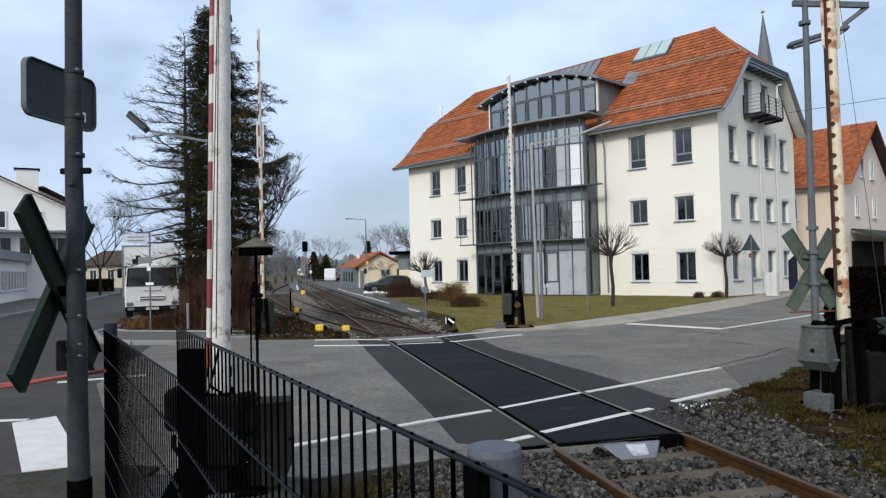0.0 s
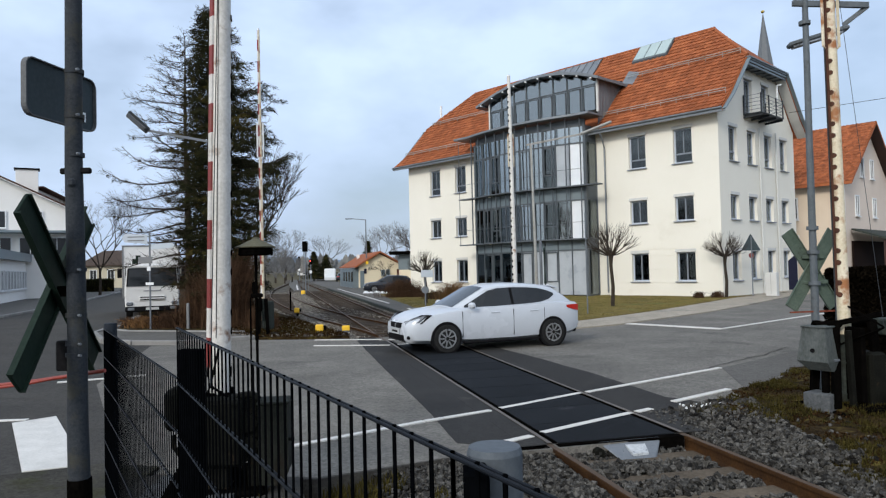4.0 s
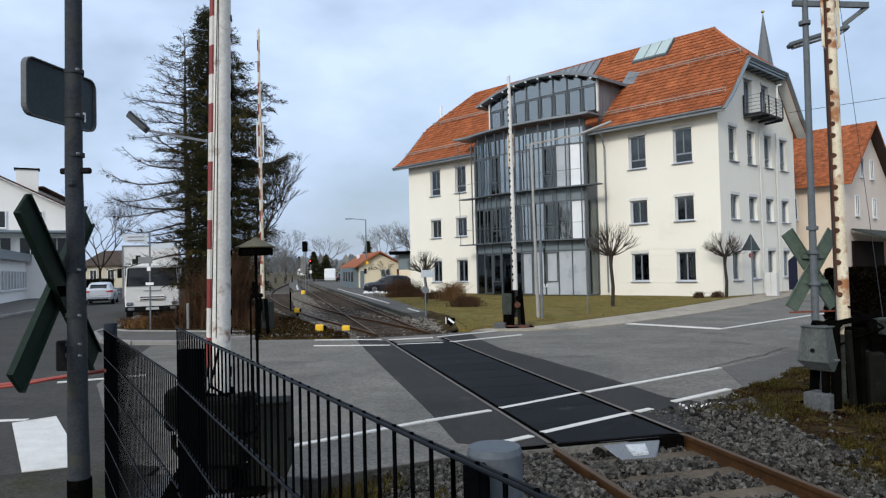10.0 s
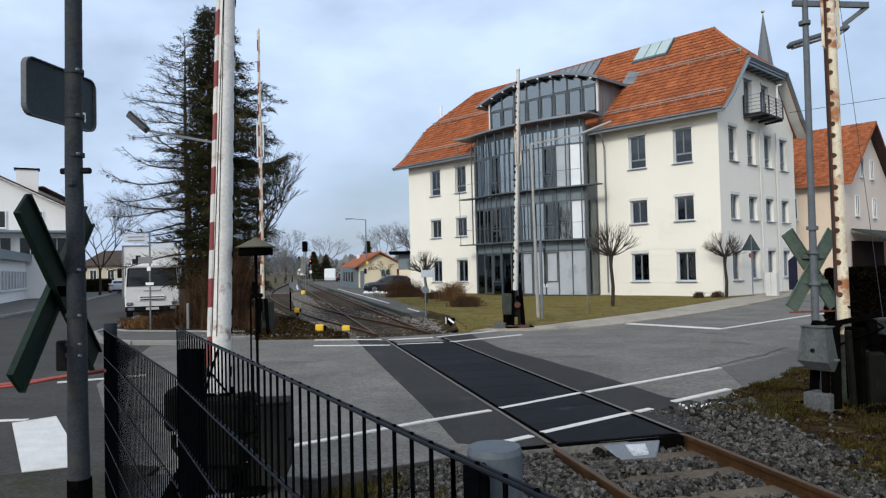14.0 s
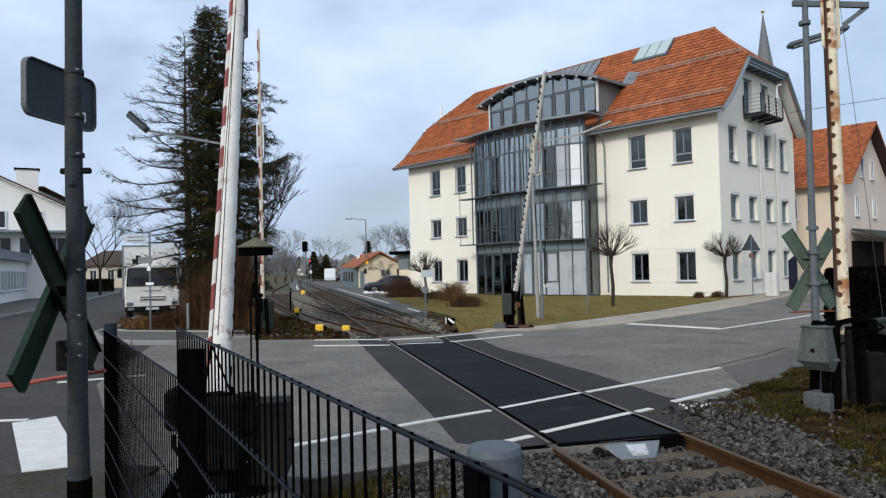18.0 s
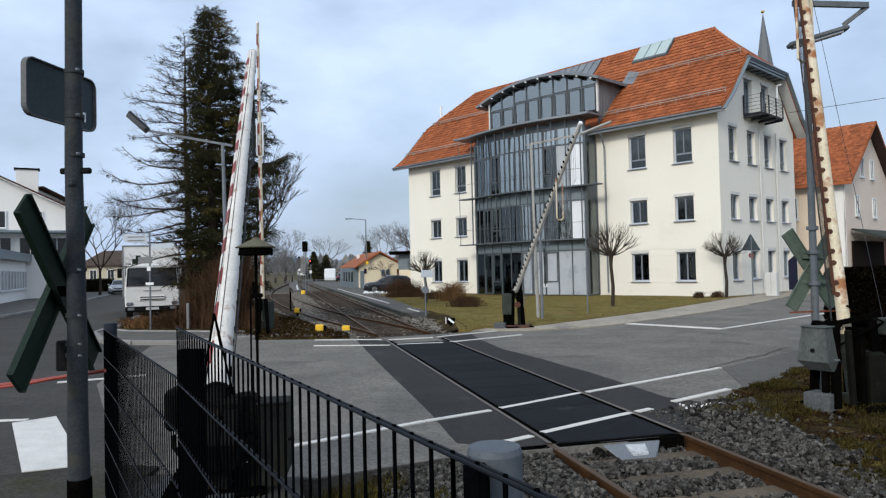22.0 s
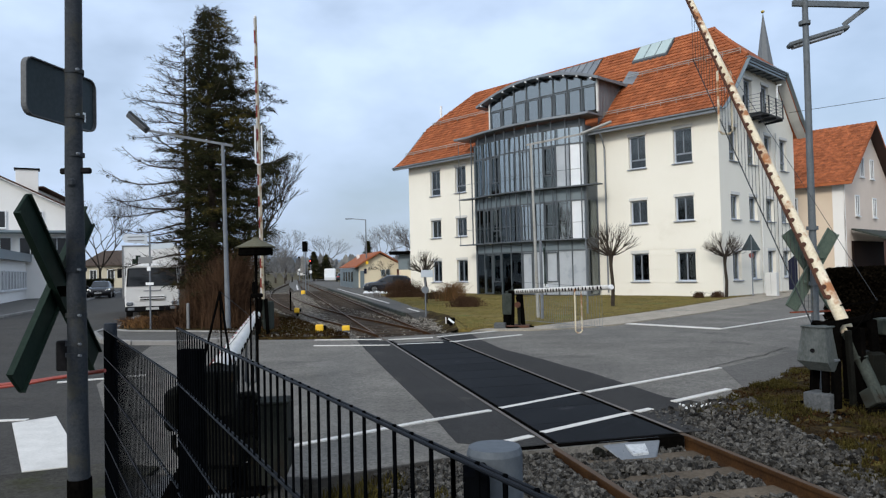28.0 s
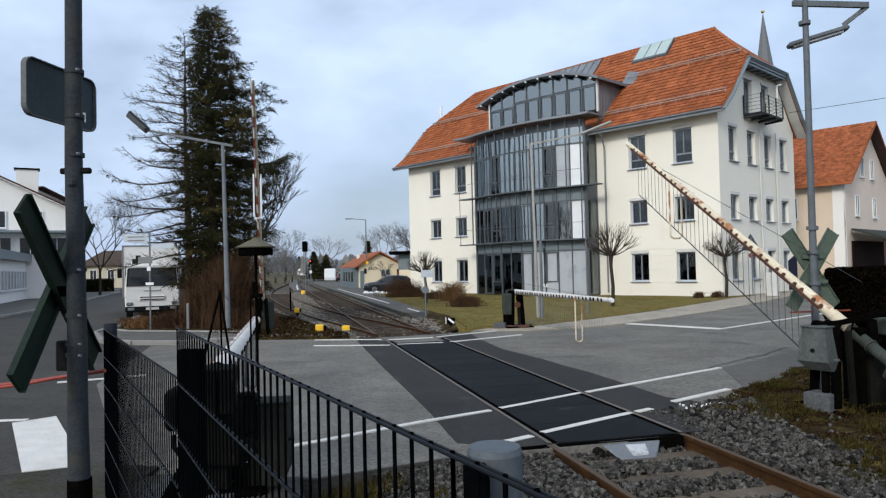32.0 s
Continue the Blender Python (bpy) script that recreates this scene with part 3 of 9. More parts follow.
solid("asphalt_patch", Shape().prism([(4.75, 12.02), (5.6, 12.75), (7.2, 14.2), (9.4, 15.0), (5.7, 11.6), (4.7, 10.38), (4.25, 9.86)], -0.01, 0.0035), ASPHALT_PALE,
      "paler worn asphalt at the road's edge", "asphalt", kind="structure")
MARKS = [((-1.69, 7.25), (-0.28, 8.33), 0.085), ((-0.26, 8.34), (0.55, 8.87), 0.085), ((0.69, 8.99), (1.90, 9.93), 0.085), ((2.01, 9.99), (4.70, 11.98), 0.085), ((0.5, 7.20), (0.90, 7.49), 0.09),
         ((1.04, 7.63), (2.24, 8.53), 0.095), ((2.33, 8.58), (2.55, 8.74), 0.095), ((2.97, 9.16), (4.02, 9.96), 0.10), ((-3.45, 18.50), (-1.66, 18.2), 0.11), ((-3.21, 17.08), (-1.33, 16.80), 0.11),
         ((-1.46, 18.1), (-0.33, 18.42), 0.11), ((-0.19, 18.56), (1.60, 20.02), 0.11), ((-1.16, 16.92), (-0.05, 17.1), 0.11), ((0.13, 17.2), (2.03, 18.6), 0.11),
         ((5.5, 21.42), (7.53, 18.88), 0.30), ((7.53, 18.95), (40.0, 47.2), 0.12), ((-6.73, 12.1), (-5.47, 12.73), 0.12)]
for a, b, w in MARKS:
    solid("road_line", strip(a, b, w, 0.0165), PAINT_ROAD, "white painted line on the road", "road marking", "white road lines", "structure")
solid("road_line", Shape().prism([(-5.47, 8.80), (-5.12, 9.17), (-4.04, 7.56), (-3.62, 6.72), (-4.00, 6.58)], 0.001, 0.010), PAINT_ROAD, "broad white stop bar on the street", "road marking", "white road lines", "structure")
solid("road_line", strip((-9.0, 8.75), (-5.4, 9.0), 0.1, 0.010), PAINT_ROAD, "thin white line on the street", "road marking", "white road lines", "structure")

# joints and cracks sealed with tar
def tar(pts, w, seed):
    rnd = random.Random(seed)
    line = []
    for a, b in zip(pts[:-1], pts[1:]):
        n = max(2, int(math.dist(a, b) / 0.25))
        for i in range(n):
            p = lerp(a, b, i / n)
            line.append((p[0] + rnd.gauss(0, 0.018), p[1] + rnd.gauss(0, 0.018)))
    s = Shape()
    l, r = [], []
    for i, p in enumerate(line):
        a, b = Vector(line[max(i - 1, 0)]), Vector(line[min(i + 1, len(line) - 1)])
        t = (b - a).normalized()
        h = w * rnd.uniform(0.15, 0.45)
        s.v += [(p[0] + t.y * h, p[1] - t.x * h, 0.0065), (p[0] - t.y * h, p[1] + t.x * h, 0.0065)]
    s.f = [(2 * i, 2 * i + 2, 2 * i + 3, 2 * i + 1) for i in range(len(line) - 1)]
    return solid("tar_joint", s, TAR, "thin dark tar joint in the asphalt", "tar joint", "tar joints", "structure")


for k, (pts, w) in enumerate([([(4.4, 11.9), (5.1, 12.6), (6.1, 13.5), (7.4, 14.9)], 0.05), ([(-2.0, 13.4), (-3.4, 13.0), (-4.6, 13.2)], 0.025), ([(-6.0, 10.5), (-9.0, 11.2), (-14.0, 12.0)], 0.035),
                              ([(2.3, 18.6), (4.4, 19.4), (5.4, 19.6)], 0.03), ([(-10.0, 14.0), (-13.0, 17.0), (-15.0, 24.0)], 0.035)]):
    tar(pts, w, k)

# far pavement along the right-hand road, lawn, platform and verge
solid("pavement", Shape().prism([(0.78, 19.95), (2.6, 19.75), (3.9, 20.1), (5.2, 20.9), (6.6, 22.3), (9.5, 25.2), (12.2, 28.4), (15.0, 32.0), (17.8, 35.7), (54, 66.7), (53, 68.4), (17.0, 37.0), (14.72, 35.0), (9.8, 28.7), (7.6, 26.0), (5.0, 23.2), (2.75, 20.95), (1.2, 20.5)], -0.15, 0.035), PAVING,
      "pale sandy footpath beside the lawn", "pavement", kind="structure")
solid("lawn", Shape().prism([(0.4, 20.4), (1.2, 20.55), (2.75, 21.0), (5.0, 23.25), (7.6, 26.05), (9.8, 28.75), (14.72, 35.05), (16.2, 36.4), (14.0, 36.3), (-3.2, 54.3), (-4.8, 52.0), (-3.0, 41.0), (-1.4, 32.0), (0.2, 26.0)], -0.15, 0.05), LAWN,
      "yellowish winter lawn before the office building", "lawn", kind="structure")
solid("forecourt", Shape().prism([(-3.2, 54.4), (14.1, 36.35), (16.4, 36.6), (26, 46), (12, 70), (-6, 70)], -0.15, 0.03), PAVING, "grey paving round the office building", "paving", kind="structure")
kerb_rows = [[(-13.2, 30.1), (-11.6, 24.6), (-10.9, 21.7), (-9.3, 19.0), (-8.25, 18.45), (-6.9, 18.1), (-5.2, 19.1)],
             [(-12.0, 27.5), (-11.0, 22.9), (-9.9, 21.9), (-7.9, 21.3), (-5.9, 20.6)],
             [(-20.8, 32.7), (-24.0, 43.7), (-36.3, 78.0)]]
for k, row in enumerate(kerb_rows):
    stones = []
    for a, b in zip(row[:-1], row[1:]):
        ln = math.dist(a, b)
        for i in range(max(1, round(ln / 1.0))):
            n = max(1, round(ln / 1.0))
            stones.append((lerp(a, b, i / n), lerp(a, b, (i + 1) / n)))
    line = thing("kerb", None, "row of grey concrete kerb stones beside the street", "kerb", "kerbs", "structure")
    for a, b in stones:
        q = lerp(a, b, 0.985)
        part("kerb_stone", Shape().beam((*a, 0.03), (*q, 0.03), 0.15, 0.18, bevel=0.02), KERB, line)
solid("pavement", Shape().prism([(-13.2, 30.1), (-11.6, 24.6), (-10.9, 21.7), (-9.3, 19.0), (-8.25, 18.45), (-6.9, 18.1), (-5.2, 19.1), (-5.9, 20.6), (-7.9, 21.3), (-9.9, 21.9), (-11.0, 22.9), (-12.0, 27.5)], -0.1, 0.085), ASPHALT_PALE,
      "pale asphalt footpath round the planted corner", "pavement", kind="structure")
solid("verge", Shape().prism([(-12.0, 27.5), (-11.0, 22.9), (-9.9, 21.9), (-7.9, 21.3), (-5.9, 20.6), (-5.2, 19.15), (-3.4, 18.9), (-2.6, 19.0), (-3.7, 20.5), (-4.3, 23), (-6.2, 28), (-8.6, 33.5), (-11.8, 41.5), (-15.6, 54), (-18.4, 64), (-26, 99), (-35, 140), (-58, 140), (-33.0, 78.2), (-20, 46.2), (-13.2, 30.2)], -0.12, 0.06), VERGE,
      "brown verge with dead grass beside the tracks", "verge", kind="structure")
solid("pavement", Shape().prism([(-20.8, 32.8), (-24.0, 43.8), (-36.3, 78.0), (-60, 130), (-80, 130), (-40, 60), (-26, 33)], -0.1, 0.09), ASPHALT_PALE, "grey footpath along the white building", "pavement", kind="structure")


# near verge with moss right of the track: gently uneven
def right_verge():
    s = Shape()
    nx, ny = 46, 44
    for j in range(ny + 1):
        for i in range(nx + 1):
            u, v = i / nx, j / ny
            base = on_track(-12 + 22.0 * v, 0)
            edge = 1.30 + 0.18 * noise.noise(Vector((v * 9, 2.2, 0)))
            p = base + TRACK_SIDE * (edge + 14.0 * u ** 1.6)
            h = -0.13 + 0.19 * min(1, u * 7) + 0.10 * noise.noise(Vector((p.x * 0.9, p.y * 0.9, 0))) + 0.05 * noise.noise(Vector((p.x * 4, p.y * 4, 3)))
            s.v.append((p.x, p.y, h))
    # it dips under the road's edge
    def on_road(p):
        return (p[1] - 9.0) > 1.06 * (p[0] - 3.34) - 0.10 if p[0] < 5.9 else (p[1] - 11.9) > 0.86 * (p[0] - 5.9) - 0.10
    s.v = [(x, y, min(z, -0.03) if on_road((x, y)) else z) for x, y, z in s.v]
    w = nx + 1
    for j in range(ny):
        for i in range(nx):
            q = (j * w + i, j * w + i + 1, (j + 1) * w + i + 1, (j + 1) * w + i)
            s.f.append(q)
    return solid("verge", s, VERGE, "mossy brown verge beside the ballast", "verge", kind="structure", smooth=True)


right_verge()


def bank(edge, out, drop, label):
    """A soil slope that falls from an edge."""
    s = Shape()
    rows = 5
    for i, p in enumerate(edge):
        for k in range(rows):
            u = k / (rows - 1)
            n = noise.noise(Vector((p[0] * 1.7, p[1] * 1.7, u * 3)))
            s.v.append((p[0] + 0.06 - (out + 0.2 * n) * u, p[1] - 0.1 * u, 0.058 - drop * u ** 1.4 + 0.02 * n * (0 < k)))
    s.f = [(rows * i + k, rows * i + k + 1, rows * (i + 1) + k + 1, rows * (i + 1) + k) for i in range(len(edge) - 1) for k in range(rows - 1)]
    return solid("bank", s, VERGE, label, "bank", kind="structure", smooth=True)


bank([lerp((0.62, 20.7), (0.2, 26.0), i / 14) for i in range(14)] + [lerp((0.2, 26.0), (-1.4, 32.0), i / 14) for i in range(13)], 0.95, 0.21, "mossy soil bank between the lawn and the track")

# ---- railway ----
RAIL = [(-0.065, -0.155), (0.065, -0.155), (0.065, -0.14), (0.012, -0.12), (0.010, -0.045), (0.034, -0.035), (0.034, -0.004), (0.026, 0.0), (-0.026, 0.0), (-0.034, -0.004), (-0.034, -0.035), (-0.010, -0.045), (-0.012, -0.12), (-0.065, -0.14)]


def rail(path, label):
    """A rail along a path (x, y) at level 0: body and worn head."""
    s, top = Shape(), Shape()
    n = len(RAIL)
    for i, p in enumerate(path):
        a, b = Vector(path[max(i - 1, 0)]), Vector(path[min(i + 1, len(path) - 1)])
        t = (b - a).normalized()
        side = Vector((t.y, -t.x))
        for x, z in RAIL:
            s.v.append((p[0] + side.x * x, p[1] + side.y * x, z))
        for x, z in ((-0.027, 0.0015), (0.027, 0.0015)):
            top.v.append((p[0] + side.x * x, p[1] + side.y * x, z))
    for i in range(len(path) - 1):
        s.f += [(i * n + j, i * n + (j + 1) % n, (i + 1) * n + (j + 1) % n, (i + 1) * n + j) for j in range(n)]
        top.f.append((2 * i, 2 * i + 1, 2 * i + 3, 2 * i + 2))
    ob = solid("rail", s, RUST, label, "rail", "rails")
    part("running_surface", top, RAIL_TOP, ob, "worn shiny rail head")
    return ob


def main_line(side, s0, s1, step=6.0):
    n = max(2, int((s1 - s0) / step))
    pts = []
    for i in range(n + 1):
        p = on_track(s0 + (s1 - s0) * i / n, side)
        pts.append((p.x, p.y))
    return pts


BRANCH = [(-1.05, 19.4), (-1.62, 21.2), (-2.85, 24.2), (-4.98, 29.4), (-8.2, 38.7), (-11.2, 48.5), (-13.6, 57.8), (-18.3, 79.4), (-26.7, 125.0), (-36.0, 165.0)]


def smooth_path(pts, n=4):
    out = []
    for i in range(len(pts) - 1):
        p0, p1, p2, p3 = (Vector(pts[min(max(i + k, 0), len(pts) - 1)]) for k in (-1, 0, 1, 2))
        for j in range(n):
            t = j / n
            q = 0.5 * (2 * p1 + (p2 - p0) * t + (2 * p0 - 5 * p1 + 4 * p2 - p3) * t * t + (3 * p1 - p0 - 3 * p2 + p3) * t ** 3)
            out.append((q.x, q.y))
    out.append(tuple(pts[-1]))
    return out


def beside(path, d):
    out = []
    for i, p in enumerate(path):
        a, b = Vector(path[max(i - 1, 0)]), Vector(path[min(i + 1, len(path) - 1)])
        t = (b - a).normalized()
        out.append((p[0] + t.y * d, p[1] - t.x * d))
    return out


branch_line = smooth_path(BRANCH)
for d in (-0.7525, 0.7525):
    rail(main_line(d, -16, 170), "rusty steel rail of the straight main track")
    rail(beside(branch_line, d), "rusty steel rail of the diverging track")


def bed(path, half, z, name, label, mat=BALLAST_BED):
    s = Shape()
    l, r = beside(path, -half), beside(path, half)
    for a, b in zip(l, r):
        for t in (0, 0.18, 0.5, 0.82, 1):
            p = lerp(a, b, t)
            s.v.append((p[0], p[1], z - (0.16 if t in (0, 1) else 0) + 0.02 * noise.noise(Vector((p[0] * 2, p[1] * 2, 0)))))
    s.f = [(5 * i + j, 5 * i + j + 1, 5 * i + j + 6, 5 * i + j + 5) for i in range(len(path) - 1) for j in range(4)]
    return solid(name, s, mat, label, "ballast", kind="structure")


bed(main_line(0, -16, -3.0, 0.5), 2.6, -0.15, "ballast_bed", "crushed-stone ballast under the near track, near-black for shaded gaps")
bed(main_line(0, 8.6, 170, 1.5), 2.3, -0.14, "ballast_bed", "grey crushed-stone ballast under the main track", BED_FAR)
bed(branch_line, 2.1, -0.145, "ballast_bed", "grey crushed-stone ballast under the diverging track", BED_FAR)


def sleeper_shape(w=0.26, ln=2.6, h=0.16):
    return Shape().box((0, 0, 0), (ln, w, h), bevel=0.015).mesh("sleeper", SLEEPER)


SLEEPER_MESH = sleeper_shape()
DARK_SLEEPER_MESH = Shape().box((0, 0, 0), (2.5, 0.26, 0.16), bevel=0.015).mesh("sleeper", SLEEPER_DARK)
TURN = math.degrees(math.atan2(-TRACK_WAY.x, TRACK_WAY.y))
near_track = thing("track_bed", None, "near track of wooden sleepers in grey ballast", "track", kind="structure")
for i in range(21):
    p = on_track(-3.10 - 0.60 * i, random.uniform(-0.03, 0.03), -0.205)
    ob = part("sleeper", SLEEPER_MESH, None, near_track)
    ob.matrix_local = pose(p.x, p.y, p.z, 0, 0, TURN + random.uniform(-1, 1))
far_track = thing("track_bed", None, "far main track of wooden sleepers in ballast", "track", kind="structure")
for i in range(80):
    p = on_track(9.0 + 0.63 * i, 0, -0.150)
    ob = part("sleeper", DARK_SLEEPER_MESH, None, far_track)
    ob.matrix_local = pose(p.x, p.y, p.z, 0, 0, TURN + random.uniform(-1, 1))
side_track = thing("track_bed", None, "diverging track of wooden sleepers in ballast", "track", kind="structure")
run = 0.0
for a, b in zip(branch_line[5:-12], branch_line[6:-11]):
    ln = math.dist(a, b)
    while run < ln:
        p = lerp(a, b, run / ln)
        ob = part("sleeper", DARK_SLEEPER_MESH, None, side_track)
        ob.matrix_local = pose(p[0], p[1], -0.153, 0, 0, math.degrees(math.atan2(-(b[0] - a[0]), b[1] - a[1])))
        run += 0.66
    run -= ln


# ---- the office building ----
OFFICE = pose(-2.50, 53.17, 0, 0, 0, -46.34)
OW, OD, EAVE = 24.3, 10.3, 9.62
office = thing("office_building", OFFICE, "three-storey cream office building with red tiled roof and glazed bay", "building")


def facade(length, z0, z1, holes, thick=0.34):
    """A wall in x and z with its face at y = 0, holes cut through with their reveals."""
    s = Shape()
    xs = sorted({0.0, length, *[v for h in holes for v in h[:2]]})
    zs = sorted({z0, z1, *[v for h in holes for v in h[2:]]})

    def is_hole(xm, zm):
        return any(h[0] < xm < h[1] and h[2] < zm < h[3] for h in holes)

    for i in range(len(xs) - 1):
        for j in range(len(zs) - 1):
            if not is_hole((xs[i] + xs[i + 1]) / 2, (zs[j] + zs[j + 1]) / 2):
                a, b, c, d = xs[i], xs[i + 1], zs[j], zs[j + 1]
                s.add([(a, 0, c), (b, 0, c), (b, 0, d), (a, 0, d)], [(0, 1, 2, 3)])
                s.add([(a, thick, c), (b, thick, c), (b, thick, d), (a, thick, d)], [(3, 2, 1, 0)])
    for a, b, c, d in holes:
        v = [(a, 0, c), (b, 0, c), (b, 0, d), (a, 0, d), (a, thick, c), (b, thick, c), (b, thick, d), (a, thick, d)]
        s.add(v, [(0, 4, 5, 1), (1, 5, 6, 2), (2, 6, 7, 3), (3, 7, 4, 0)])
    s.add([(0, 0, z0), (0, thick, z0), (0, thick, z1), (0, 0, z1)], [(3, 2, 1, 0)][:1])
    s.add([(length, 0, z0), (length, thick, z0), (length, thick, z1), (length, 0, z1)], [(0, 1, 2, 3)])
    s.add([(0, 0, z1), (length, 0, z1), (length, thick, z1), (0, thick, z1)], [(0, 1, 2, 3)])
    # one welded sheet
    seen, index = {}, []
    for q in s.v:
        key = tuple(round(c, 4) for c in q)
        index.append(seen.setdefault(key, len(seen)))
    s.v, s.f = list(seen), [tuple(index[i] for i in q) for q in s.f]
    return s


def ring_frame(w, h, t, d):
    """A rectangular frame, x to the right and z up from its lower left corner."""
    s = Shape()
    s.box((t / 2, 0, h / 2), (t, d, h)).box((w - t / 2, 0, h / 2), (t, d, h))
    s.box((w / 2, 0, t / 2), (w - 2 * t, d, t)).box((w / 2, 0, h - t / 2), (w - 2 * t, d, t))
    return s


def window_unit(parent, m, w, h, style, blind=0.0):
    """A window in its opening: shutter box, frame, casements, panes, sill. m: the opening's lower left corner, y inwards."""
    base = part("window", Shape().box((w / 2, 0.20, 0.02), (w, 0.16, 0.04)), FRAME_BLUE, parent)
    base.matrix_local = m
    part("shutter_box", Shape().box((w / 2, 0.03, h + 0.0), (w + 0.12, 0.14, 0.17), bevel=0.01), LINTEL_GREY, base, "pale grey roller shutter box")
    part("sill", Shape().box((w / 2, -0.02, -0.035), (w + 0.14, 0.20, 0.05), bevel=0.01), SILL_GREY, base)
    top = h - 0.08
    fr = ring_frame(w, top, 0.075, 0.07)
    fr.moved(Matrix.Translation((0, 0.19, 0.0)))
    part("frame", fr, FRAME_BLUE, base)
    bars, panes = Shape(), []
    if style == "casement":
        bars.box((w / 2, 0.18, top / 2), (0.06, 0.08, top - 0.15))
        panes = [(0.075, w / 2 - 0.03, 0.075, top - 0.075), (w / 2 + 0.03, w - 0.075, 0.075, top - 0.075)]
    else:
        zt = top * 0.27
        bars.box((w / 2, 0.18, zt), (w - 0.15, 0.08, 0.08))
        bars.box((w / 2, 0.18, zt + (top - zt) / 2), (0.045, 0.06, top - zt - 0.12))
        panes = [(0.075, w - 0.075, 0.075, zt - 0.04), (0.075, w / 2 - 0.022, zt + 0.04, top - 0.075), (w / 2 + 0.022, w - 0.075, zt + 0.04, top - 0.075)]
    part("glazing_bar", bars, SILL_GREY, base)
    for a, b, c, d in panes:
        pn = part("pane", Shape().box(((a + b) / 2, 0.20, (c + d) / 2), (b - a, 0.016, d - c)), GLASS, base)
        pn.visible_shadow = False
    if blind:
        bl = Shape()
        k = max(2, int(blind * top / 0.06))
        for i in range(k):
            bl.box((w / 2, 0.27, top - 0.06 - i * 0.06), (w - 0.16, 0.012, 0.052), Matrix.Rotation(radians(18), 4, "X"))
        part("blind", bl, BLIND, base, "pale slatted blind")
    return base


COLS_F = [(2.42, 1.06), (5.04, 1.06), (19.08, 1.06), (21.80, 1.06)]
ROWS = [(0.84, 1.64, "casement"), (4.07, 1.38, "casement"), (7.17, 1.93, "transom")]
COLS_R = [(1.22, 1.02), (3.53, 1.06), (5.83, 1.06), (8.12, 1.06)]
BAY0, BAY1 = 8.2, 16.9
front_holes = [(x, x + w, z, z + h) for x, w in COLS_F for z, h, _ in ROWS] + [(BAY0 + 0.15, BAY1 - 0.15, 0.1, 9.3)]
part("wall", facade(OW, -0.1, EAVE + 0.35, front_holes), CREAM, office, "cream rendered front wall")
side_holes = [(y, y + w, z, z + h) for y, w in COLS_R for z, h, _ in ROWS]
DOORS_G = [(3.35, 4.40), (5.70, 6.75)]
wall_r = part("wall", facade(OD, -0.1, EAVE, side_holes), CREAM, office, "cream rendered gable wall")
wall_r.matrix_local = pose(OW + 0.003, 0.005, 0, 0, 0, 90)
gable = facade(5.2, EAVE, 12.62, [(a - 2.55, b - 2.55, 10.0, 12.0) for a, b in DOORS_G])
for sgn, y0, y1 in ((1, 2.55, 0.02), (-1, 7.75, 10.28)):
    gable.extrude([(y0 - 2.55, 0.0, EAVE), (y1 - 2.55, 0.0, EAVE), (y0 - 2.55, 0.0, 12.2 + 0.3)], (0, 0.34, 0))
wall_g = part("wall", gable, CREAM, office, "cream rendered gable peak")
wall_g.matrix_local = pose(OW, 2.55, 0, 0, 0, 90)
part("wall", Shape().box((0.17, OD / 2, 4.8), (0.34, OD - 0.7, 9.8)), CREAM, office, "cream rendered end wall")
part("wall", Shape().extrude([(0.0, 0.1, EAVE), (0.0, OD - 0.1, EAVE), (0.0, 7.75, 12.5), (0.0, 2.55, 12.5)], (0.34, 0, 0)), CREAM, office)
part("wall", Shape().box((OW / 2, OD - 0.17, 4.8), (OW, 0.34, 9.8)), CREAM, office, "cream rendered rear wall")
# floors and inner walls take the room shade as their colour
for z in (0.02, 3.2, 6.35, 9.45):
    part("floor_slab", Shape().box((OW / 2, OD / 2, z), (OW - 0.7, OD - 0.7, 0.2)), ROOM_SHADE, office)
part("inner_wall", Shape().box((OW / 2, 4.2, 4.8), (OW - 0.7, 0.15, 9.3)), ROOM_SHADE, office)
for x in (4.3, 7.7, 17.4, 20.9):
    part("inner_wall", Shape().box((x, 2.2, 4.8), (0.12, 3.8, 9.3)), ROOM_SHADE, office)
blinds_f = {(0, 2): 0.2, (1, 2): 0.0, (2, 2): 0.55, (3, 2): 0.35, (3, 1): 0.15}
for i, (x, w) in enumerate(COLS_F):
    for j, (z, h, style) in enumerate(ROWS):
        window_unit(office, pose(x, 0, z), w, h, style, blinds_f.get((i, j), 0))
for i, (y, w) in enumerate(COLS_R):
    for j, (z, h, style) in enumerate(ROWS):
        window_unit(office, pose(OW, y, z, 0, 0, 90), w, h, "casement" if j < 2 else "transom", {0: 0.0, 1: 0.2, 2: 0.3}[j])
for a, b in DOORS_G:
    window_unit(office, pose(OW, a, 10.0, 0, 0, 90), b - a, 1.98, "casement")

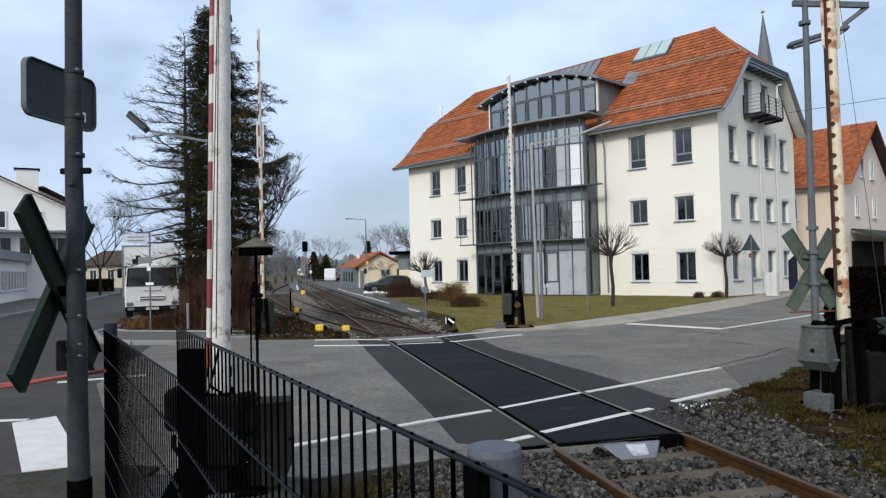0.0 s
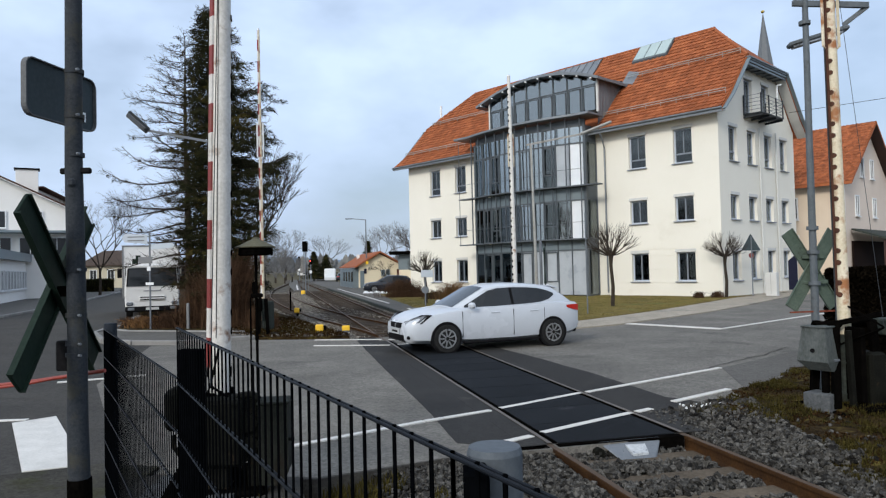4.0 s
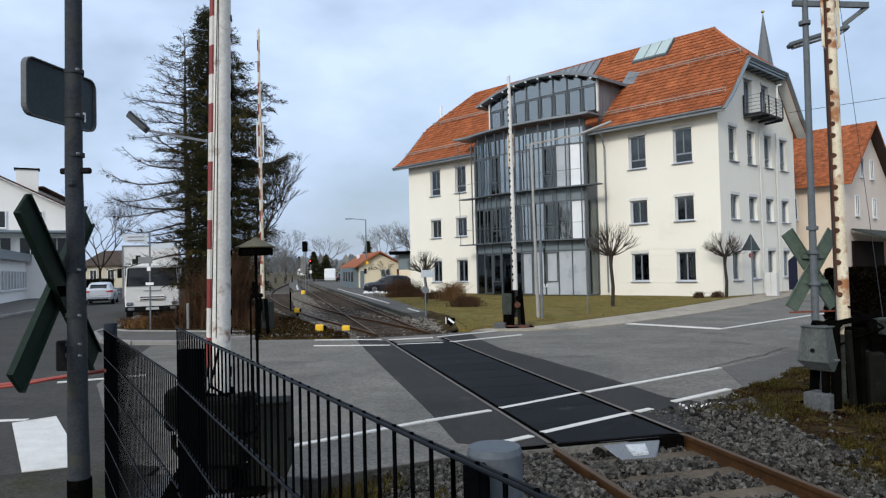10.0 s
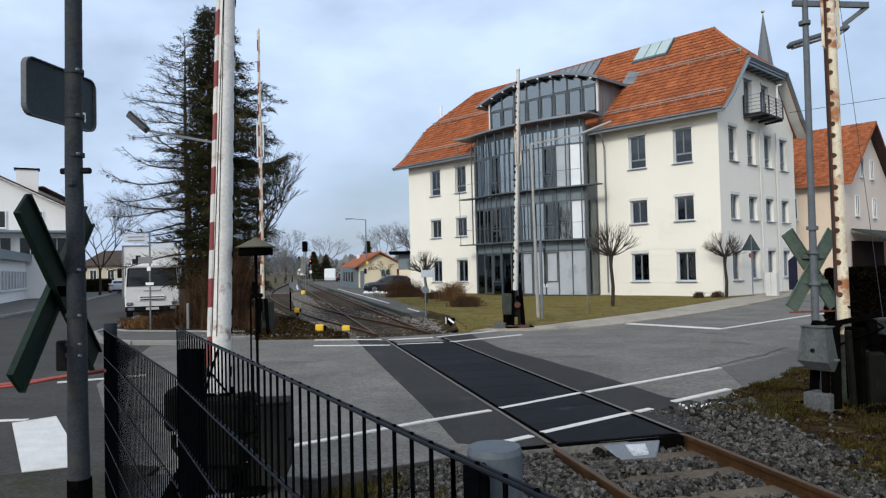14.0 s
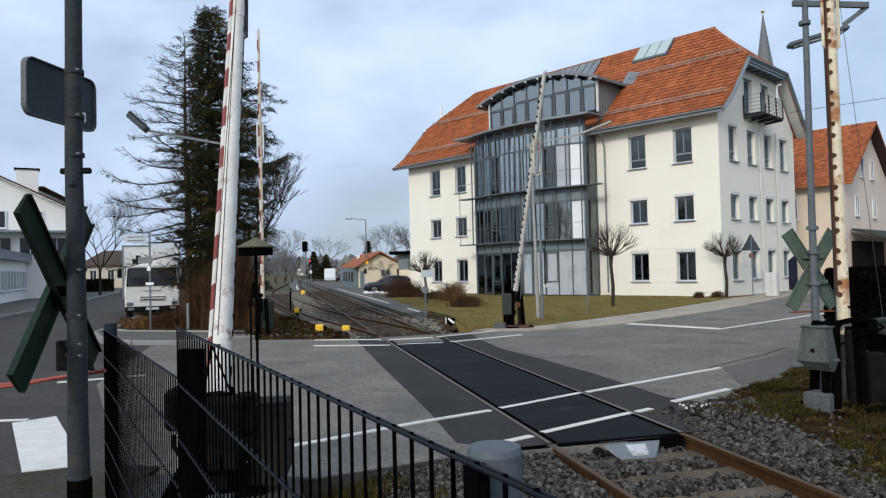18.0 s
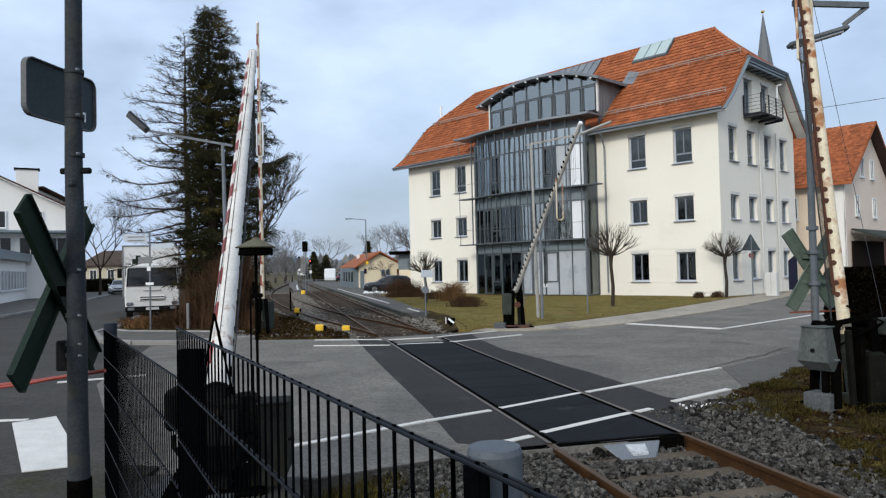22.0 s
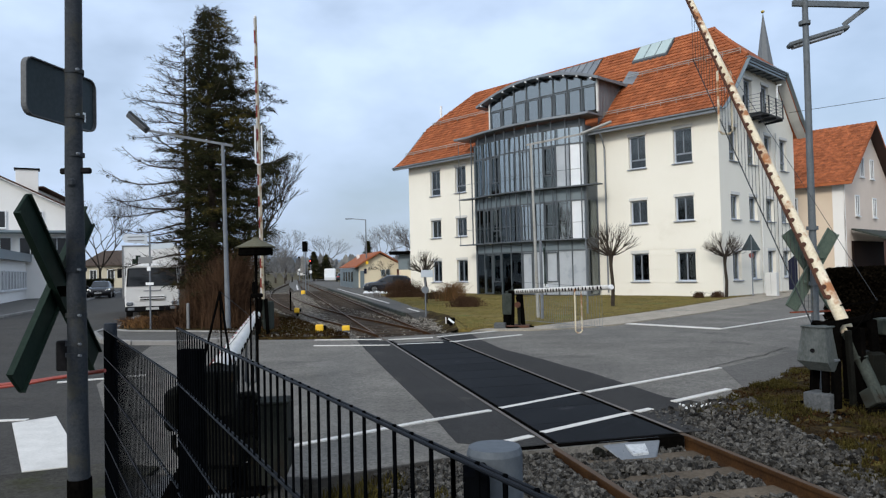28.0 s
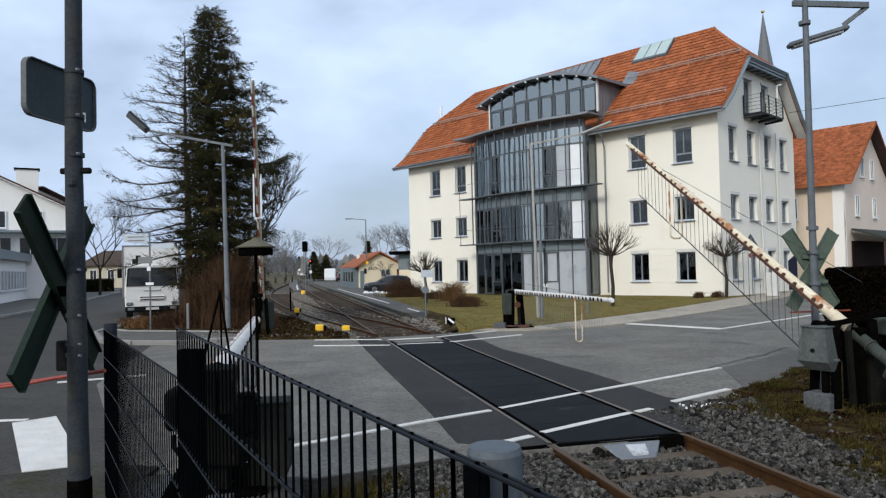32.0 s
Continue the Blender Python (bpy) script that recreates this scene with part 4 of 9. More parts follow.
# rusticated ground floor: bands of render with joints between them
for k in range(8):
    z0, z1 = 0.02 + 0.37 * k, 0.02 + 0.37 * (k + 1) - 0.028
    spans, x = [], 0.0
    cuts = [(c - 0.02, c + w + 0.02) for c, w in COLS_F if z1 > 0.78 and z0 < 2.60]
    for a, b in sorted(cuts + [(BAY0 - 0.35, BAY1 + 0.35)]):
        spans.append((x, a))
        x = b
    spans.append((x, OW))
    for a, b in spans:
        part("render_band", Shape().box(((a + b) / 2, -0.009, (z0 + z1) / 2), (b - a, 0.018, z1 - z0)), CREAM, office)
    x, spans = -0.018, []
    for a, b in sorted((c - 0.02, c + w + 0.02) for c, w in COLS_R if z1 > 0.78 and z0 < 2.60):
        spans.append((x, a))
        x = b
    spans.append((x, OD))
    for a, b in spans:
        part("render_band", Shape().box((OW + 0.009, (a + b) / 2, (z0 + z1) / 2), (0.018, b - a, z1 - z0)), CREAM, office)

# roof: profile from eave to ridge, with a flared foot and half-hipped ends
PROFILE = [(-0.75, 9.62), (0.35, 10.52), (2.55, 12.85), (5.15, 15.66)]
X_EAVE, X_HIP, X_RIDGE = (-0.95, 24.9), (-0.65, 24.9), (2.5, 21.9)
XS = [X_EAVE, (-0.8, 24.9), X_HIP, X_RIDGE]


def slope(rear=False, drop=0.0):
    v = []
    for (y, z), (a, b) in zip(PROFILE, XS):
        yy = OD - y if rear else y
        v += [(a, yy, z - drop), (b, yy, z - drop)]
    return v


roof = Shape()
for rear in (False, True):
    for d0, flip in ((0.0, rear), (0.20, not rear)):
        f = [(2 * i, 2 * i + 1, 2 * i + 3, 2 * i + 2) for i in range(3)]
        roof.add(slope(rear, d0), [q[::-1] for q in f] if flip else f)
    v = slope(rear) + slope(rear, 0.20)
    roof.add(v, [(0, 8, 9, 1)] + [(2 * i + 1, 2 * i + 9, 2 * i + 11, 2 * i + 3) for i in range(3)] + [(2 * i, 2 * i + 2, 2 * i + 10, 2 * i + 8) for i in range(3)])
for xr, xh in ((X_RIDGE[1], X_HIP[1]), (X_RIDGE[0], X_HIP[0])):
    for d in (0.0, 0.2):
        roof.add([(xr, 5.15, 15.66 - d), (xh, 2.55, 12.85 - d), (xh, 7.75, 12.85 - d)], [(0, 1, 2)])
    roof.add([(xh, 2.55, 12.85), (xh, 7.75, 12.85), (xh, 7.75, 12.65), (xh, 2.55, 12.65)], [(0, 1, 2, 3)])
roof_ob = part("roof", roof, TILE, office, "red clay tile roof with half-hipped ends")
# barge boards and gutters
for x in (X_EAVE[1] + 0.02, X_EAVE[0] + 0.1):
    barge = Shape()
    for rear in (False, True):
        pr = [(OD - y, z) if rear else (y, z) for y, z in PROFILE[:3]]
        for p, q in zip(pr[:-1], pr[1:]):
            barge.beam((x, p[0], p[1] - 0.12), (x, q[0], q[1] - 0.12), 0.06, 0.34, up=(1, 0, 0))
    barge.beam((x, 2.45, 12.76), (x, 7.85, 12.76), 0.30, 0.06)
    part("barge_board", barge, PANEL_GREY, roof_ob, "grey painted barge board")
for a, b in (((-0.95, -0.83, 9.58), (8.4, -0.83, 9.58)), ((16.9, -0.83, 9.58), (24.9, -0.83, 9.58)), ((24.97, 2.5, 12.7), (24.97, 7.8, 12.7))):
    part("gutter", Shape().rod(a, b, 0.055, n=8), ZINC, roof_ob)
for x0, x1 in ((-0.93, 8.5), (16.9, 24.88)):
    part("fascia", Shape().box(((x0 + x1) / 2, -0.765, 9.50), (x1 - x0, 0.03, 0.22)), ZINC, roof_ob)
part("soffit", Shape().box((OW / 2, -0.36, 9.56), (OW + 0.9, 0.66, 0.05)), LINTEL_GREY, roof_ob)
for rear in (False, True):
    sof = Shape()
    for (y0, z0), (y1, z1) in zip(PROFILE[:2], PROFILE[1:3]):
        a, b = (OD - y0, OD - y1) if rear else (y0, y1)
        sof.extrude([(OW, a, z0 - 0.24), (24.86, a, z0 - 0.24), (24.86, b, z1 - 0.24), (OW, b, z1 - 0.24)], (0, 0, 0.03))
    part("soffit", sof, LINTEL_GREY, roof_ob, "grey boarded roof overhang")
part("soffit", Shape().box((OW + 0.30, 5.15, 12.42), (0.58, 5.2, 0.05)), STEEL_GREY, roof_ob, "dark grey boarded underside")
for k in range(3):
    part("fascia", Shape().box((24.99 - 0.05 * k, 5.15, 12.70 - 0.14 * k), (0.05, 5.5 - 0.1 * k, 0.13), bevel=0.012), PANEL_GREY, roof_ob, "grey stepped fascia strip")
for k in range(7):
    part("rafter_end", Shape().box((OW + 0.28, 2.9 + 0.75 * k, 12.37), (0.54, 0.10, 0.06)), STEEL_GREY, roof_ob)
for y, z in ((0.30, 10.55), (2.75, 13.15)):
    for x0, x1 in ((-0.5, 8.6), (17.4, 24.7)) if y < 1 else ((0.0, 8.4), (17.6, 24.5)):
        g = Shape()
        for dz in (0.10, 0.22):
            g.rod((x0, y - 0.12, z + dz), (x1, y - 0.12, z + dz), 0.022, n=6)
        n = int((x1 - x0) / 0.9)
        for i in range(n + 1):
            x = x0 + (x1 - x0) * i / n
            g.beam((x, y - 0.12, z - 0.06), (x, y - 0.12, z + 0.24), 0.02, 0.02)
        part("snow_guard", g, GALV_PALE, roof_ob, "grey metal snow guard rails")
part("ridge_cap", Shape().rod((X_RIDGE[0] - 0.1, 5.15, 15.66), (X_RIDGE[1] + 0.1, 5.15, 15.66), 0.11, n=8).rod((21.9, 5.15, 15.68), (24.9, 2.55, 12.87), 0.10).rod((2.5, 5.15, 15.68), (-0.65, 2.55, 12.87), 0.10), TILE, roof_ob)


def on_slope(x, y, lift=0.0):
    for (y0, z0), (y1, z1) in zip(PROFILE[:-1], PROFILE[1:]):
        if y <= y1:
            return (x, y, z0 + (z1 - z0) * (y - y0) / (y1 - y0) + lift)
    return (x, y, 15.66 + lift)


# skylight of three panes
sl = part("skylight", Shape().extrude([on_slope(17.15, 3.9, 0.20), on_slope(19.5, 3.9, 0.20), on_slope(19.5, 5.05, 0.20), on_slope(17.15, 5.05, 0.20)], (0, 0.1, -0.25)), STEEL_GREY, roof_ob, "grey framed skylight in the roof")
for i in range(3):
    a, b = 17.22 + 0.76 * i, 17.22 + 0.76 * i + 0.69
    part("pane", Shape().extrude([on_slope(a, 3.98, 0.25), on_slope(b, 3.98, 0.25), on_slope(b, 4.97, 0.25), on_slope(a, 4.97, 0.25)], (0, 0.01, -0.03)), SKYLIGHT, sl)
# flue and small metal roof vent
part("flue", Shape().rod((-0.15, 3.75, 13.0), (-0.15, 3.75, 14.95), 0.09, n=10), SIGN_WHITE, office, "thin white steel flue")

# curved dormer over the bay
DX0, DX1, DY = 8.85, 17.3, -0.30


def arch(x, x0, x1, z_end, rise):
    t = (x - (x0 + x1) / 2) / ((x1 - x0) / 2)
    return z_end + rise * (1 - t * t)


dorm = part("dormer", Shape().box(((DX0 + DX1) / 2, 1.2, 11.3), (DX1 - DX0 - 0.1, 2.6, 0.9)), ROOM_SHADE, office, "wide glazed dormer with a curved roof")
N = 18
arch_roof = Shape()
for y in (-0.85, 3.9):
    for d in (0.0, 0.16):
        for i in range(N + 1):
            x = 8.05 + (17.75 - 8.05) * i / N
            arch_roof.v.append((x, y, arch(x, 8.05, 17.75, 12.72, 0.98) - d))
w = N + 1
for i in range(N):
    a = i
    arch_roof.f += [(a, a + 1, 2 * w + a + 1, 2 * w + a), (w + a + 1, w + a, 3 * w + a, 3 * w + a + 1), (w + a, w + a + 1, a + 1, a), (2 * w + a, 2 * w + a + 1, 3 * w + a + 1, 3 * w + a)]
arch_roof.f += [(0, 2 * w, 3 * w, w), (N, w + N, 3 * w + N, 2 * w + N)]
part("curved_roof", arch_roof, ZINC, dorm, "grey metal segmental roof")
for i in range(10):
    x = 8.5 + i * 0.97
    part("rafter_end", Shape().box((x, -0.80, arch(x, 8.05, 17.75, 12.72, 0.98) - 0.22), (0.10, 0.14, 0.10), bevel=0.02), SIGN_WHITE, dorm, "pale rafter end under the roof edge")
for i in range(10):
    x = 8.5 + i * 0.97
    z = arch(x, 8.05, 17.75, 12.72, 0.98) - 0.24
    part("rafter", Shape().beam((x, -0.75, z), (x, 1.0, z), 0.10, 0.16), STEEL_GREY, dorm)
seg = 8
for i in range(seg):
    a, b = DX0 + (DX1 - DX0) * i / seg, DX0 + (DX1 - DX0) * (i + 1) / seg
    za, zb = (arch(x, 8.05, 17.75, 12.72, 0.98) - 0.2 for x in (a, b))
    ztr = 12.25 if i < 2 else 12.45
    pn = part("pane", Shape().extrude([(a, DY, 10.95), (b, DY, 10.95), (b, DY, min(ztr, zb)), (a, DY, min(ztr, za))], (0, 0.02, 0)), GLASS_DORMER, dorm)
    pn.visible_shadow = False
    pn = part("pane", Shape().extrude([(a, DY, min(ztr, za)), (b, DY, min(ztr, zb)), (b, DY, zb), (a, DY, za)], (0, 0.02, 0)), GLASS_DORMER, dorm)
    pn.visible_shadow = False
    part("mullion", Shape().beam((a, DY - 0.02, 10.9), (a, DY - 0.02, za), 0.06, 0.08).beam((a, DY - 0.02, ztr), (b, DY - 0.02, ztr), 0.05, 0.06), STEEL_GREY, dorm)
    part("transom", Shape().beam((a + 0.12, DY - 0.035, ztr - 0.10), (b - 0.12, DY - 0.035, ztr - 0.10), 0.03, 0.04).beam((a + 0.12, DY - 0.035, 11.0), (a + 0.12, DY - 0.035, ztr - 0.1), 0.04, 0.04).beam((b - 0.12, DY - 0.035, 11.0), (b - 0.12, DY - 0.035, ztr - 0.1), 0.04, 0.04), STEEL_GREY, dorm)
for x in (DX1 + 0.03, DX0 - 0.03):
    part("corner_post", Shape().beam((x, DY, 10.8), (x, DY, 12.75), 0.12, 0.12), LINTEL_GREY, dorm, "pale corner post")
part("cheek", Shape().extrude([(DX0, DY, 10.0), (DX0, 2.9, 12.9), (DX0, 2.9, 13.0), (DX0, DY, 12.85)], (0.05, 0, 0)), ZINC, dorm)
cheek = Shape()
for x in (DX1,):
    cheek.extrude([(x, DY, 10.0), (x, 2.9, 12.9), (x, 2.9, 13.0), (x, DY, 12.85)], (0.05, 0, 0))
for i in range(7):
    y = DY + 0.35 * (i + 1)
    cheek.beam((DX1 + 0.065, y, 10.0 + 1.02 * (y + 0.45)), (DX1 + 0.065, y, 12.85), 0.02, 0.03, up=(1, 0, 0))
part("cheek", cheek, ZINC, dorm, "zinc clad dormer side")
part("back_wall", Shape().box(((DX0 + DX1) / 2, 2.6, 12.2), (DX1 - DX0 - 0.2, 0.1, 1.8)), ROOM_SHADE, dorm)
for i in range(7):
    x = 10.15 + 0.59 * i
    part("metal_sheet", Shape().extrude([on_slope(x, 3.0, 0.10), on_slope(x + 0.57, 3.0, 0.10), on_slope(x + 0.57, 5.12, 0.10), on_slope(x, 5.12, 0.10)], (0, 0.05, -0.12)).beam(on_slope(x + 0.58, 3.0, 0.13), on_slope(x + 0.58, 5.12, 0.13), 0.03, 0.06), ZINC, dorm, "grey standing-seam sheet above the dormer")
part("metal_roof", Shape().extrude([on_slope(17.4, 2.3, 0.3), on_slope(18.3, 2.3, 0.05), on_slope(18.3, 3.1, 0.05), on_slope(17.4, 3.1, 0.3)], (0, 0, -0.06)), ZINC, dorm)

# glazed bay: bowed in plan, three storeys
def bow(x, extra=0.0):
    t = (x - (BAY0 + BAY1) / 2) / ((BAY1 - BAY0) / 2)
    return -1.15 - extra - 0.65 * (1 - t * t)


bay = part("glass_bay", Shape().box(((BAY0 + BAY1) / 2, -0.45, 0.0), (BAY1 - BAY0 - 0.1, 1.3, 0.16)), CONCRETE, office, "bowed steel and glass bay with galleries")
K = 10
BX = [BAY0 + (BAY1 - BAY0) * i / K for i in range(K + 1)]
LEVELS = [(0.12, 2.72), (3.38, 5.62), (6.45, 8.95), (8.95, 9.95)]


def bow_strip(z0, z1, e0, e1, x0=BAY0, x1=BAY1, n=20):
    s = Shape()
    for i in range(n + 1):
        x = x0 + (x1 - x0) * i / n
        xc = min(max(x, BAY0), BAY1)
        for e, z in ((e0, z0), (e1, z0), (e1, z1), (e0, z1)):
            s.v.append((x, bow(xc, e), z))
    for i in range(n):
        s.f += [(4 * i + j, 4 * i + 4 + j, 4 * i + 4 + (j + 1) % 4, 4 * i + (j + 1) % 4) for j in range(4)]
    s.f += [(0, 1, 2, 3), (4 * n + 3, 4 * n + 2, 4 * n + 1, 4 * n)]
    return s


for j, (z0, z1) in enumerate(LEVELS):
    for i in range(K):
        a, b = BX[i], BX[i + 1]
        e = [random.uniform(-0.022, 0.022) for _ in range(3)]
        # the SHINE panes carry the sky's reflection as a fixed pale colour
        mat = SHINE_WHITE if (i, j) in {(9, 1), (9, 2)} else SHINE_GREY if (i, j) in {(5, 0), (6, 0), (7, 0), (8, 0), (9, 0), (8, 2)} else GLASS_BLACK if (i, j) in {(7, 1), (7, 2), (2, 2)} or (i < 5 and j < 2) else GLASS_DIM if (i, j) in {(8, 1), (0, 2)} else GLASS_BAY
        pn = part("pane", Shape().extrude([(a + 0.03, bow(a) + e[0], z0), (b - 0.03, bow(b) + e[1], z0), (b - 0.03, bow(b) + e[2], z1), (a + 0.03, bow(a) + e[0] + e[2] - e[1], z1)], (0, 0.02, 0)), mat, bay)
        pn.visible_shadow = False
        if j < 3 and i in (1, 2, 5, 7):
            zc = z0 + 0.75 * (i in (2, 7))
            part("casement", Shape().beam((a + 0.09, bow(a) - 0.02, zc), (a + 0.09, bow(a) - 0.02, z1 - 0.08), 0.07, 0.05).beam((b - 0.09, bow(b) - 0.02, zc), (b - 0.09, bow(b) - 0.02, z1 - 0.08), 0.07, 0.05)
                 .beam((a + 0.09, bow(a) - 0.02, zc + 0.03), (b - 0.09, bow(b) - 0.02, zc + 0.03), 0.05, 0.07).beam((a + 0.09, bow(a) - 0.02, z1 - 0.1), (b - 0.09, bow(b) - 0.02, z1 - 0.1), 0.05, 0.07), STEEL_GREY, bay)
    part("transom", bow_strip(z1 - 0.04, z1 + 0.05, 0.03, -0.05), STEEL_GREY, bay)
for z0, z1 in ((2.77, 3.30), (5.67, 6.35)):
    for i in range(0, K):
        a, b = BX[i], BX[i + 1]
        part("spandrel", Shape().extrude([(a + 0.015, bow(a, 0.02), z0), (b - 0.015, bow(b, 0.02), z0), (b - 0.015, bow(b, 0.02), z1), (a + 0.015, bow(a, 0.02), z1)], (0, 0.06, 0)), PANEL_GREY, bay)
for i, x in enumerate(BX):
    part("mullion", Shape().beam((x, bow(x, 0.01), 0.1), (x, bow(x, 0.01), 10.0), 0.06, 0.10, up=(0, 1, 0)), STEEL_GREY, bay)
for i in range(K + 1):
    x = BX[i]
    part("fin", Shape().beam((x, bow(x, 0.42), 3.3), (x, bow(x, 0.42), 10.4), 0.045, 0.07, up=(0, 1, 0)), STEEL_GREY, bay)
for z, xl, xr in ((3.36, 7.1, 17.9), (6.42, 7.1, 18.1)):
    part("gallery", bow_strip(z - 0.05, z + 0.02, 0.62, 0.05, xl, xr), STEEL_GREY, bay, "narrow steel grating gallery")
    for dz in (0.95,):
        rl = Shape()
        pts = [(xl + (xr - xl) * i / 24, bow(min(max(xl + (xr - xl) * i / 24, BAY0), BAY1), 0.58), z + dz) for i in range(25)]
        part("rail", rl.tube(pts, 0.014, 5), STEEL_GREY, bay)
part("post", Shape().rod((7.15, -1.7, 3.3), (7.15, -1.7, 10.1), 0.02, n=6), STEEL_GREY, bay)
part("post", Shape().rod((18.05, -1.7, 2.4), (18.05, -1.7, 7.5), 0.025, n=6), STEEL_GREY, bay)
part("canopy", bow_strip(10.42, 10.54, 0.75, -0.75, 6.9, 17.7), ZINC, bay, "thin curved metal canopy")
part("canopy_fascia", bow_strip(9.95, 10.35, -0.02, -0.15), STEEL_GREY, bay)
for x in (BAY1, BAY0):
    flank = part("bay_side", Shape().box((x, -0.58, 5.0), (0.05, 1.1, 9.9)), STEEL_GREY, bay, "dark grey clad bay side")
    for z0, z1 in LEVELS[:3] if x == BAY1 else ():
        part("pane", Shape().box((x + 0.035, -0.58, (z0 + z1) / 2), (0.02, 0.86, z1 - z0)), GLASS_DIM, flank)
        part("transom", Shape().box((x + 0.05, -0.58, z1 + 0.05), (0.05, 1.0, 0.08)).box((x + 0.05, -0.10, (z0 + z1) / 2), (0.05, 0.08, z1 - z0)), STEEL_GREY, flank)
part("corner_post", Shape().box((BAY1 + 0.04, -1.17, 5.0), (0.16, 0.16, 9.9)), STEEL_GREY, bay)
part("corner_post", Shape().box((BAY0 - 0.04, -1.17, 5.0), (0.12, 0.12, 9.9)), STEEL_GREY, bay)
part("downpipe", Shape().tube([(17.7, -0.8, 9.55), (17.7, -0.5, 9.0), (17.55, -0.1, 8.6), (17.55, -0.1, 0.2)], 0.05, 8), ZINC, office)
for y in (4.95, 7.3):
    part("downpipe", Shape().rod((OW + 0.10, y, 0.0), (OW + 0.10, y, 9.3), 0.045), LINTEL_GREY, office)

# balcony on the gable
bal = part("balcony", Shape().box((OW + 0.52, 4.65, 9.82), (1.0, 3.1, 0.06), bevel=0.01), BALCONY_STEEL, office, "small dark steel balcony")
posts = [(OW + 0.05, 3.15), (OW + 0.98, 3.15), (OW + 0.98, 4.2), (OW + 0.98, 5.2), (OW + 0.98, 6.15), (OW + 0.05, 6.15)]
for x, y in posts:
    part("post", Shape().box((x, y, 10.35), (0.06, 0.06, 1.05)), BALCONY_STEEL, bal)
for k in range(5):
    z = 10.02 + 0.2 * k
    part("rail", Shape().beam((posts[0][0], 3.15, z), (posts[1][0], 3.15, z), 0.02, 0.02).beam((posts[1][0], 3.15, z), (posts[4][0], 6.15, z), 0.02, 0.02).beam((posts[4][0], 6.15, z), (posts[5][0], 6.15, z), 0.02, 0.02), STEEL_GREY, bal)
for y in (3.2, 4.2, 5.2, 6.1):
    part("bracket", Shape().beam((OW, y, 9.68), (OW + 0.98, y, 9.74), 0.06, 0.12), BALCONY_STEEL, bal)
part("lamp", Shape().box((OW + 0.35, 7.1, 11.6), (0.1, 0.1, 0.9), bevel=0.02).box((OW + 0.45, 7.1, 12.0), (0.3, 0.12, 0.08), bevel=0.02), SIGN_WHITE, office, "white wall lamp")


# ---- crossing deck ----
deck = thing("crossing_deck", None, "black rubber crossing panels between and beside the rails", "crossing deck", kind="structure")
PANEL_N = 12
for i in range(PANEL_N):
    s0, s1 = -2.75 + 0.86 * i, -2.75 + 0.86 * (i + 1) - 0.012
    q = [on_track(s, d, 0) for s, d in ((s0, -0.66), (s0, 0.66), (s1, 0.66), (s1, -0.66))]
    part("rubber_panel", Shape().prism([(p.x, p.y) for p in q], -0.1, 0.012), RUBBER, deck)
for s0, d0, d1 in ((-2.87, -1.62, -0.80), (-2.87, -0.70, 0.70)):
    q = [on_track(s, d, 0) for s, d in ((s0, d0), (s0, d1), (s0 + 0.11, d1), (s0 + 0.11, d0))]
    part("edge_beam", Shape().prism([(p.x, p.y) for p in q], -0.2, 0.004), MACHINE_DARK, deck, "black steel edge beam")
defl = thing("deflector_plate", pose(1.895, 7.246, 0, 0, 0, 14.6), "sloping galvanised deflector plate between the rails", "deflector plate")
part("plate", Shape().extrude([(-0.34, 0.0, -0.015), (0.34, 0.0, -0.015), (0.10, -0.30, -0.165), (-0.20, -0.275, -0.165)], (0, 0.018, 0.02)), GALV, defl)
part("label", Shape().extrude([(-0.10, -0.065, -0.043), (0.12, -0.075, -0.048), (0.09, -0.195, -0.109), (-0.085, -0.19, -0.107)], (0, 0.003, 0.022)), LABEL_WORN, defl, "peeling pale label")
for x, y in ((-0.40, -0.10), (0.345, -0.02)):
    cap = part("end_cap", Shape().rod((x, y, -0.075), (x, y + 0.10, -0.075), 0.05, n=16), GRIME, defl, "greasy round bar end")
    part("bolt", Shape().rod((x, y - 0.004, -0.075), (x, y, -0.075), 0.016, n=8), BALLAST, cap)
part("cross_bar", Shape().box((0, 0.12, -0.09), (1.24, 0.1, 0.1), bevel=0.01), MACHINE_DARK, defl)

for sg in (1, -1):
    for d0, d1, z, mat, nm in ((0.60, 1.02, 0.0055, ASPHALT_DARK, "rail_bedding"), (0.672, 0.722, 0.0135, MACHINE_DARK, "flangeway"), (0.728, 0.772, 0.0145, RAIL_DECK, "rail_head")):
        q = [on_track(s, d * sg, 0) for s, d in ((-2.74, d0), (-2.74, d1), (8.3, d1), (8.3, d0))]
        part(nm, Shape().prism([(p.x, p.y) for p in q], z - 0.006, z), mat, deck)

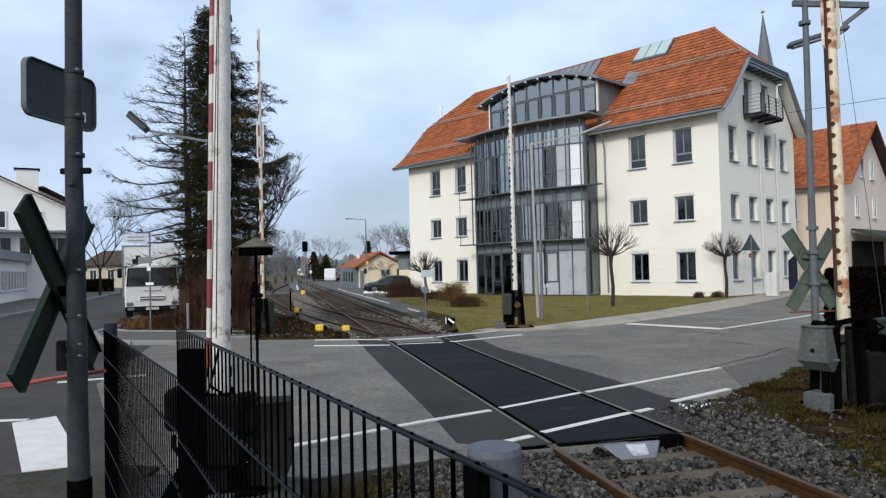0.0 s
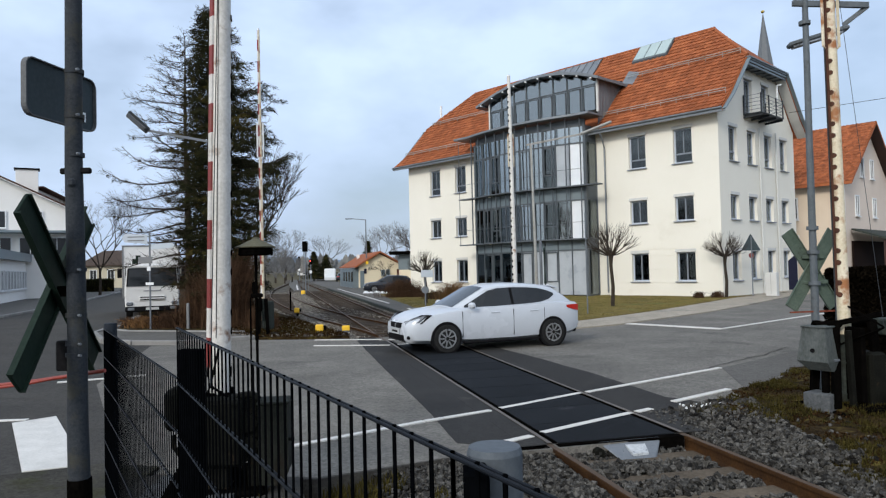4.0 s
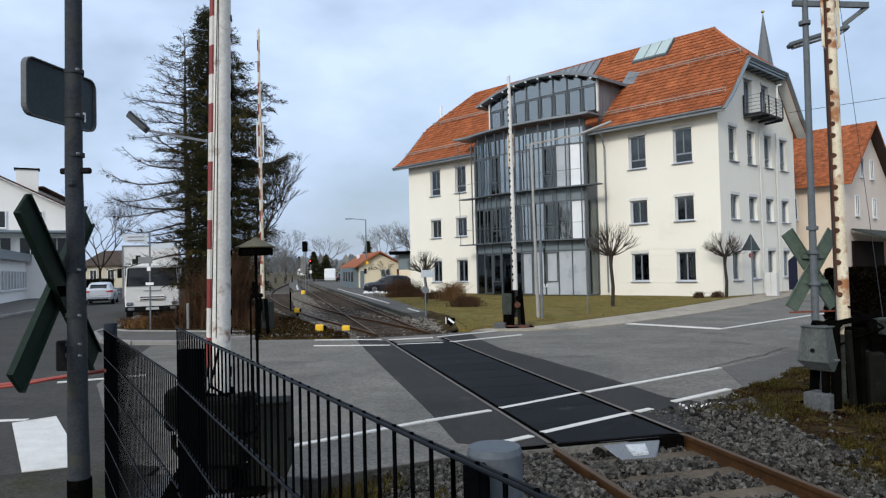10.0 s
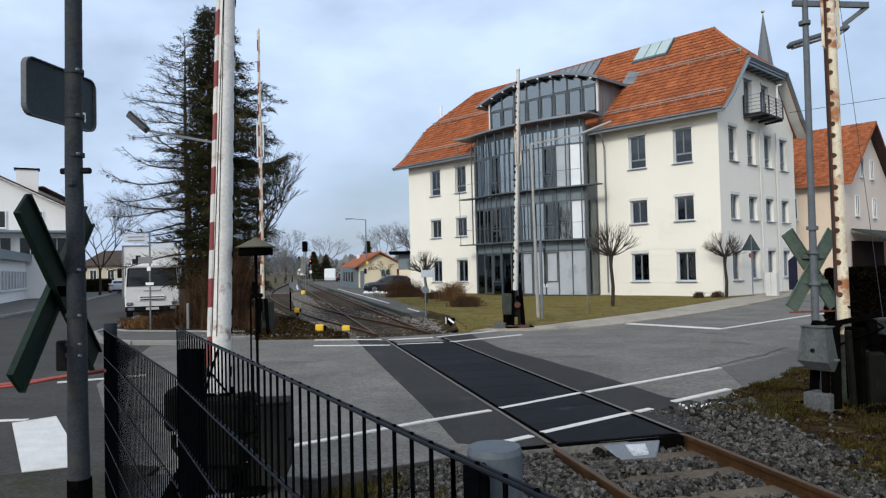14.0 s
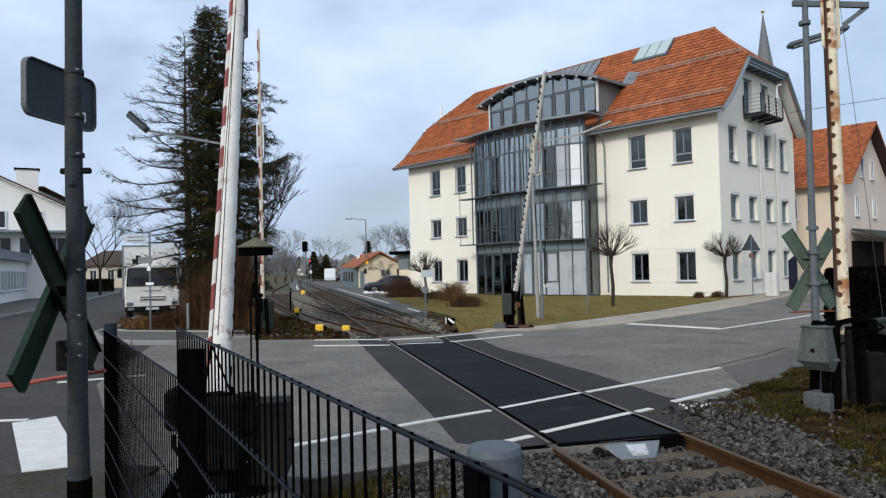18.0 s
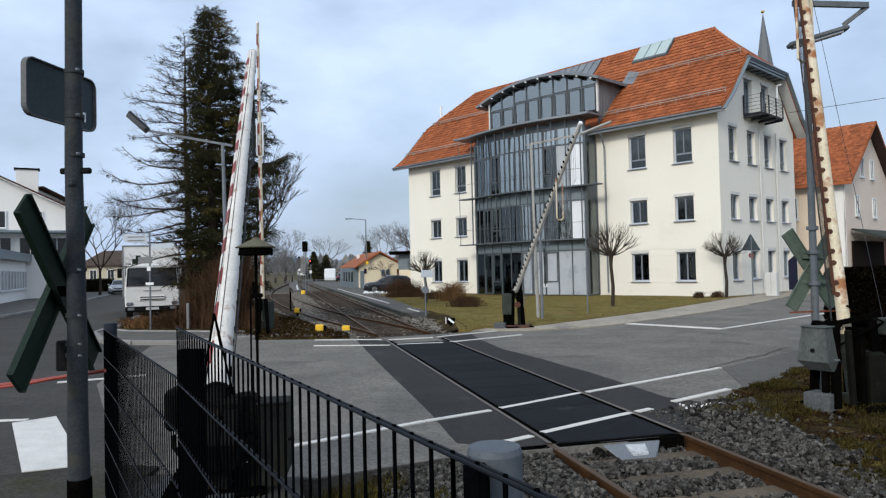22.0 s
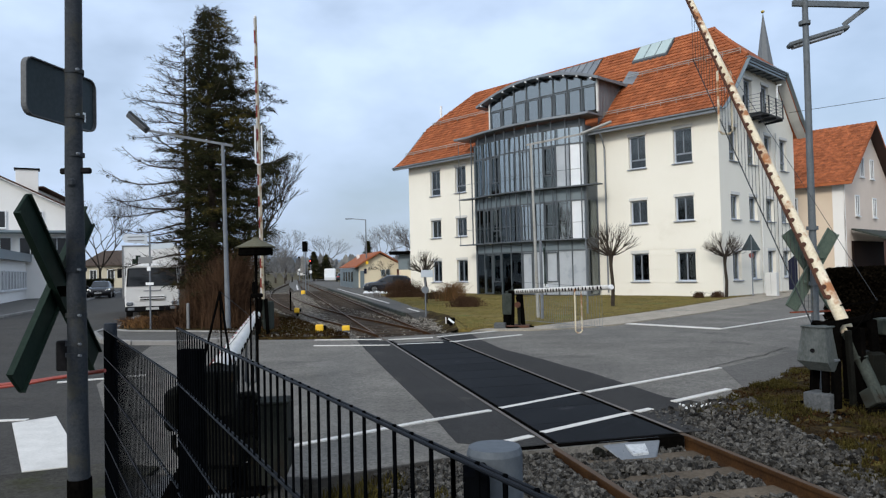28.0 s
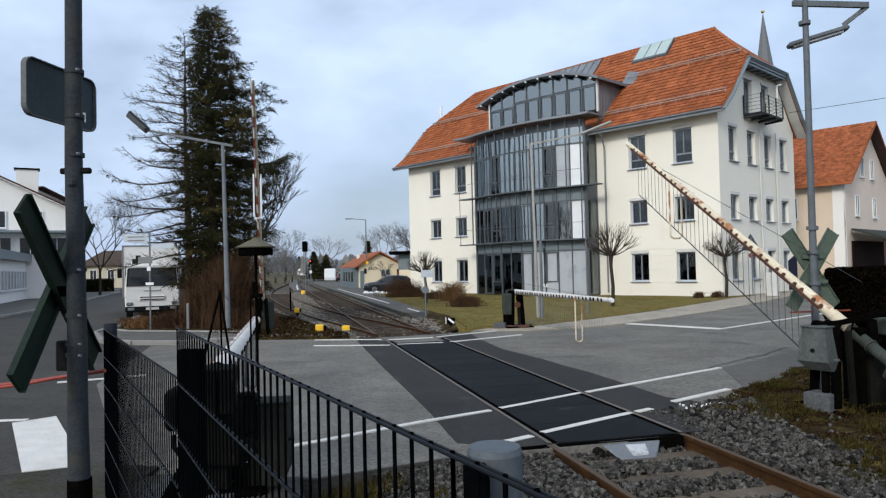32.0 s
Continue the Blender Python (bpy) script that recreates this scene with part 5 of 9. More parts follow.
# ---- barriers ----
def barrier(m, ln, pivot, r_base, r_tip, paint, label, faded, stub=0.62, iron=None, block=0.34, start=0.05, axle=0.42, drop=0.0, stay=0.58):
    """A barrier at pose m, whose boom falls towards local +x. Returns the thing and its boom."""
    iron = iron or MACHINE
    top = thing("level_crossing_barrier", m, label, "crossing barrier", "crossing barriers")
    for x, sg in ((-0.14, -1), (-0.14, 1), (0.14, -1), (0.14, 1)):
        part("stand", Shape().beam((x, sg * 0.6 * axle, pivot + 0.04 - drop), (x * 1.3, sg * (0.6 * axle + 0.05), 0.1), 0.10, 0.05, up=(1, 0, 0)), MACHINE_DARK, top, "grimy steel stand")
    part("foundation", Shape().box((0, 0, -0.02), (0.9, 0.8, 0.2), bevel=0.02), MACHINE_DARK, top)
    part("axle", Shape().rod((0, -axle, pivot), (0, axle, pivot), 0.045, n=10), MACHINE_DARK, top)
    boom = part("boom", Shape().rod((start, 0, 0), (ln, 0, 0), r_base, r_tip, 20), paint, top, faded, smooth=True)
    part("socket", Shape().rod((-stub, 0, 0), (start + 0.01, 0, 0), r_base * 0.85, r_base * 0.98, 16), iron, boom, "greenish tubular boom foot")
    for x in (start - 0.01, start - 0.33):
        part("collar", Shape().rod((x - 0.012, 0, 0), (x + 0.012, 0, 0), r_base * 1.12, n=16), iron, boom)
    for y in (-0.38 * block, 0.0, 0.38 * block):
        part("counterweight", Shape().box((-stub - 0.06, y, -0.04), (block, block * 0.33, block), bevel=0.012), iron, boom, "grimy iron counterweight plate")
    part("tip_cap", Shape().rod((ln, 0, 0), (ln + 0.05, 0, 0), r_tip * 1.12, r_tip * 0.9, 16), SIGN_WHITE, boom)
    truss = Shape()
    for x, y in ((0.24, 0.0), (-0.26, 0.13), (-0.26, -0.13)):
        truss.beam((x, y, 0.0), (0.0, 0.0, stay), 0.014, 0.016)
    part("stay_frame", truss, MACHINE_DARK, boom, "dark triangular stay frame")
    part("stay_wire", Shape().rod((0, 0, stay), (ln * 0.78, 0, r_tip), 0.004, n=4), GALV_DARK, boom)
    return top, boom


def discs(boom, ln, r0, r1, mat, step, way, size, gap, start=0.35):
    """Round reflectors in pairs along one side of a boom; way: (y, z) of that side."""
    w = Vector((0, way[0], way[1])).normalized()
    x = start
    while x < ln - gap:
        for dx in (0, gap):
            r = r0 + (r1 - r0) * (x + dx) / ln
            c = Vector((x + dx, 0, 0))
            part("reflector", Shape().rod(c + w * (r * 0.7), c + w * (r + 0.006), size * (0.6 + 0.4 * r / r0), n=12), mat, boom, "rust-brown round reflector")
        x += step


def striped_bar(boom, ln, r0, r1, step, way, w=0.06, start=0.12, k=0):
    """A flat bar along a boom, painted red and white by turns."""
    d = Vector((0, way[0], way[1])).normalized()
    x = start
    while x < ln - 0.05:
        x1 = min(x + step, ln)
        a, b = (Vector((q, 0, 0)) + d * ((r0 + (r1 - r0) * q / ln) * 0.97) for q in (x, x1))
        part("red_band" if k % 2 else "white_band", Shape().beam(a, b, 0.022, w, up=Vector((0, -d.z, d.y))), BOOM_RED if k % 2 else BOOM_WHITE, boom)
        x, k = x1, k + 1


def hanging_leg(top, d, drop, w, mat):
    """A U-shaped support leg that hangs plumb from the boom."""
    s = Shape().tube([(0, -w / 2, 0), (0, -w / 2, -drop + 0.04), (0, -w / 2 + 0.05, -drop), (0, w / 2 - 0.05, -drop), (0, w / 2, -drop + 0.04), (0, w / 2, 0)], 0.018, 6)
    return part("support_leg", s, mat, top, "white tubular hanging support leg"), d


def curtain(top, ln, drop, mat, y, step=0.14, r=0.005):
    """Thin rods that hang plumb from the boom, and the bar that joins their feet, which stays parallel to the boom."""
    hung = []
    n = int((ln - 1.2) / step)
    for i in range(n + 1):
        d = 0.75 + i * step
        hung.append((part("curtain_rod", Shape().rod((0, y, 0), (0, y, -drop), r, n=4), mat, top), d))
    foot = part("curtain_bar", Shape().rod((0.7, y, 0), (0.7 + n * step + 0.05, y, 0), 2 * r, n=6), mat, top)
    return hung, foot


def facing(x, y, tx, ty):
    """A pose at (x, y) whose x axis points towards (tx, ty)."""
    return pose(x, y, 0, 0, 0, math.degrees(math.atan2(ty - y, tx - x)))


PA, PB, PC, PD = (-1.965, 6.0), (2.13, 20.8), (-5.10, 19.6), (4.75, 8.3)
WA = math.radians(-12.4)
bar_a, boom_a = barrier(pose(*PA, 0, 1.15, 0, 90 - math.degrees(WA)), 6.6, 0.98, 0.097, 0.064, BOOM_WHITE, "red and white crossing barrier beside the black fence", "flaking white boom with red bands", iron=GRIME, start=-0.20, axle=0.10, drop=0.20, stay=0.69)
bar_b, boom_b = barrier(facing(*PB, *PD), 6.5, 1.08, 0.075, 0.05, BOOM_WHITE, "white crossing barrier at the lawn's corner", "white boom with dark reflectors", block=0.15, axle=0.20, stay=0.3)
WC = math.radians(180 - 13.4)
bar_c, boom_c = barrier(facing(*PC, PC[0] + math.sin(WC), PC[1] + math.cos(WC)), 7.6, 1.05, 0.052, 0.032, BOOM_CREAM, "tall red and white crossing barrier before the trees", "weathered boom with red bands", block=0.2, axle=0.13)
bar_d, boom_d = barrier(facing(*PD, *PB), 6.15, 1.05, 0.073, 0.044, BOOM_CREAM, "rust-stained cream crossing barrier on the mossy verge", "rust-stained cream boom with brown reflectors", stub=0.84, block=0.2, start=-0.12)
striped_bar(boom_a, 6.6, 0.097, 0.064, 0.25, (0.88, 0.48), 0.065, 0.05, 1)
discs(boom_a, 6.6, 0.097, 0.064, MACHINE_DARK, 0.51, (-0.95, -0.12), 0.034, 0.16)
part("groove", Shape().rod((0.3, 0.02, 0.096), (6.55, 0.008, 0.065), 0.003, n=5), MACHINE_DARK, boom_a, "thin black cable along the boom")
discs(boom_b, 6.5, 0.075, 0.05, MACHINE_DARK, 0.40, (-0.97, -0.12), 0.042, 0.17)
striped_bar(boom_c, 7.6, 0.052, 0.032, 0.30, (-0.7, -0.7), 0.04)
discs(boom_d, 6.15, 0.073, 0.044, RUST_SPOT, 0.38, (0.9, 0.35), 0.033, 0.14)
part("back_rail", Shape().beam((0.35, 0.088, 0.0), (5.9, 0.062, 0.0), 0.022, 0.03), RUST_SPOT, boom_d, "rusty brown rail along the boom")
leg_a = hanging_leg(bar_a, 5.0, 0.95, 0.16, GALV_DARK)
leg_b = hanging_leg(bar_b, 4.75, 1.02, 0.16, BOOM_CREAM)
leg_c = hanging_leg(bar_c, 5.0, 1.0, 0.16, SIGN_WHITE)
leg_d = hanging_leg(bar_d, 4.25, 0.95, 0.22, BOOM_CREAM)
rods_a, foot_a = curtain(bar_a, 6.4, 0.72, GALV_DARK, -0.06, 0.28, 0.003)
rods_d, foot_d = curtain(bar_d, 6.1, 0.72, GALV_DARK, 0.10, 0.14, 0.0042)
rods_b, foot_b = curtain(bar_b, 6.4, 0.84, GALV, 0.05, 0.14, 0.0035)

# ---- the near left pole with the back of a St Andrew's cross ----
pole = thing("sign_pole", pose(-2.135, 4.05, 0), "dull steel sign pole behind the black fence", "sign pole")
path = [(0.012, 0, 0.0), (0.008, 0, 0.45), (-0.002, 0, 1.0), (0.0, 0, 1.45), (-0.005, 0, 2.0), (-0.012, 0, 2.5), (-0.008, 0, 3.0), (-0.005, 0, 3.6), (0, 0, 4.3)]
part("tube", Shape().tube(path, [0.063, 0.061, 0.057, 0.053, 0.050, 0.048, 0.047, 0.046, 0.046], 16), GALV_DARK, pole, smooth=True)
part("sleeve", Shape().tube([(0.012, 0, 0.0), (0.006, 0, 0.66)], 0.066, 16), MACHINE_DARK, pole)
for z in (3.024, 2.76, 2.534, 1.863, 1.601, 1.437, 1.372):
    part("clamp", Shape().tube([(-0.005, 0, z - 0.012), (-0.005, 0, z + 0.012)], 0.053 if z > 1.9 else 0.058, 16), GALV_DARK, pole)
    part("bolt", Shape().rod((0.035, -0.052, z), (0.052, -0.060, z), 0.008, n=6), GALV, pole)
cross_m = Matrix.Translation((-0.145, 0.06, 1.76)) @ Matrix.Rotation(radians(94), 4, "Z")
for sg in (1, -1):
    arm = Shape().box((0, 0, -0.02), (0.165, 0.02, 1.30), bevel=0.004).box((0.078, -0.014, -0.02), (0.010, 0.03, 1.30)).box((-0.078, -0.014, -0.02), (0.010, 0.03, 1.30))
    arm.moved(cross_m @ Matrix.Translation((0, -0.013 * sg, 0)) @ Matrix.Rotation(radians(-43 * sg), 4, "Y"))
    part("cross_arm", arm, GREEN_BACK, pole, "dark green back of a crossing sign board")
part("cross_bracket", Shape().box((-0.07, 0.03, 1.74), (0.12, 0.05, 0.06)), MACHINE_DARK, pole)
part("lamp_box", Shape().box((-0.075, 0.05, 1.365), (0.11, 0.10, 0.175), bevel=0.008), BLACK_PLASTIC, pole)
part("cross_bar", Shape().box((0, 0, 2.441), (0.18, 0.03, 0.035), bevel=0.008), BLACK_PLASTIC, pole)
part("bracket_stub", Shape().box((0.0, -0.05, 2.368), (0.045, 0.03, 0.05), bevel=0.012), GALV_DARK, pole)


def round_rect(w, h, r, y):
    """The outline of a rounded rectangle in x and z."""
    pts = []
    for cx, cz, a0 in ((w / 2 - r, h / 2 - r, 0), (-w / 2 + r, h / 2 - r, 90), (-w / 2 + r, -h / 2 + r, 180), (w / 2 - r, -h / 2 + r, 270)):
        pts += [(cx + r * math.cos(radians(a0 + 18 * k)), y, cz + r * math.sin(radians(a0 + 18 * k))) for k in range(6)]
    return pts


sign = part("sign", Shape().extrude(round_rect(0.585, 0.32, 0.05, -0.004), (0, 0.008, 0)), SIGN_GREY, pole, "grey back of a road sign")
sign.matrix_local = Matrix.Translation((-0.160, 0.135, 2.917)) @ Matrix.Rotation(radians(80.7), 4, "Z")
rim = Shape()
for y, w, h, r in ((-0.022, 0.590, 0.325, 0.052), (-0.022, 0.607, 0.338, 0.060), (0.012, 0.607, 0.338, 0.060), (0.012, 0.590, 0.325, 0.052)):
    rim.v += round_rect(w, h, r, y)
rim.f = [(24 * j + i, 24 * j + (i + 1) % 24, 24 * ((j + 1) % 4) + (i + 1) % 24, 24 * ((j + 1) % 4) + i) for j in range(4) for i in range(24)]
part("rim", rim, SIGN_RIM, sign, "pale folded sign edge")
part("sticker", Shape().box((0.20, -0.008, -0.085), (0.03, 0.003, 0.06)), SIGN_WHITE, sign)
for z in (3.024, 2.76):
    part("sign_clamp", Shape().box((-0.03, 0.06, z), (0.05, 0.10, 0.03)), MACHINE_DARK, pole)
solid("red_tube", Shape().tube([(-3.4, 4.5, 1.105), (-2.95, 4.42, 1.140), (-2.6, 4.35, 1.175), (-2.05, 4.2, 1.255)], 0.012, 8).tube([(-3.4, 4.46, 1.085), (-2.95, 4.40, 1.125), (-2.62, 4.34, 1.163), (-2.4, 4.29, 1.205)], 0.009, 8), RED_PIPE, "thin red plastic tube fixed to the sign pole", "tube")

# ---- fence of welded rods close to the camera ----
fence_ob = thing("fence", None, "anthracite welded rod fence with round galvanised post", "fence")


def rod_panel(a, b, top, rows, overshoot=0.004, skip=0.05):
    ln = math.dist(a, b)
    n = round(ln / skip)
    t = (Vector((*b, 0)) - Vector((*a, 0))).normalized()
    nv = Vector((-t.y, t.x, 0))
    for i in range(n + 1):
        p = lerp(a, b, i / n)
        part("rod", Shape().rod((*p, 0.08), (*p, top + overshoot), 0.0026, n=6), FENCE_PAINT, fence_ob)
    for z in rows:
        s = Shape()
        for k in (-1, 1):
            o = nv * 0.0036 * k
            s.rod((a[0] + o.x, a[1] + o.y, z), (b[0] + o.x, b[1] + o.y, z), 0.0025, n=8)
        part("double_wire", s, FENCE_WIRE, fence_ob)


FA, FB, FC, FD = (-2.48, 5.07), (-0.985, 2.565), (0.005, 0.735), (0.36, 0.08)
rod_panel(FA, FB, 1.44, [1.44 - 0.2 * k for k in range(7)])
rod_panel(FB, FC, 1.625, [1.625 - 0.2 * k for k in range(8)])
rod_panel(FC, FD, 1.625, [1.625 - 0.2 * k for k in range(8)])
part("post", Shape().rod((-2.455, 5.12, 0.0), (-2.455, 5.12, 1.478), 0.045, n=20), POST_DARK, fence_ob, "dark round fence post")
part("post", Shape().box((-0.955, 2.62, 0.77), (0.085, 0.045, 1.54), -14), FENCE_PAINT, fence_ob)
part("post", Shape().rod((0.062, 0.93, 0.0), (0.062, 0.93, 1.575), 0.037, n=28).rod((0.062, 0.93, 1.575), (0.062, 0.93, 1.583), 0.037, 0.034, n=28), POST_GALV, fence_ob, "round galvanised fence post", smooth=True)
part("bracket", Shape().box((0.034, 0.862, 1.43), (0.031, 0.05, 0.29), bevel=0.004), FENCE_PAINT, fence_ob)
part("bolt", Shape().rod((0.034, 0.838, 1.523), (0.034, 0.831, 1.523), 0.006, n=10), GALV, fence_ob)

# ---- mast with crossing sign, lamp and relay box on the right ----
mast = thing("crossing_mast", pose(4.955, 9.33, 0), "galvanised mast with a crossing sign's back and a lamp", "mast")
part("tube", Shape().tube([(0, 0, 0.0), (0.012, 0, 3.1), (0.028, 0, 5.7)], [0.052, 0.045, 0.037], 14), GALV_MAST, mast, smooth=True)
cm = Matrix.Translation((0.02, 0.09, 1.69)) @ Matrix.Rotation(radians(8), 4, "Z")
for sg in (1, -1):
    arm = Shape().box((0, 0, 0), (0.18, 0.02, 1.22), bevel=0.004).box((0.086, -0.012, 0), (0.012, 0.03, 1.22)).box((-0.086, -0.012, 0), (0.012, 0.03, 1.22))
    arm.moved(cm @ Matrix.Translation((0, -0.013 * sg, 0)) @ Matrix.Rotation(radians(33 * sg), 4, "Y"))
    part("cross_arm", arm, GREEN_PALE, mast, "faded green back of a crossing sign board")
part("cross_bracket", Shape().box((0.03, 0.055, 1.86), (0.30, 0.03, 0.05), bevel=0.005).box((0.03, 0.055, 1.52), (0.38, 0.03, 0.05), bevel=0.005), GREEN_PALE, mast, "faded green bracket")
for z in (2.22, 1.90, 1.48, 5.0):
    part("clamp", Shape().rod((0.01, 0, z), (0.01, 0, z + 0.05), 0.074, n=14), GALV_MAST, mast)
part("lamp_arm", Shape().beam((-0.14, 0, 5.30), (0.88, 0.0, 5.25), 0.05, 0.075), GALV_MAST, mast, "galvanised bracket arm")
part("lamp_stem", Shape().beam((0.88, 0, 5.24), (0.61, 0.13, 5.03), 0.04, 0.055), GALV_MAST, mast)
part("lamp_head", Shape().beam((0.67, 0.13, 4.99), (-0.09, 0.27, 4.80), 0.17, 0.065, bevel=0.02), GALV_MAST, mast, "flat grey lamp head")
part("lamp_glass", Shape().beam((0.59, 0.13, 4.925), (-0.03, 0.26, 4.77), 0.13, 0.02), LAMP_CLEAR, mast)
relay = thing("relay_cabinet", pose(4.33, 7.98, 0, 0, 0, -58), "grimy grey-green relay cabinet on a concrete block", "relay cabinet")
# local origin at the nearest corner: the front runs towards -x, the side towards +y
relay_box = Shape()
relay_box.v = [(x, y, z) for z, x0, x1, y0, y1 in ((1.03, -0.27, 0.0, 0.02, 0.24), (0.64, -0.335, 0.035, 0.0, 0.27), (0.53, -0.25, 0.02, 0.10, 0.28)) for x, y in ((x0, y0), (x1, y0), (x1, y1), (x0, y1))]
relay_box.f = [(0, 1, 2, 3), (11, 10, 9, 8)] + [(4 * k + i, 4 * k + 4 + i, 4 * k + 4 + (i + 1) % 4, 4 * k + (i + 1) % 4) for k in range(2) for i in range(4)]
part("body", relay_box, RELAY_GREY, relay)
part("lid", Shape().box((-0.135, 0.13, 1.04), (0.30, 0.25, 0.022), bevel=0.006), RELAY_GREY, relay)
part("keyhole", Shape().rod((-0.14, 0.005, 0.77), (-0.14, -0.012, 0.77), 0.024, n=10), BLACK_PLASTIC, relay)
part("handle", Shape().beam((0.045, 0.12, 0.66), (0.055, 0.20, 0.66), 0.02, 0.022), GALV, relay)
part("leg", Shape().rod((-0.10, 0.18, 0.24), (-0.10, 0.18, 0.56), 0.045, n=10), MACHINE_DARK, relay)
part("foundation", Shape().box((-0.14, 0.17, 0.08), (0.31, 0.28, 0.38), bevel=0.012), CONCRETE, relay, "grey concrete foundation block")


# ---- other houses ----
def simple_house(name, m, w, d, eave, ridge, wall, tile, label, over=0.5, ridge_along="x", under=None):
    """A plain gabled house: walls, roof slabs; local x along the front, y inwards."""
    h = thing(name, m, label, "house")
    s = Shape().box((w / 2, d / 2, eave / 2), (w, d, eave))
    if ridge_along == "x":
        s.extrude([(0, 0, eave), (0, d, eave), (0, d / 2, ridge - 0.15)], (w, 0, 0))
    else:
        s.extrude([(0, 0, eave), (w, 0, eave), (w / 2, 0, ridge - 0.15)], (0, d, 0))
    part("wall", s, wall, h)
    r = Shape()
    if ridge_along == "x":
        k = (ridge - eave) / (d / 2)
        for y0, y1 in ((-over, d / 2), (d + over, d / 2)):
            r.extrude([(-over, y0, eave - over * k), (w + over, y0, eave - over * k), (w + over, y1, ridge), (-over, y1, ridge)], (0, 0, 0.16))
    else:
        k = (ridge - eave) / (w / 2)
        for x0, x1 in ((-over, w / 2), (w + over, w / 2)):
            r.extrude([(x0, -over, eave - over * k), (x0, d + over, eave - over * k), (x1, d + over, ridge), (x1, -over, ridge)], (0, 0, 0.16))
    roof = part("roof", r, tile, h)
    if under:
        part("soffit", r.moved(Matrix.Translation((0, 0, -0.03)) @ Matrix.Diagonal((0.998, 0.998, 1, 1))), under, roof, "painted roof overhang")
    return h, roof


def flat_window(parent, m, w, h, frame_mat=SIGN_WHITE, glass=CAR_GLASS, bars=1):
    """A far window: frame, pane, bars and sill, standing just proud of the wall (y outwards negative)."""
    f = part("window", ring_frame(w, h, 0.08, 0.08).moved(Matrix.Translation((0, -0.02, 0))), frame_mat, parent)
    f.matrix_local = m
    part("pane", Shape().box((w / 2, 0.0, h / 2), (w - 0.16, 0.03, h - 0.16)), glass, f)
    for k in range(bars):
        x = w * (k + 1) / (bars + 1)
        part("bar", Shape().box((x, -0.03, h / 2), (0.05, 0.04, h - 0.16)), frame_mat, f)
    part("sill", Shape().box((w / 2, -0.06, -0.04), (w + 0.1, 0.14, 0.05)), frame_mat, f)
    return f


# peach house behind the hedge on the right
peach, peach_roof = simple_house("house", pose(26.06 - 9 * 0.69, 45 + 9 * 0.724, 0, 0, 0, -46.34), 9.0, 10.6, 7.15, 11.2, PEACH_WALL, TILE, "peach rendered house with red tiled gable roof", 0.7, under=WOOD_DARK)
part("wall", Shape().box((9.02, 5.3, 3.5), (0.08, 10.7, 7.0)).extrude([(8.98, 0, 7.0), (8.98, 10.6, 7.0), (8.98, 5.3, 11.0)], (0.08, 0, 0)), PALE_PEACH, peach, "pale rendered gable wall")
part("corner_strip", Shape().box((8.7, -0.02, 3.5), (0.75, 0.06, 7.0)), WHITE_WALL, peach, "white painted corner strip")
for x, z in ((5.1, 4.55), (5.1, 2.0), (1.8, 4.55)):
    flat_window(peach, pose(x, -0.04, z), 1.1, 1.5)
for y, z in ((2.0, 4.7), (5.9, 4.7), (3.3, 7.4), (5.6, 7.4)):
    flat_window(peach, pose(9.07, y, z, 0, 0, 90), 0.85, 1.4)
cp = thing("carport", pose(26.06, 45, 0, 0, 0, -46.34), "dark red timber carport under a grey awning roof", "carport")
part("awning", Shape().extrude([(0.2, 0.6, 3.7), (0.2, 11, 3.7), (2.2, 11, 3.0), (2.2, 0.6, 3.0)], (0, 0, 0.12)), MACHINE, cp)
# the back wall's near-black colour is the shade under the awning
part("back_wall", Shape().box((0.16, 5.6, 1.5), (0.1, 9.5, 3.0)), CARPORT_SHADE, cp, "boarding coloured nearly black for the carport's shade")
for y in (0.9, 3.4, 6.0, 8.5):
    part("post", Shape().box((2.0, y, 1.5), (0.12, 0.12, 3.0)), WOOD_DARK, cp)
part("rail", Shape().box((2.0, 5.0, 1.1), (0.06, 8.2, 0.1)).box((2.0, 5.0, 2.1), (0.06, 8.2, 0.08)), WOOD_DARK, cp)

# white buildings along the street on the left
low = thing("street_building", pose(-31.3, 49.1, 0, 0, 0, 113), "long low white building with a band of windows", "building")
part("wall", Shape().box((2.0, 5.0, 1.75), (52.0, 10.0, 3.5)), WHITE_WALL, low)
part("fascia", Shape().box((2.0, 4.9, 3.55), (52.6, 10.7, 0.65)), PANEL_GREY, low, "grey sheet metal roof fascia")
for i in range(30):
    x = -13.0 + 1.28 * i
    # panes painted in the same indoor shade
    flat_window(low, pose(x, -0.05, 0.95), 0.95, 1.5, SIGN_WHITE, ROOM_SHADE, 1)
wh, wh_roof = simple_house("house", pose(-48.6, 52.0, 0, 0, 0, 30), 18.0, 14.0, 7.95, 12.35, WHITE_WALL, TILE_BROWN, "white rendered house with a shallow brown roof", 0.7, "y", WHITE_WALL)
for x in (11.9, 14.6):
    flat_window(wh, pose(x, -0.05, 6.1), 1.6, 1.5)
for x in (10.0, 12.2, 14.4, 16.4):
    flat_window(wh, pose(x, -0.05, 3.75), 1.7, 1.6)
part("canopy", Shape().box((9.0, -0.9, 5.75), (18.4, 1.9, 0.18)), PANEL_GREY, wh)
part("chimney", Shape().box((15.0, 3.0, 10.3), (1.75, 1.0, 2.4), bevel=0.02), WHITE_WALL, wh, "broad white chimney")
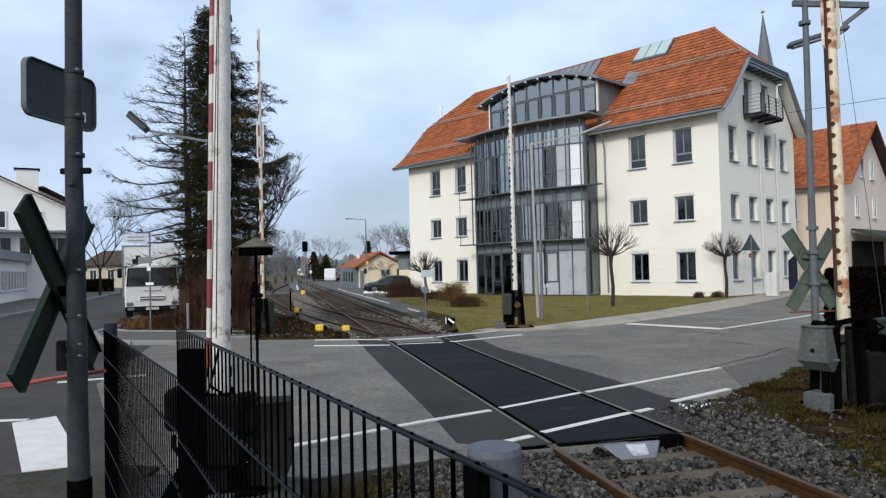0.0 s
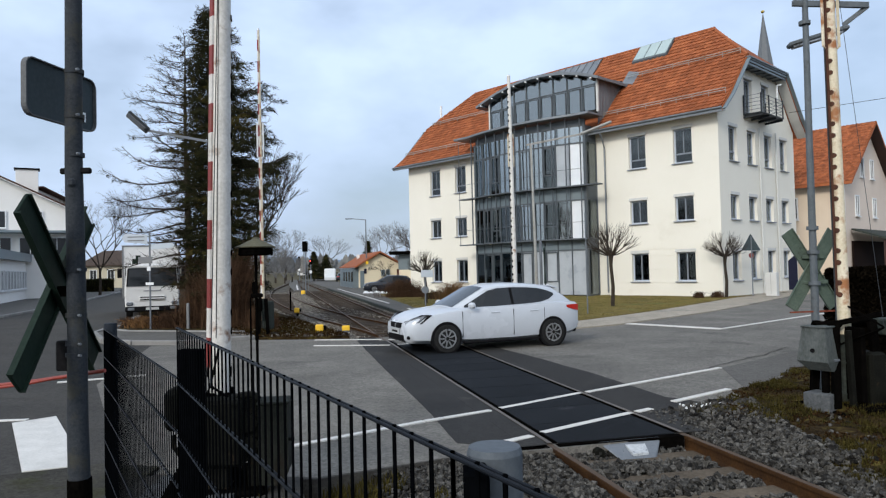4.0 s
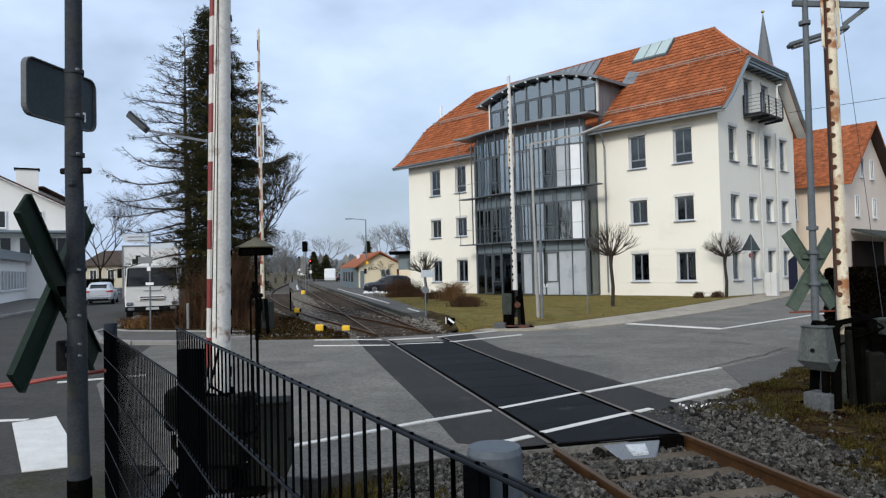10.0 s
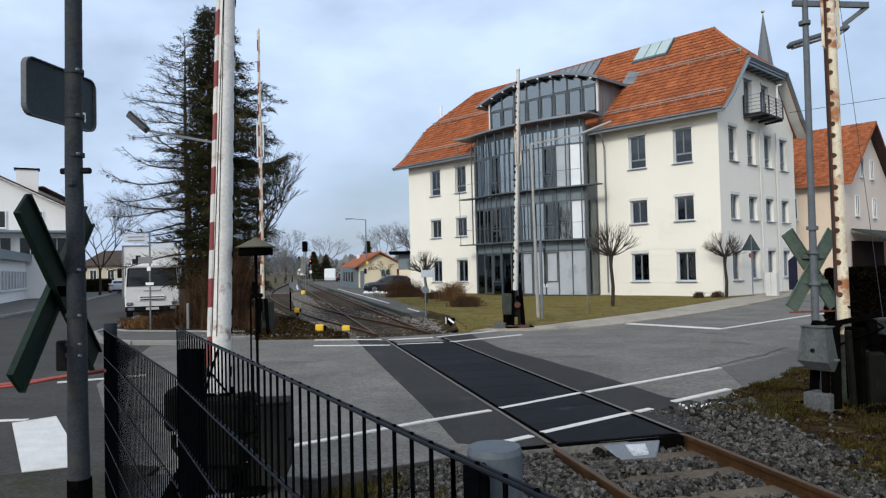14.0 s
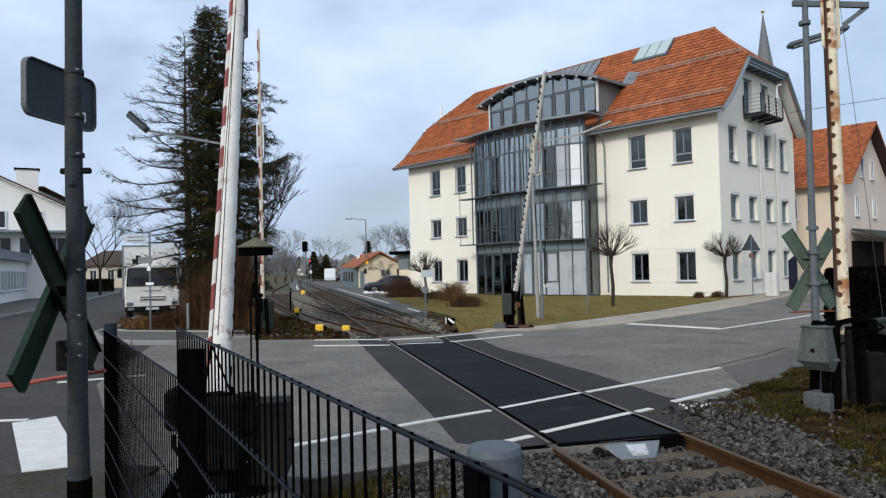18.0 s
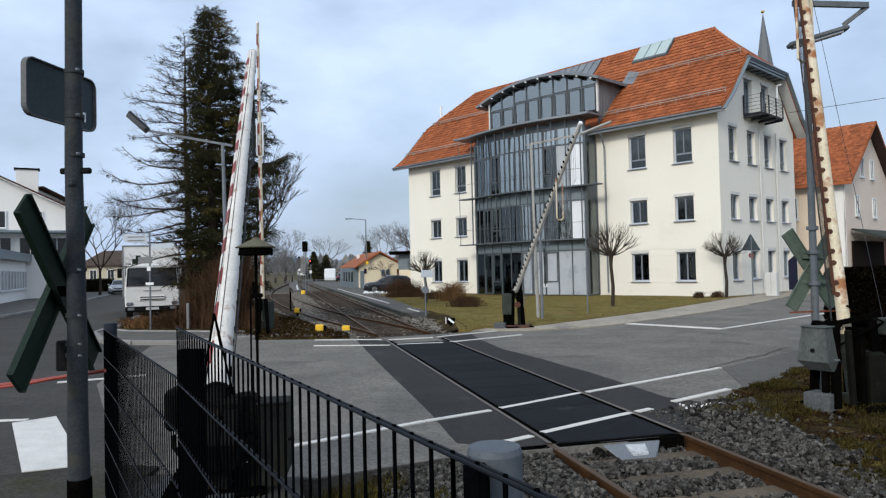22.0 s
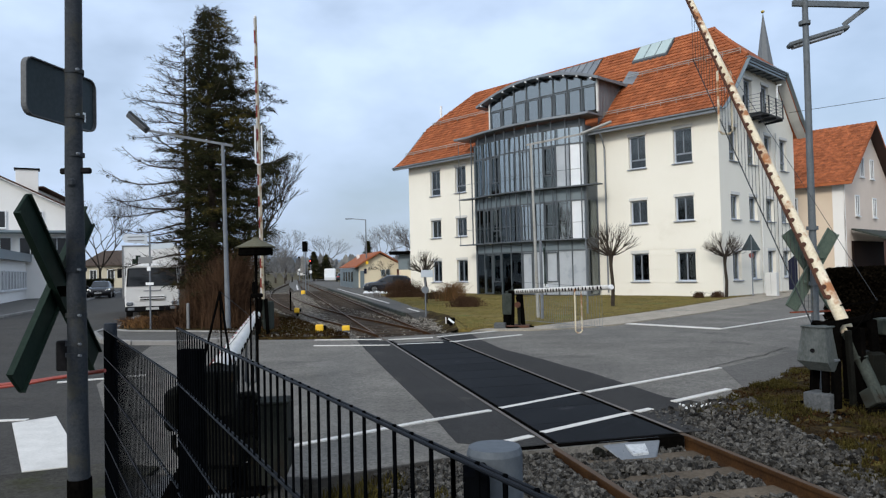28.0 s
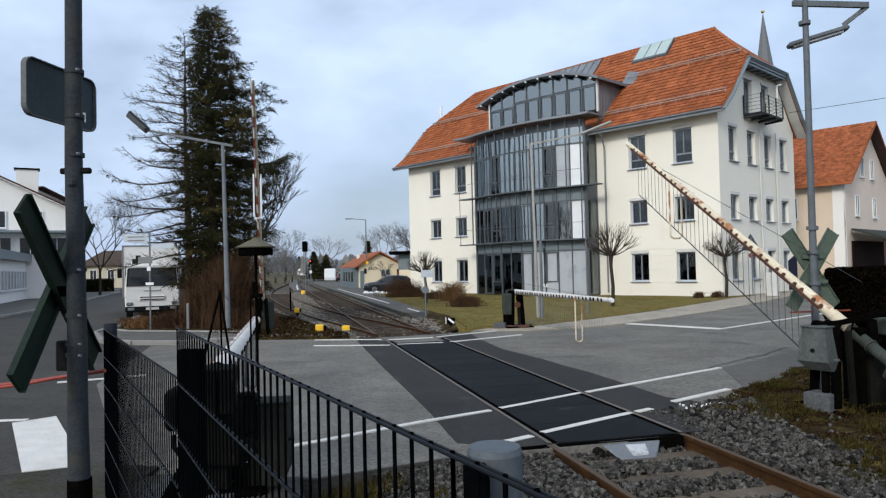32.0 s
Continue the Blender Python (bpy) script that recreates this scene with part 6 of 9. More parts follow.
part("chimney_cap", Shape().box((15.0, 3.0, 11.57), (2.0, 1.25, 0.14), bevel=0.02), SIGN_BLACK, wh, "dark chimney cap")
wb, wb_roof = simple_house("house", pose(-53.6, 72.5, 0, 0, 0, -6), 8.4, 10.0, 10.7, 11.8, WHITE_WALL, TILE_BROWN, "white house with glazed balconies and brown roof", 0.8)
for x, z in ((4.6, 7.0), (6.7, 7.0), (4.6, 3.6), (6.7, 3.6)):
    flat_window(wb, pose(x, -0.05, z), 1.7, 2.4, PANEL_GREY, CAR_GLASS, 1)
fh, _ = simple_house("house", pose(-56.0, 108.0, 0, 0, 0, -20), 11.0, 9.0, 3.7, 5.8, CREAM_DIM, TILE_GREY, "low house with brown roof at the street's end", 0.6)
for x in (1.5, 5.0, 9.0):
    flat_window(fh, pose(x, -0.05, 1.4), 1.4, 1.5)

# the little station by the platform
st, st_roof = simple_house("station_building", pose(-8.55, 70.5, 0, 0, 0, 15), 4.3, 13.0, 2.35, 3.6, YELLOW_WALL, TILE, "small cream station house with orange tiled roof", 0.45, "y")
for x in (2.25, 2.75):
    flat_window(st, pose(x, -0.05, 1.25), 0.4, 0.62, PANEL_GREY)
part("annex", Shape().box((-0.3, 6.0, 1.0), (0.6, 11.0, 2.0)), PANEL_GREY, st, "blue-grey shelter side")
shed = thing("shed", pose(-1.35, 71.8, 0, 0, 0, -10), "flat-roofed yellow and grey shed beside the station", "shed")
part("wall", Shape().box((0, 0, 0.9), (6, 4, 1.8)), YELLOW_WALL, shed)
part("upper_wall", Shape().box((0, 0.1, 2.6), (5.9, 3.8, 1.6)), PANEL_GREY, shed, "blue-grey sheet wall")
part("roof", Shape().box((-0.01, 0, 3.50), (7.32, 5.4, 0.34), bevel=0.03), SIGN_BLACK, shed, "dark overhanging flat roof")
part("corner_post", Shape().box((-2.95, -1.98, 0.95), (0.22, 0.16, 1.9)), TILE_BROWN, shed)
platform = [on_track(s, d) for s, d in ((18.6, 1.62), (150, 1.62), (150, 5.5), (60, 6.5), (42, 3.85), (32, 3.1), (18.6, 2.55))]
pf = solid("platform", Shape().prism([(p.x, p.y) for p in platform], -0.2, 0.055), ASPHALT_PALE, "grey asphalt station platform beside the track", "platform", kind="structure")
ramp = [on_track(18.6, 1.62, 0.053), on_track(18.6, 2.55, 0.053), on_track(16.6, 2.45, -0.13), on_track(16.6, 1.75, -0.13)]
part("ramp", Shape().extrude(ramp, (0, 0, -0.1)), ASPHALT_OLD, pf, "dark ramp at the platform's end")
for i in range(46):
    a, b = on_track(18.7 + 1.0 * i, 1.57), on_track(18.7 + 1.0 * i + 0.97, 1.57)
    # dark housing colour paints the shadow on the platform's face
    part("edge_stone", Shape().beam((a.x, a.y, -0.035), (b.x, b.y, -0.035), 0.12, 0.17, bevel=0.01), MACHINE, pf)
for s0, s1 in ((19.0, 21.6), (27.0, 38.0), (38.6, 60.0)):
    solid("platform_line", Shape().prism([(p.x, p.y) for p in (on_track(s0, 2.16), on_track(s1, 2.16), on_track(s1, 2.28), on_track(s0, 2.28))], 0.054, 0.062), PAINT_ROAD, "worn white line along the platform's edge", "platform line", "platform lines", "structure")

# church spire
spire = thing("church_spire", pose(56.9, 120.5, 0), "slender grey church spire with a gilded ball", "church spire")
part("spire", Shape().rod((0, 0, 30), (0, 0, 45.0), 2.3, 0.06, 8), SLATE, spire)
part("tower", Shape().box((0, 0, 15), (5, 5, 30)), WHITE_WALL, spire)
part("ball", Shape().lathe([(0.02, -0.3), (0.26, -0.15), (0.32, 0.0), (0.26, 0.15), (0.02, 0.3)], 10, (0, 0, 45.4)), GOLD, spire)

# hills far off, the haze before them put into their blue colour
hills = Shape()
xs = [-1800 + 60 * i for i in range(61)]
for x in xs:
    h = 42 + 26 * noise.noise(Vector((x * 0.0021, 0.3, 0))) + 9 * noise.noise(Vector((x * 0.009, 1.3, 0)))
    hills.v += [(x, 2300, -5), (x, 2300, h), (x, 2500, h * 0.9)]
hills.f = [q for i in range(60) for q in ((3 * i, 3 * i + 3, 3 * i + 4, 3 * i + 1), (3 * i + 1, 3 * i + 4, 3 * i + 5, 3 * i + 2))]
solid("backdrop", hills, HILL, "hills on the horizon, coloured blue for haze", "hills", kind="structure")

# ---- street lamp on the left, truck, trees: see below ----
lampl = thing("street_lamp", pose(-6.80, 21.9, 0), "grey steel street lamp beside the conifers", "street lamp", "street lamps")
part("pole", Shape().tube([(0, 0, 0), (-0.09, 0, 5.95)], [0.085, 0.05], 12), GALV, lampl)
part("arm", Shape().beam((0.22, 0, 5.86), (-2.55, -0.05, 6.42), 0.06, 0.07), GALV, lampl)
head = part("head", Shape().beam((-2.42, -0.05, 6.38), (-2.97, -0.25, 6.92), 0.27, 0.09, (0.35, 0.75, 0.55), 0.02), GALV_DARK, lampl, "flat lamp head with a dark frame")
part("lamp_glass", Shape().beam((-2.51, -0.125, 6.42), (-2.97, -0.295, 6.865), 0.19, 0.02, (0.35, 0.75, 0.55)), LAMP_CLEAR, head, "pale lamp glass")
lampr = thing("street_lamp", pose(3.24, 24.1, 0), "grey steel street lamp on the lawn", "street lamp", "street lamps")
part("pole", Shape().tube([(0, 0, 0), (-0.1, 0, 6.1)], [0.062, 0.038], 12), GALV_PALE, lampr)
part("arm", Shape().beam((-0.25, 0, 6.05), (1.75, 0.1, 6.42), 0.05, 0.06), GALV_PALE, lampr)
part("head", Shape().beam((1.65, 0.1, 6.40), (2.75, 0.15, 6.82), 0.24, 0.09, bevel=0.03), GALV_PALE, lampr, "flat lamp head")


# ---- trees, hedges, shrubs ----
def spruce(m, height, limbs, bare_low, reach, needled, label, seed, trunk_r=0.18):
    """A conifer: trunk, limbs that sag and turn up at their tips, feathered with twigs; sprays of needles on a part of them.
    reach(angle, z): how far a limb goes there; needled(angle, z): the share of its length that carries needles."""
    rnd = random.Random(seed)
    top = thing("conifer_tree", m, label, "tree", "conifers")
    part("trunk", Shape().tube([(0, 0, 0), (0.05, 0, height * 0.3), (-0.05, 0.03, height * 0.65), (0, 0, height)], [trunk_r, trunk_r * 0.8, trunk_r * 0.45, 0.015], 9), BARK, top)
    wood, needles = Shape(), Shape()

    def spray(c, way, n):
        for g in range(n):
            o = c + way * rnd.uniform(0, 0.26) + Vector((rnd.gauss(0, 1), rnd.gauss(0, 1), rnd.gauss(0, 1))) * 0.035
            a = Vector((rnd.uniform(-1, 1), rnd.uniform(-1, 1), rnd.uniform(-1.0, 0.5))).normalized()
            e = (way * 0.8 + a * 0.7).normalized() * rnd.uniform(0.07, 0.17)
            b = a.cross(e)
            b = b.normalized() * rnd.uniform(0.009, 0.02) if b.length > 1e-5 else Vector((0.012, 0, 0))
            k0 = len(needles.v)
            needles.v += [tuple(o - b), tuple(o + b), tuple(o + e)]
            needles.f.append((k0, k0 + 1, k0 + 2))

    for w in range(limbs):
        u = (w + rnd.random()) / limbs
        z = bare_low + (height - 0.15 - bare_low) * u ** 0.92
        ang = w * 2.39996 + rnd.gauss(0, 0.35)
        ln = reach(ang, z) * rnd.choice((0.55, 0.75, 0.9, 1.0, 1.08)) + 0.12
        share = needled(ang, z) * rnd.uniform(0.75, 1.25)
        d = Vector((math.cos(ang), math.sin(ang), 0))
        side = Vector((-d.y, d.x, 0))
        rise = rnd.uniform(-0.16, 0.22) + 0.55 * (z / height) ** 3
        curl = rnd.uniform(0.25, 0.75)
        bend = rnd.uniform(-0.22, 0.22)

        def at(t):
            return Vector((0, 0, z)) + d * ln * t + side * ln * bend * t * t + Vector((0, 0, ln * (rise * t - 0.52 * t * t + curl * t ** 3)))

        wood.tube([at(t) for t in (0, 0.2, 0.4, 0.6, 0.8, 1.0)], [0.008 + 0.012 * ln * (1 - t) for t in (0, 0.2, 0.4, 0.6, 0.8, 0.95)], 4)
        n = max(4, int(ln * 9))
        for j in range(n):
            t = 0.10 + 0.90 * (j + rnd.random()) / n
            q = at(t)
            sg = 1 if j % 2 else -1
            twig = (d * rnd.uniform(0.6, 1.0) + side * sg * rnd.uniform(0.25, 0.8) + Vector((0, 0, rnd.uniform(-0.35, 0.22)))).normalized()
            tl = rnd.uniform(0.3, 0.75) * (0.5 + 0.5 * (1 - t)) * min(1.3, 0.5 + ln * 0.3)
            if t > share:
                # a bare twig that forks once more
                mid = q + twig * tl * 0.5 + Vector((0, 0, 0.03))
                end = q + twig * tl + Vector((0, 0, rnd.uniform(0.05, 0.30)))
                wood.tube([q, mid, end], [0.0075, 0.0055, 0.003], 3)
                for g in range(4):
                    c = mid.lerp(end, rnd.uniform(-0.5, 0.9))
                    f = (twig + side * rnd.uniform(-0.9, 0.9) + Vector((0, 0, rnd.uniform(-0.1, 0.8)))).normalized()
                    wood.rod(c, c + f * rnd.uniform(0.12, 0.34), 0.004, 0.002, 3, False)
                if rnd.random() < 0.10:
                    spray(mid, twig, 14)
                continue
            wood.rod(q, q + twig * tl, 0.006, 0.003, 3, False)
            m2 = max(2, int(tl / 0.13))
            for g in range(m2):
                spray(q + twig * tl * g / m2 + Vector((0, 0, -0.03 * g)), twig, 9)
                if rnd.random() < 0.5:
                    spray(q + twig * tl * g / m2, (twig + side * sg * 0.9 + Vector((0, 0, -0.5))).normalized(), 7)
    tagged(part("branchwork", wood, TWIG, top, "thin drooping branches"), kind="stuff")
    tagged(part("crown", needles, NEEDLE, top, "dark green needle sprays"), kind="stuff")
    return top


def between(z, rows):
    for (z0, r0), (z1, r1) in zip(rows[:-1], rows[1:]):
        if z <= z1:
            return r0 + (r1 - r0) * max(0.0, z - z0) / (z1 - z0)
    return rows[-1][1]


DENSE_OUT = [(1.5, 1.7), (3.0, 2.0), (4.4, 2.1), (5.2, 2.4), (6.2, 2.55), (7.1, 2.2), (8.3, 1.9), (9.0, 1.2), (9.5, 0.85), (10.2, 0.70), (11.0, 0.32), (11.5, 0.08)]
DENSE_IN = [(1.5, 1.4), (4.0, 0.95), (7.0, 0.68), (9.0, 0.52), (10.4, 0.38), (11.5, 0.08)]
THIN_OUT = [(2.0, 2.3), (3.4, 2.7), (4.6, 3.1), (5.2, 2.95), (6.4, 2.6), (8.0, 2.0), (9.2, 1.2), (10.2, 0.6), (11.0, 0.15)]


def dense_reach(a, z):
    f = 0.5 + 0.5 * math.cos(a)
    return between(z, DENSE_OUT) * f + between(z, DENSE_IN) * (1 - f)


spruce(pose(-8.30, 25.0, 0.0), 11.5, 300, 1.3, dense_reach, lambda a, z: 1.2 if math.cos(a) > -0.4 or z > 4.2 else 0.7, "tall dense dark green spruce beside the street lamp", 3, 0.2)
spruce(pose(-9.62, 26.2, 0.0), 10.9, 105, 1.8, lambda a, z: between(z, THIN_OUT) * (0.62 + 0.38 * max(0.0, -math.cos(a))), lambda a, z: (0.10 if z > 4.0 else 0.06) + (0.22 if z > 9.6 else 0.0) + (0.30 if 5.8 < z < 6.6 else 0.0), "tall half-bare conifer with thin twigs", 8, 0.15)


def bare_tree(m, height, spread, trunk_h, seed, label, depth=6, r0=0.12, mat=TWIG, group="bare trees", up=0.35):
    """A leafless tree that forks again and again."""
    rnd = random.Random(seed)
    top = thing("bare_tree", m, label, "tree", group)
    trunk, twigs = Shape(), Shape()
    trunk.tube([(0, 0, 0), (0.03, 0.02, trunk_h * 0.5), (0, 0, trunk_h)], [r0, r0 * 0.85, r0 * 0.75], 8)

    def fork(p, way, ln, r, lv):
        q = p + way * ln
        mid = (p + q) / 2 + Vector((rnd.uniform(-1, 1), rnd.uniform(-1, 1), rnd.uniform(-0.5, 1))) * ln * 0.06
        twigs.tube([p, mid, q], [r, r * 0.85, r * 0.68], 4 if lv > 1 else 6)
        if lv >= depth:
            return
        for k in range(rnd.choice((2, 3, 3))):
            w = (way + Vector((rnd.uniform(-1, 1), rnd.uniform(-1, 1), rnd.uniform(-0.4, 1) * up * 2)) * spread).normalized()
            fork(q, w, ln * rnd.uniform(0.62, 0.85), r * 0.62, lv + 1)

    for k in range(4):
        a = k * math.pi / 2 + rnd.random()
        fork(Vector((0, 0, trunk_h * rnd.uniform(0.8, 1.0))), Vector((math.cos(a) * 0.55, math.sin(a) * 0.55, 0.8)).normalized(), (height - trunk_h) * 0.30, r0 * 0.5, 1)
    part("trunk", trunk, BARK, top)
    tagged(part("crown", twigs, mat, top, "leafless twigs"), kind="stuff")
    return top


bare_tree(pose(-8.85, 30.5, 0), 7.4, 0.42, 2.2, 11, "leafless tree with fine twigs behind the spruce", 6, 0.10)
bare_tree(pose(-8.95, 31.5, 0), 8.0, 0.44, 2.6, 12, "leafless tree with fine twigs behind the spruce", 6, 0.10)
bare_tree(pose(-32.6, 66.0, 0), 10.8, 0.7, 2.6, 14, "leafless street tree beside the white buildings", 7, 0.15)
bare_tree(pose(-5.6, 66.0, 0), 3.6, 0.8, 1.4, 15, "small leafless tree before the station", 4, 0.05)
# HAZE_TWIG trees below wear the haze as their twig colour
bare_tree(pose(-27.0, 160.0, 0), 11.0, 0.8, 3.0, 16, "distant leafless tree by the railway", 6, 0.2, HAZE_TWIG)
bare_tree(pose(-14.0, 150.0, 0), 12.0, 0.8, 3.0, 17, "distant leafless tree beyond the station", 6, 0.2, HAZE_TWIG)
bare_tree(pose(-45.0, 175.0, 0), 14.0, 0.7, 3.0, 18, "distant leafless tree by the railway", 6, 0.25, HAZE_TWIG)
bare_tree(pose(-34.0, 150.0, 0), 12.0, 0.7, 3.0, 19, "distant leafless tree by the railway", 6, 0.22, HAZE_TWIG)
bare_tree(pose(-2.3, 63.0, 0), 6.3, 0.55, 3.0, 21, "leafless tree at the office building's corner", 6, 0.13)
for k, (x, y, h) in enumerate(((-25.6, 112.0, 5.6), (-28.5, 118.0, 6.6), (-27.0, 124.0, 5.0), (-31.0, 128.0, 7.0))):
    bare_tree(pose(x, y, 0), h, 0.95, 1.0, 70 + k, "leafless bush in haze-grey colour beside the far track", 7, 0.15, HAZE_TWIG)
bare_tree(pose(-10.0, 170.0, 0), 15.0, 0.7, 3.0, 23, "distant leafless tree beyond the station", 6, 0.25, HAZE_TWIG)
def far_conifer(m, height, reach, seed, label):
    """A distant conifer: trunk and a ragged cone of drooping sprays."""
    rnd = random.Random(seed)
    top = thing("conifer_tree", m, label, "tree", "conifers")
    part("trunk", Shape().rod((0, 0, 0), (0, 0, height * 0.9), 0.16, 0.03, n=6), BARK, top)
    s = Shape()
    for k in range(2600):
        u = rnd.random() ** 1.5
        z = height * (0.12 + 0.88 * u)
        a, r = rnd.random() * 6.283, reach * (1 - u) * rnd.uniform(0.3, 1.05) * (1 + 0.25 * math.sin(u * 40))
        d = Vector((math.cos(a), math.sin(a), 0))
        p, q = d * r + Vector((0, 0, z)), d * (r + rnd.uniform(0.3, 0.6)) + Vector((0, 0, z - rnd.uniform(0.05, 0.35)))
        w = Vector((-d.y, d.x, rnd.uniform(-0.5, 0.5))) * rnd.uniform(0.06, 0.16)
        i = len(s.v)
        s.v += [tuple(p - w), tuple(p + w), tuple(q)]
        s.f.append((i, i + 1, i + 2))
    tagged(part("crown", s, NEEDLE, top, "dark green needle sprays"), kind="stuff")
    return top


far_conifer(pose(-24.2, 130.0, 0), 5.6, 2.0, 31, "distant dark conifer beyond the platform")
far_conifer(pose(-22.6, 134.0, 0), 5.0, 2.2, 32, "distant dark conifer beyond the platform")
far_conifer(pose(-13.2, 122.0, 0), 7.0, 1.8, 33, "distant dark conifer beyond the station")


def pollard(m, trunk_h, crown, seed, label):
    """A pollarded ball tree in winter: straight trunk, knobs, a fan of thin shoots."""
    rnd = random.Random(seed)
    top = thing("pollard_tree", m, label, "tree", "pollard trees")
    part("trunk", Shape().tube([(0, 0, 0), (0.04, 0, trunk_h * 0.4), (-0.02, 0.02, trunk_h * 0.8), (0, 0, trunk_h)], [0.085, 0.075, 0.07, 0.10], 9), BARK, top)
    s = Shape()
    for k in range(26):
        a, e = rnd.random() * 2 * math.pi, rnd.uniform(0.05, 1.35)
        d = Vector((math.cos(a) * math.cos(e), math.sin(a) * math.cos(e), math.sin(e)))
        p = Vector((0, 0, trunk_h - 0.05))
        q = p + d * crown * 0.45 + Vector((0, 0, 0.05))
        s.tube([p, (p + q) / 2 + Vector((0, 0, -0.04)), q], [0.035, 0.026, 0.02], 5)
        for j in range(5):
            w = (d + Vector((rnd.uniform(-0.6, 0.6), rnd.uniform(-0.6, 0.6), rnd.uniform(-0.1, 0.7)))).normalized()
            r = q + w * crown * rnd.uniform(0.25, 0.45)
            s.tube([q, (q + r) / 2 + Vector((rnd.uniform(-0.03, 0.03), 0, 0.02)), r], [0.013, 0.010, 0.006], 4)
            for i in range(2):
                w2 = (w + Vector((rnd.uniform(-0.5, 0.5), rnd.uniform(-0.5, 0.5), rnd.uniform(0, 0.8)))).normalized()
                s.rod(r, r + w2 * crown * rnd.uniform(0.15, 0.3), 0.006, 0.003, 3, False)
    tagged(part("crown", s, TWIG, top, "stubby limbs and winter shoots"), kind="stuff")
    return top


pollard(pose(7.15, 29.6, 0), 2.25, 1.35, 41, "pollarded bare tree on the lawn before the glazed bay")
pollard(pose(14.14, 34.9, 0), 2.15, 1.2, 42, "pollarded bare tree at the office building's corner")
pollard(pose(-0.95, 36.0, 0), 1.7, 1.05, 43, "small pollarded bare tree behind the white sign")


def shrub(m, w, d, h, n, mat, label, seed, lean=0.35):
    """A bush of many thin curved shoots."""
    rnd = random.Random(seed)
    s = Shape()
    for k in range(n):
        x, y = rnd.gauss(0, w * 0.24), rnd.gauss(0, d * 0.24)
        ln = h * rnd.uniform(0.5, 1.0) * max(0.35, 1 - (x / w) ** 2 * 1.6)
        dx, dy = rnd.gauss(0, lean) * ln, rnd.gauss(0, lean) * ln
        p0, p1, p2 = Vector((x, y, 0)), Vector((x + dx * 0.4, y + dy * 0.4, ln * 0.6)), Vector((x + dx, y + dy, ln))
        s.tube([p0, p1, p2], [0.010, 0.007, 0.003], 3)
        for j in range(3):
            q = p1.lerp(p2, rnd.random())
            s.rod(q, q + Vector((rnd.uniform(-0.25, 0.25), rnd.uniform(-0.25, 0.25), rnd.uniform(0.0, 0.25))) * h * 0.6, 0.005, 0.002, 3, False)
    return solid("shrub", s, mat, label, "shrub", "bare shrubs", m=m)


for k, (x, y, w, d, h, n, mat, lab) in enumerate([
        (-2.72, 45.0, 2.6, 1.5, 1.22, 720, HEDGE, "dense brown leafless shrub on the lawn"), (-1.75, 44.6, 1.5, 1.0, 0.72, 300, HEDGE, "brown leafless shrub on the lawn"),
        (0.45, 38.0, 1.5, 1.0, 1.12, 420, HEDGE_RED, "ochre dry ornamental grass clump on the lawn"), (1.0, 32.0, 1.5, 1.1, 0.56, 480, HEDGE, "low brown leafless shrub on the lawn"),
        (-0.6, 41.0, 1.3, 0.9, 0.6, 220, HEDGE, "low brown leafless shrub on the lawn"), (12.7, 34.75, 0.5, 0.4, 0.36, 200, HEDGE, "small round brown shrub at the wall"),
        (13.65, 34.75, 0.62, 0.45, 0.38, 240, HEDGE, "small round brown shrub at the wall")]):
    shrub(pose(x, y, 0.03), w, d, h, n, mat, lab, 60 + k)
for k, (x, y, w, d, h, mat) in enumerate([(-9.3, 23.5, 1.8, 1.1, 0.55, HEDGE), (-10.1, 23.8, 1.6, 1.0, 0.42, HEDGE_RED), (-10.9, 24.6, 1.4, 1.0, 0.36, HEDGE), (-8.8, 23.2, 1.4, 0.9, 0.6, HEDGE)]):
    shrub(pose(x, y, 0.05), w, d, h, 300, mat, "low tangle of brown dead grass and twigs at the kerb", 120 + k, 0.6)
for k, (x, y, w, d, h, n, mat) in enumerate([(-8.2, 23.6, 1.8, 1.2, 1.7, 420, HEDGE), (-7.3, 23.6, 1.8, 1.3, 2.4, 620, HEDGE), (-7.15, 22.9, 1.1, 1.2, 2.3, 560, HEDGE),
                                             (-7.0, 23.7, 1.1, 1.2, 2.7, 520, HEDGE), (-8.3, 25.4, 1.8, 1.2, 3.0, 520, HEDGE), (-5.75, 21.9, 1.0, 0.9, 0.8, 260, HEDGE)]):
    shrub(pose(x, y, 0.05), w, d, h, n, mat, "reddish-brown leafless thicket beneath the conifers", 80 + k, 0.15)


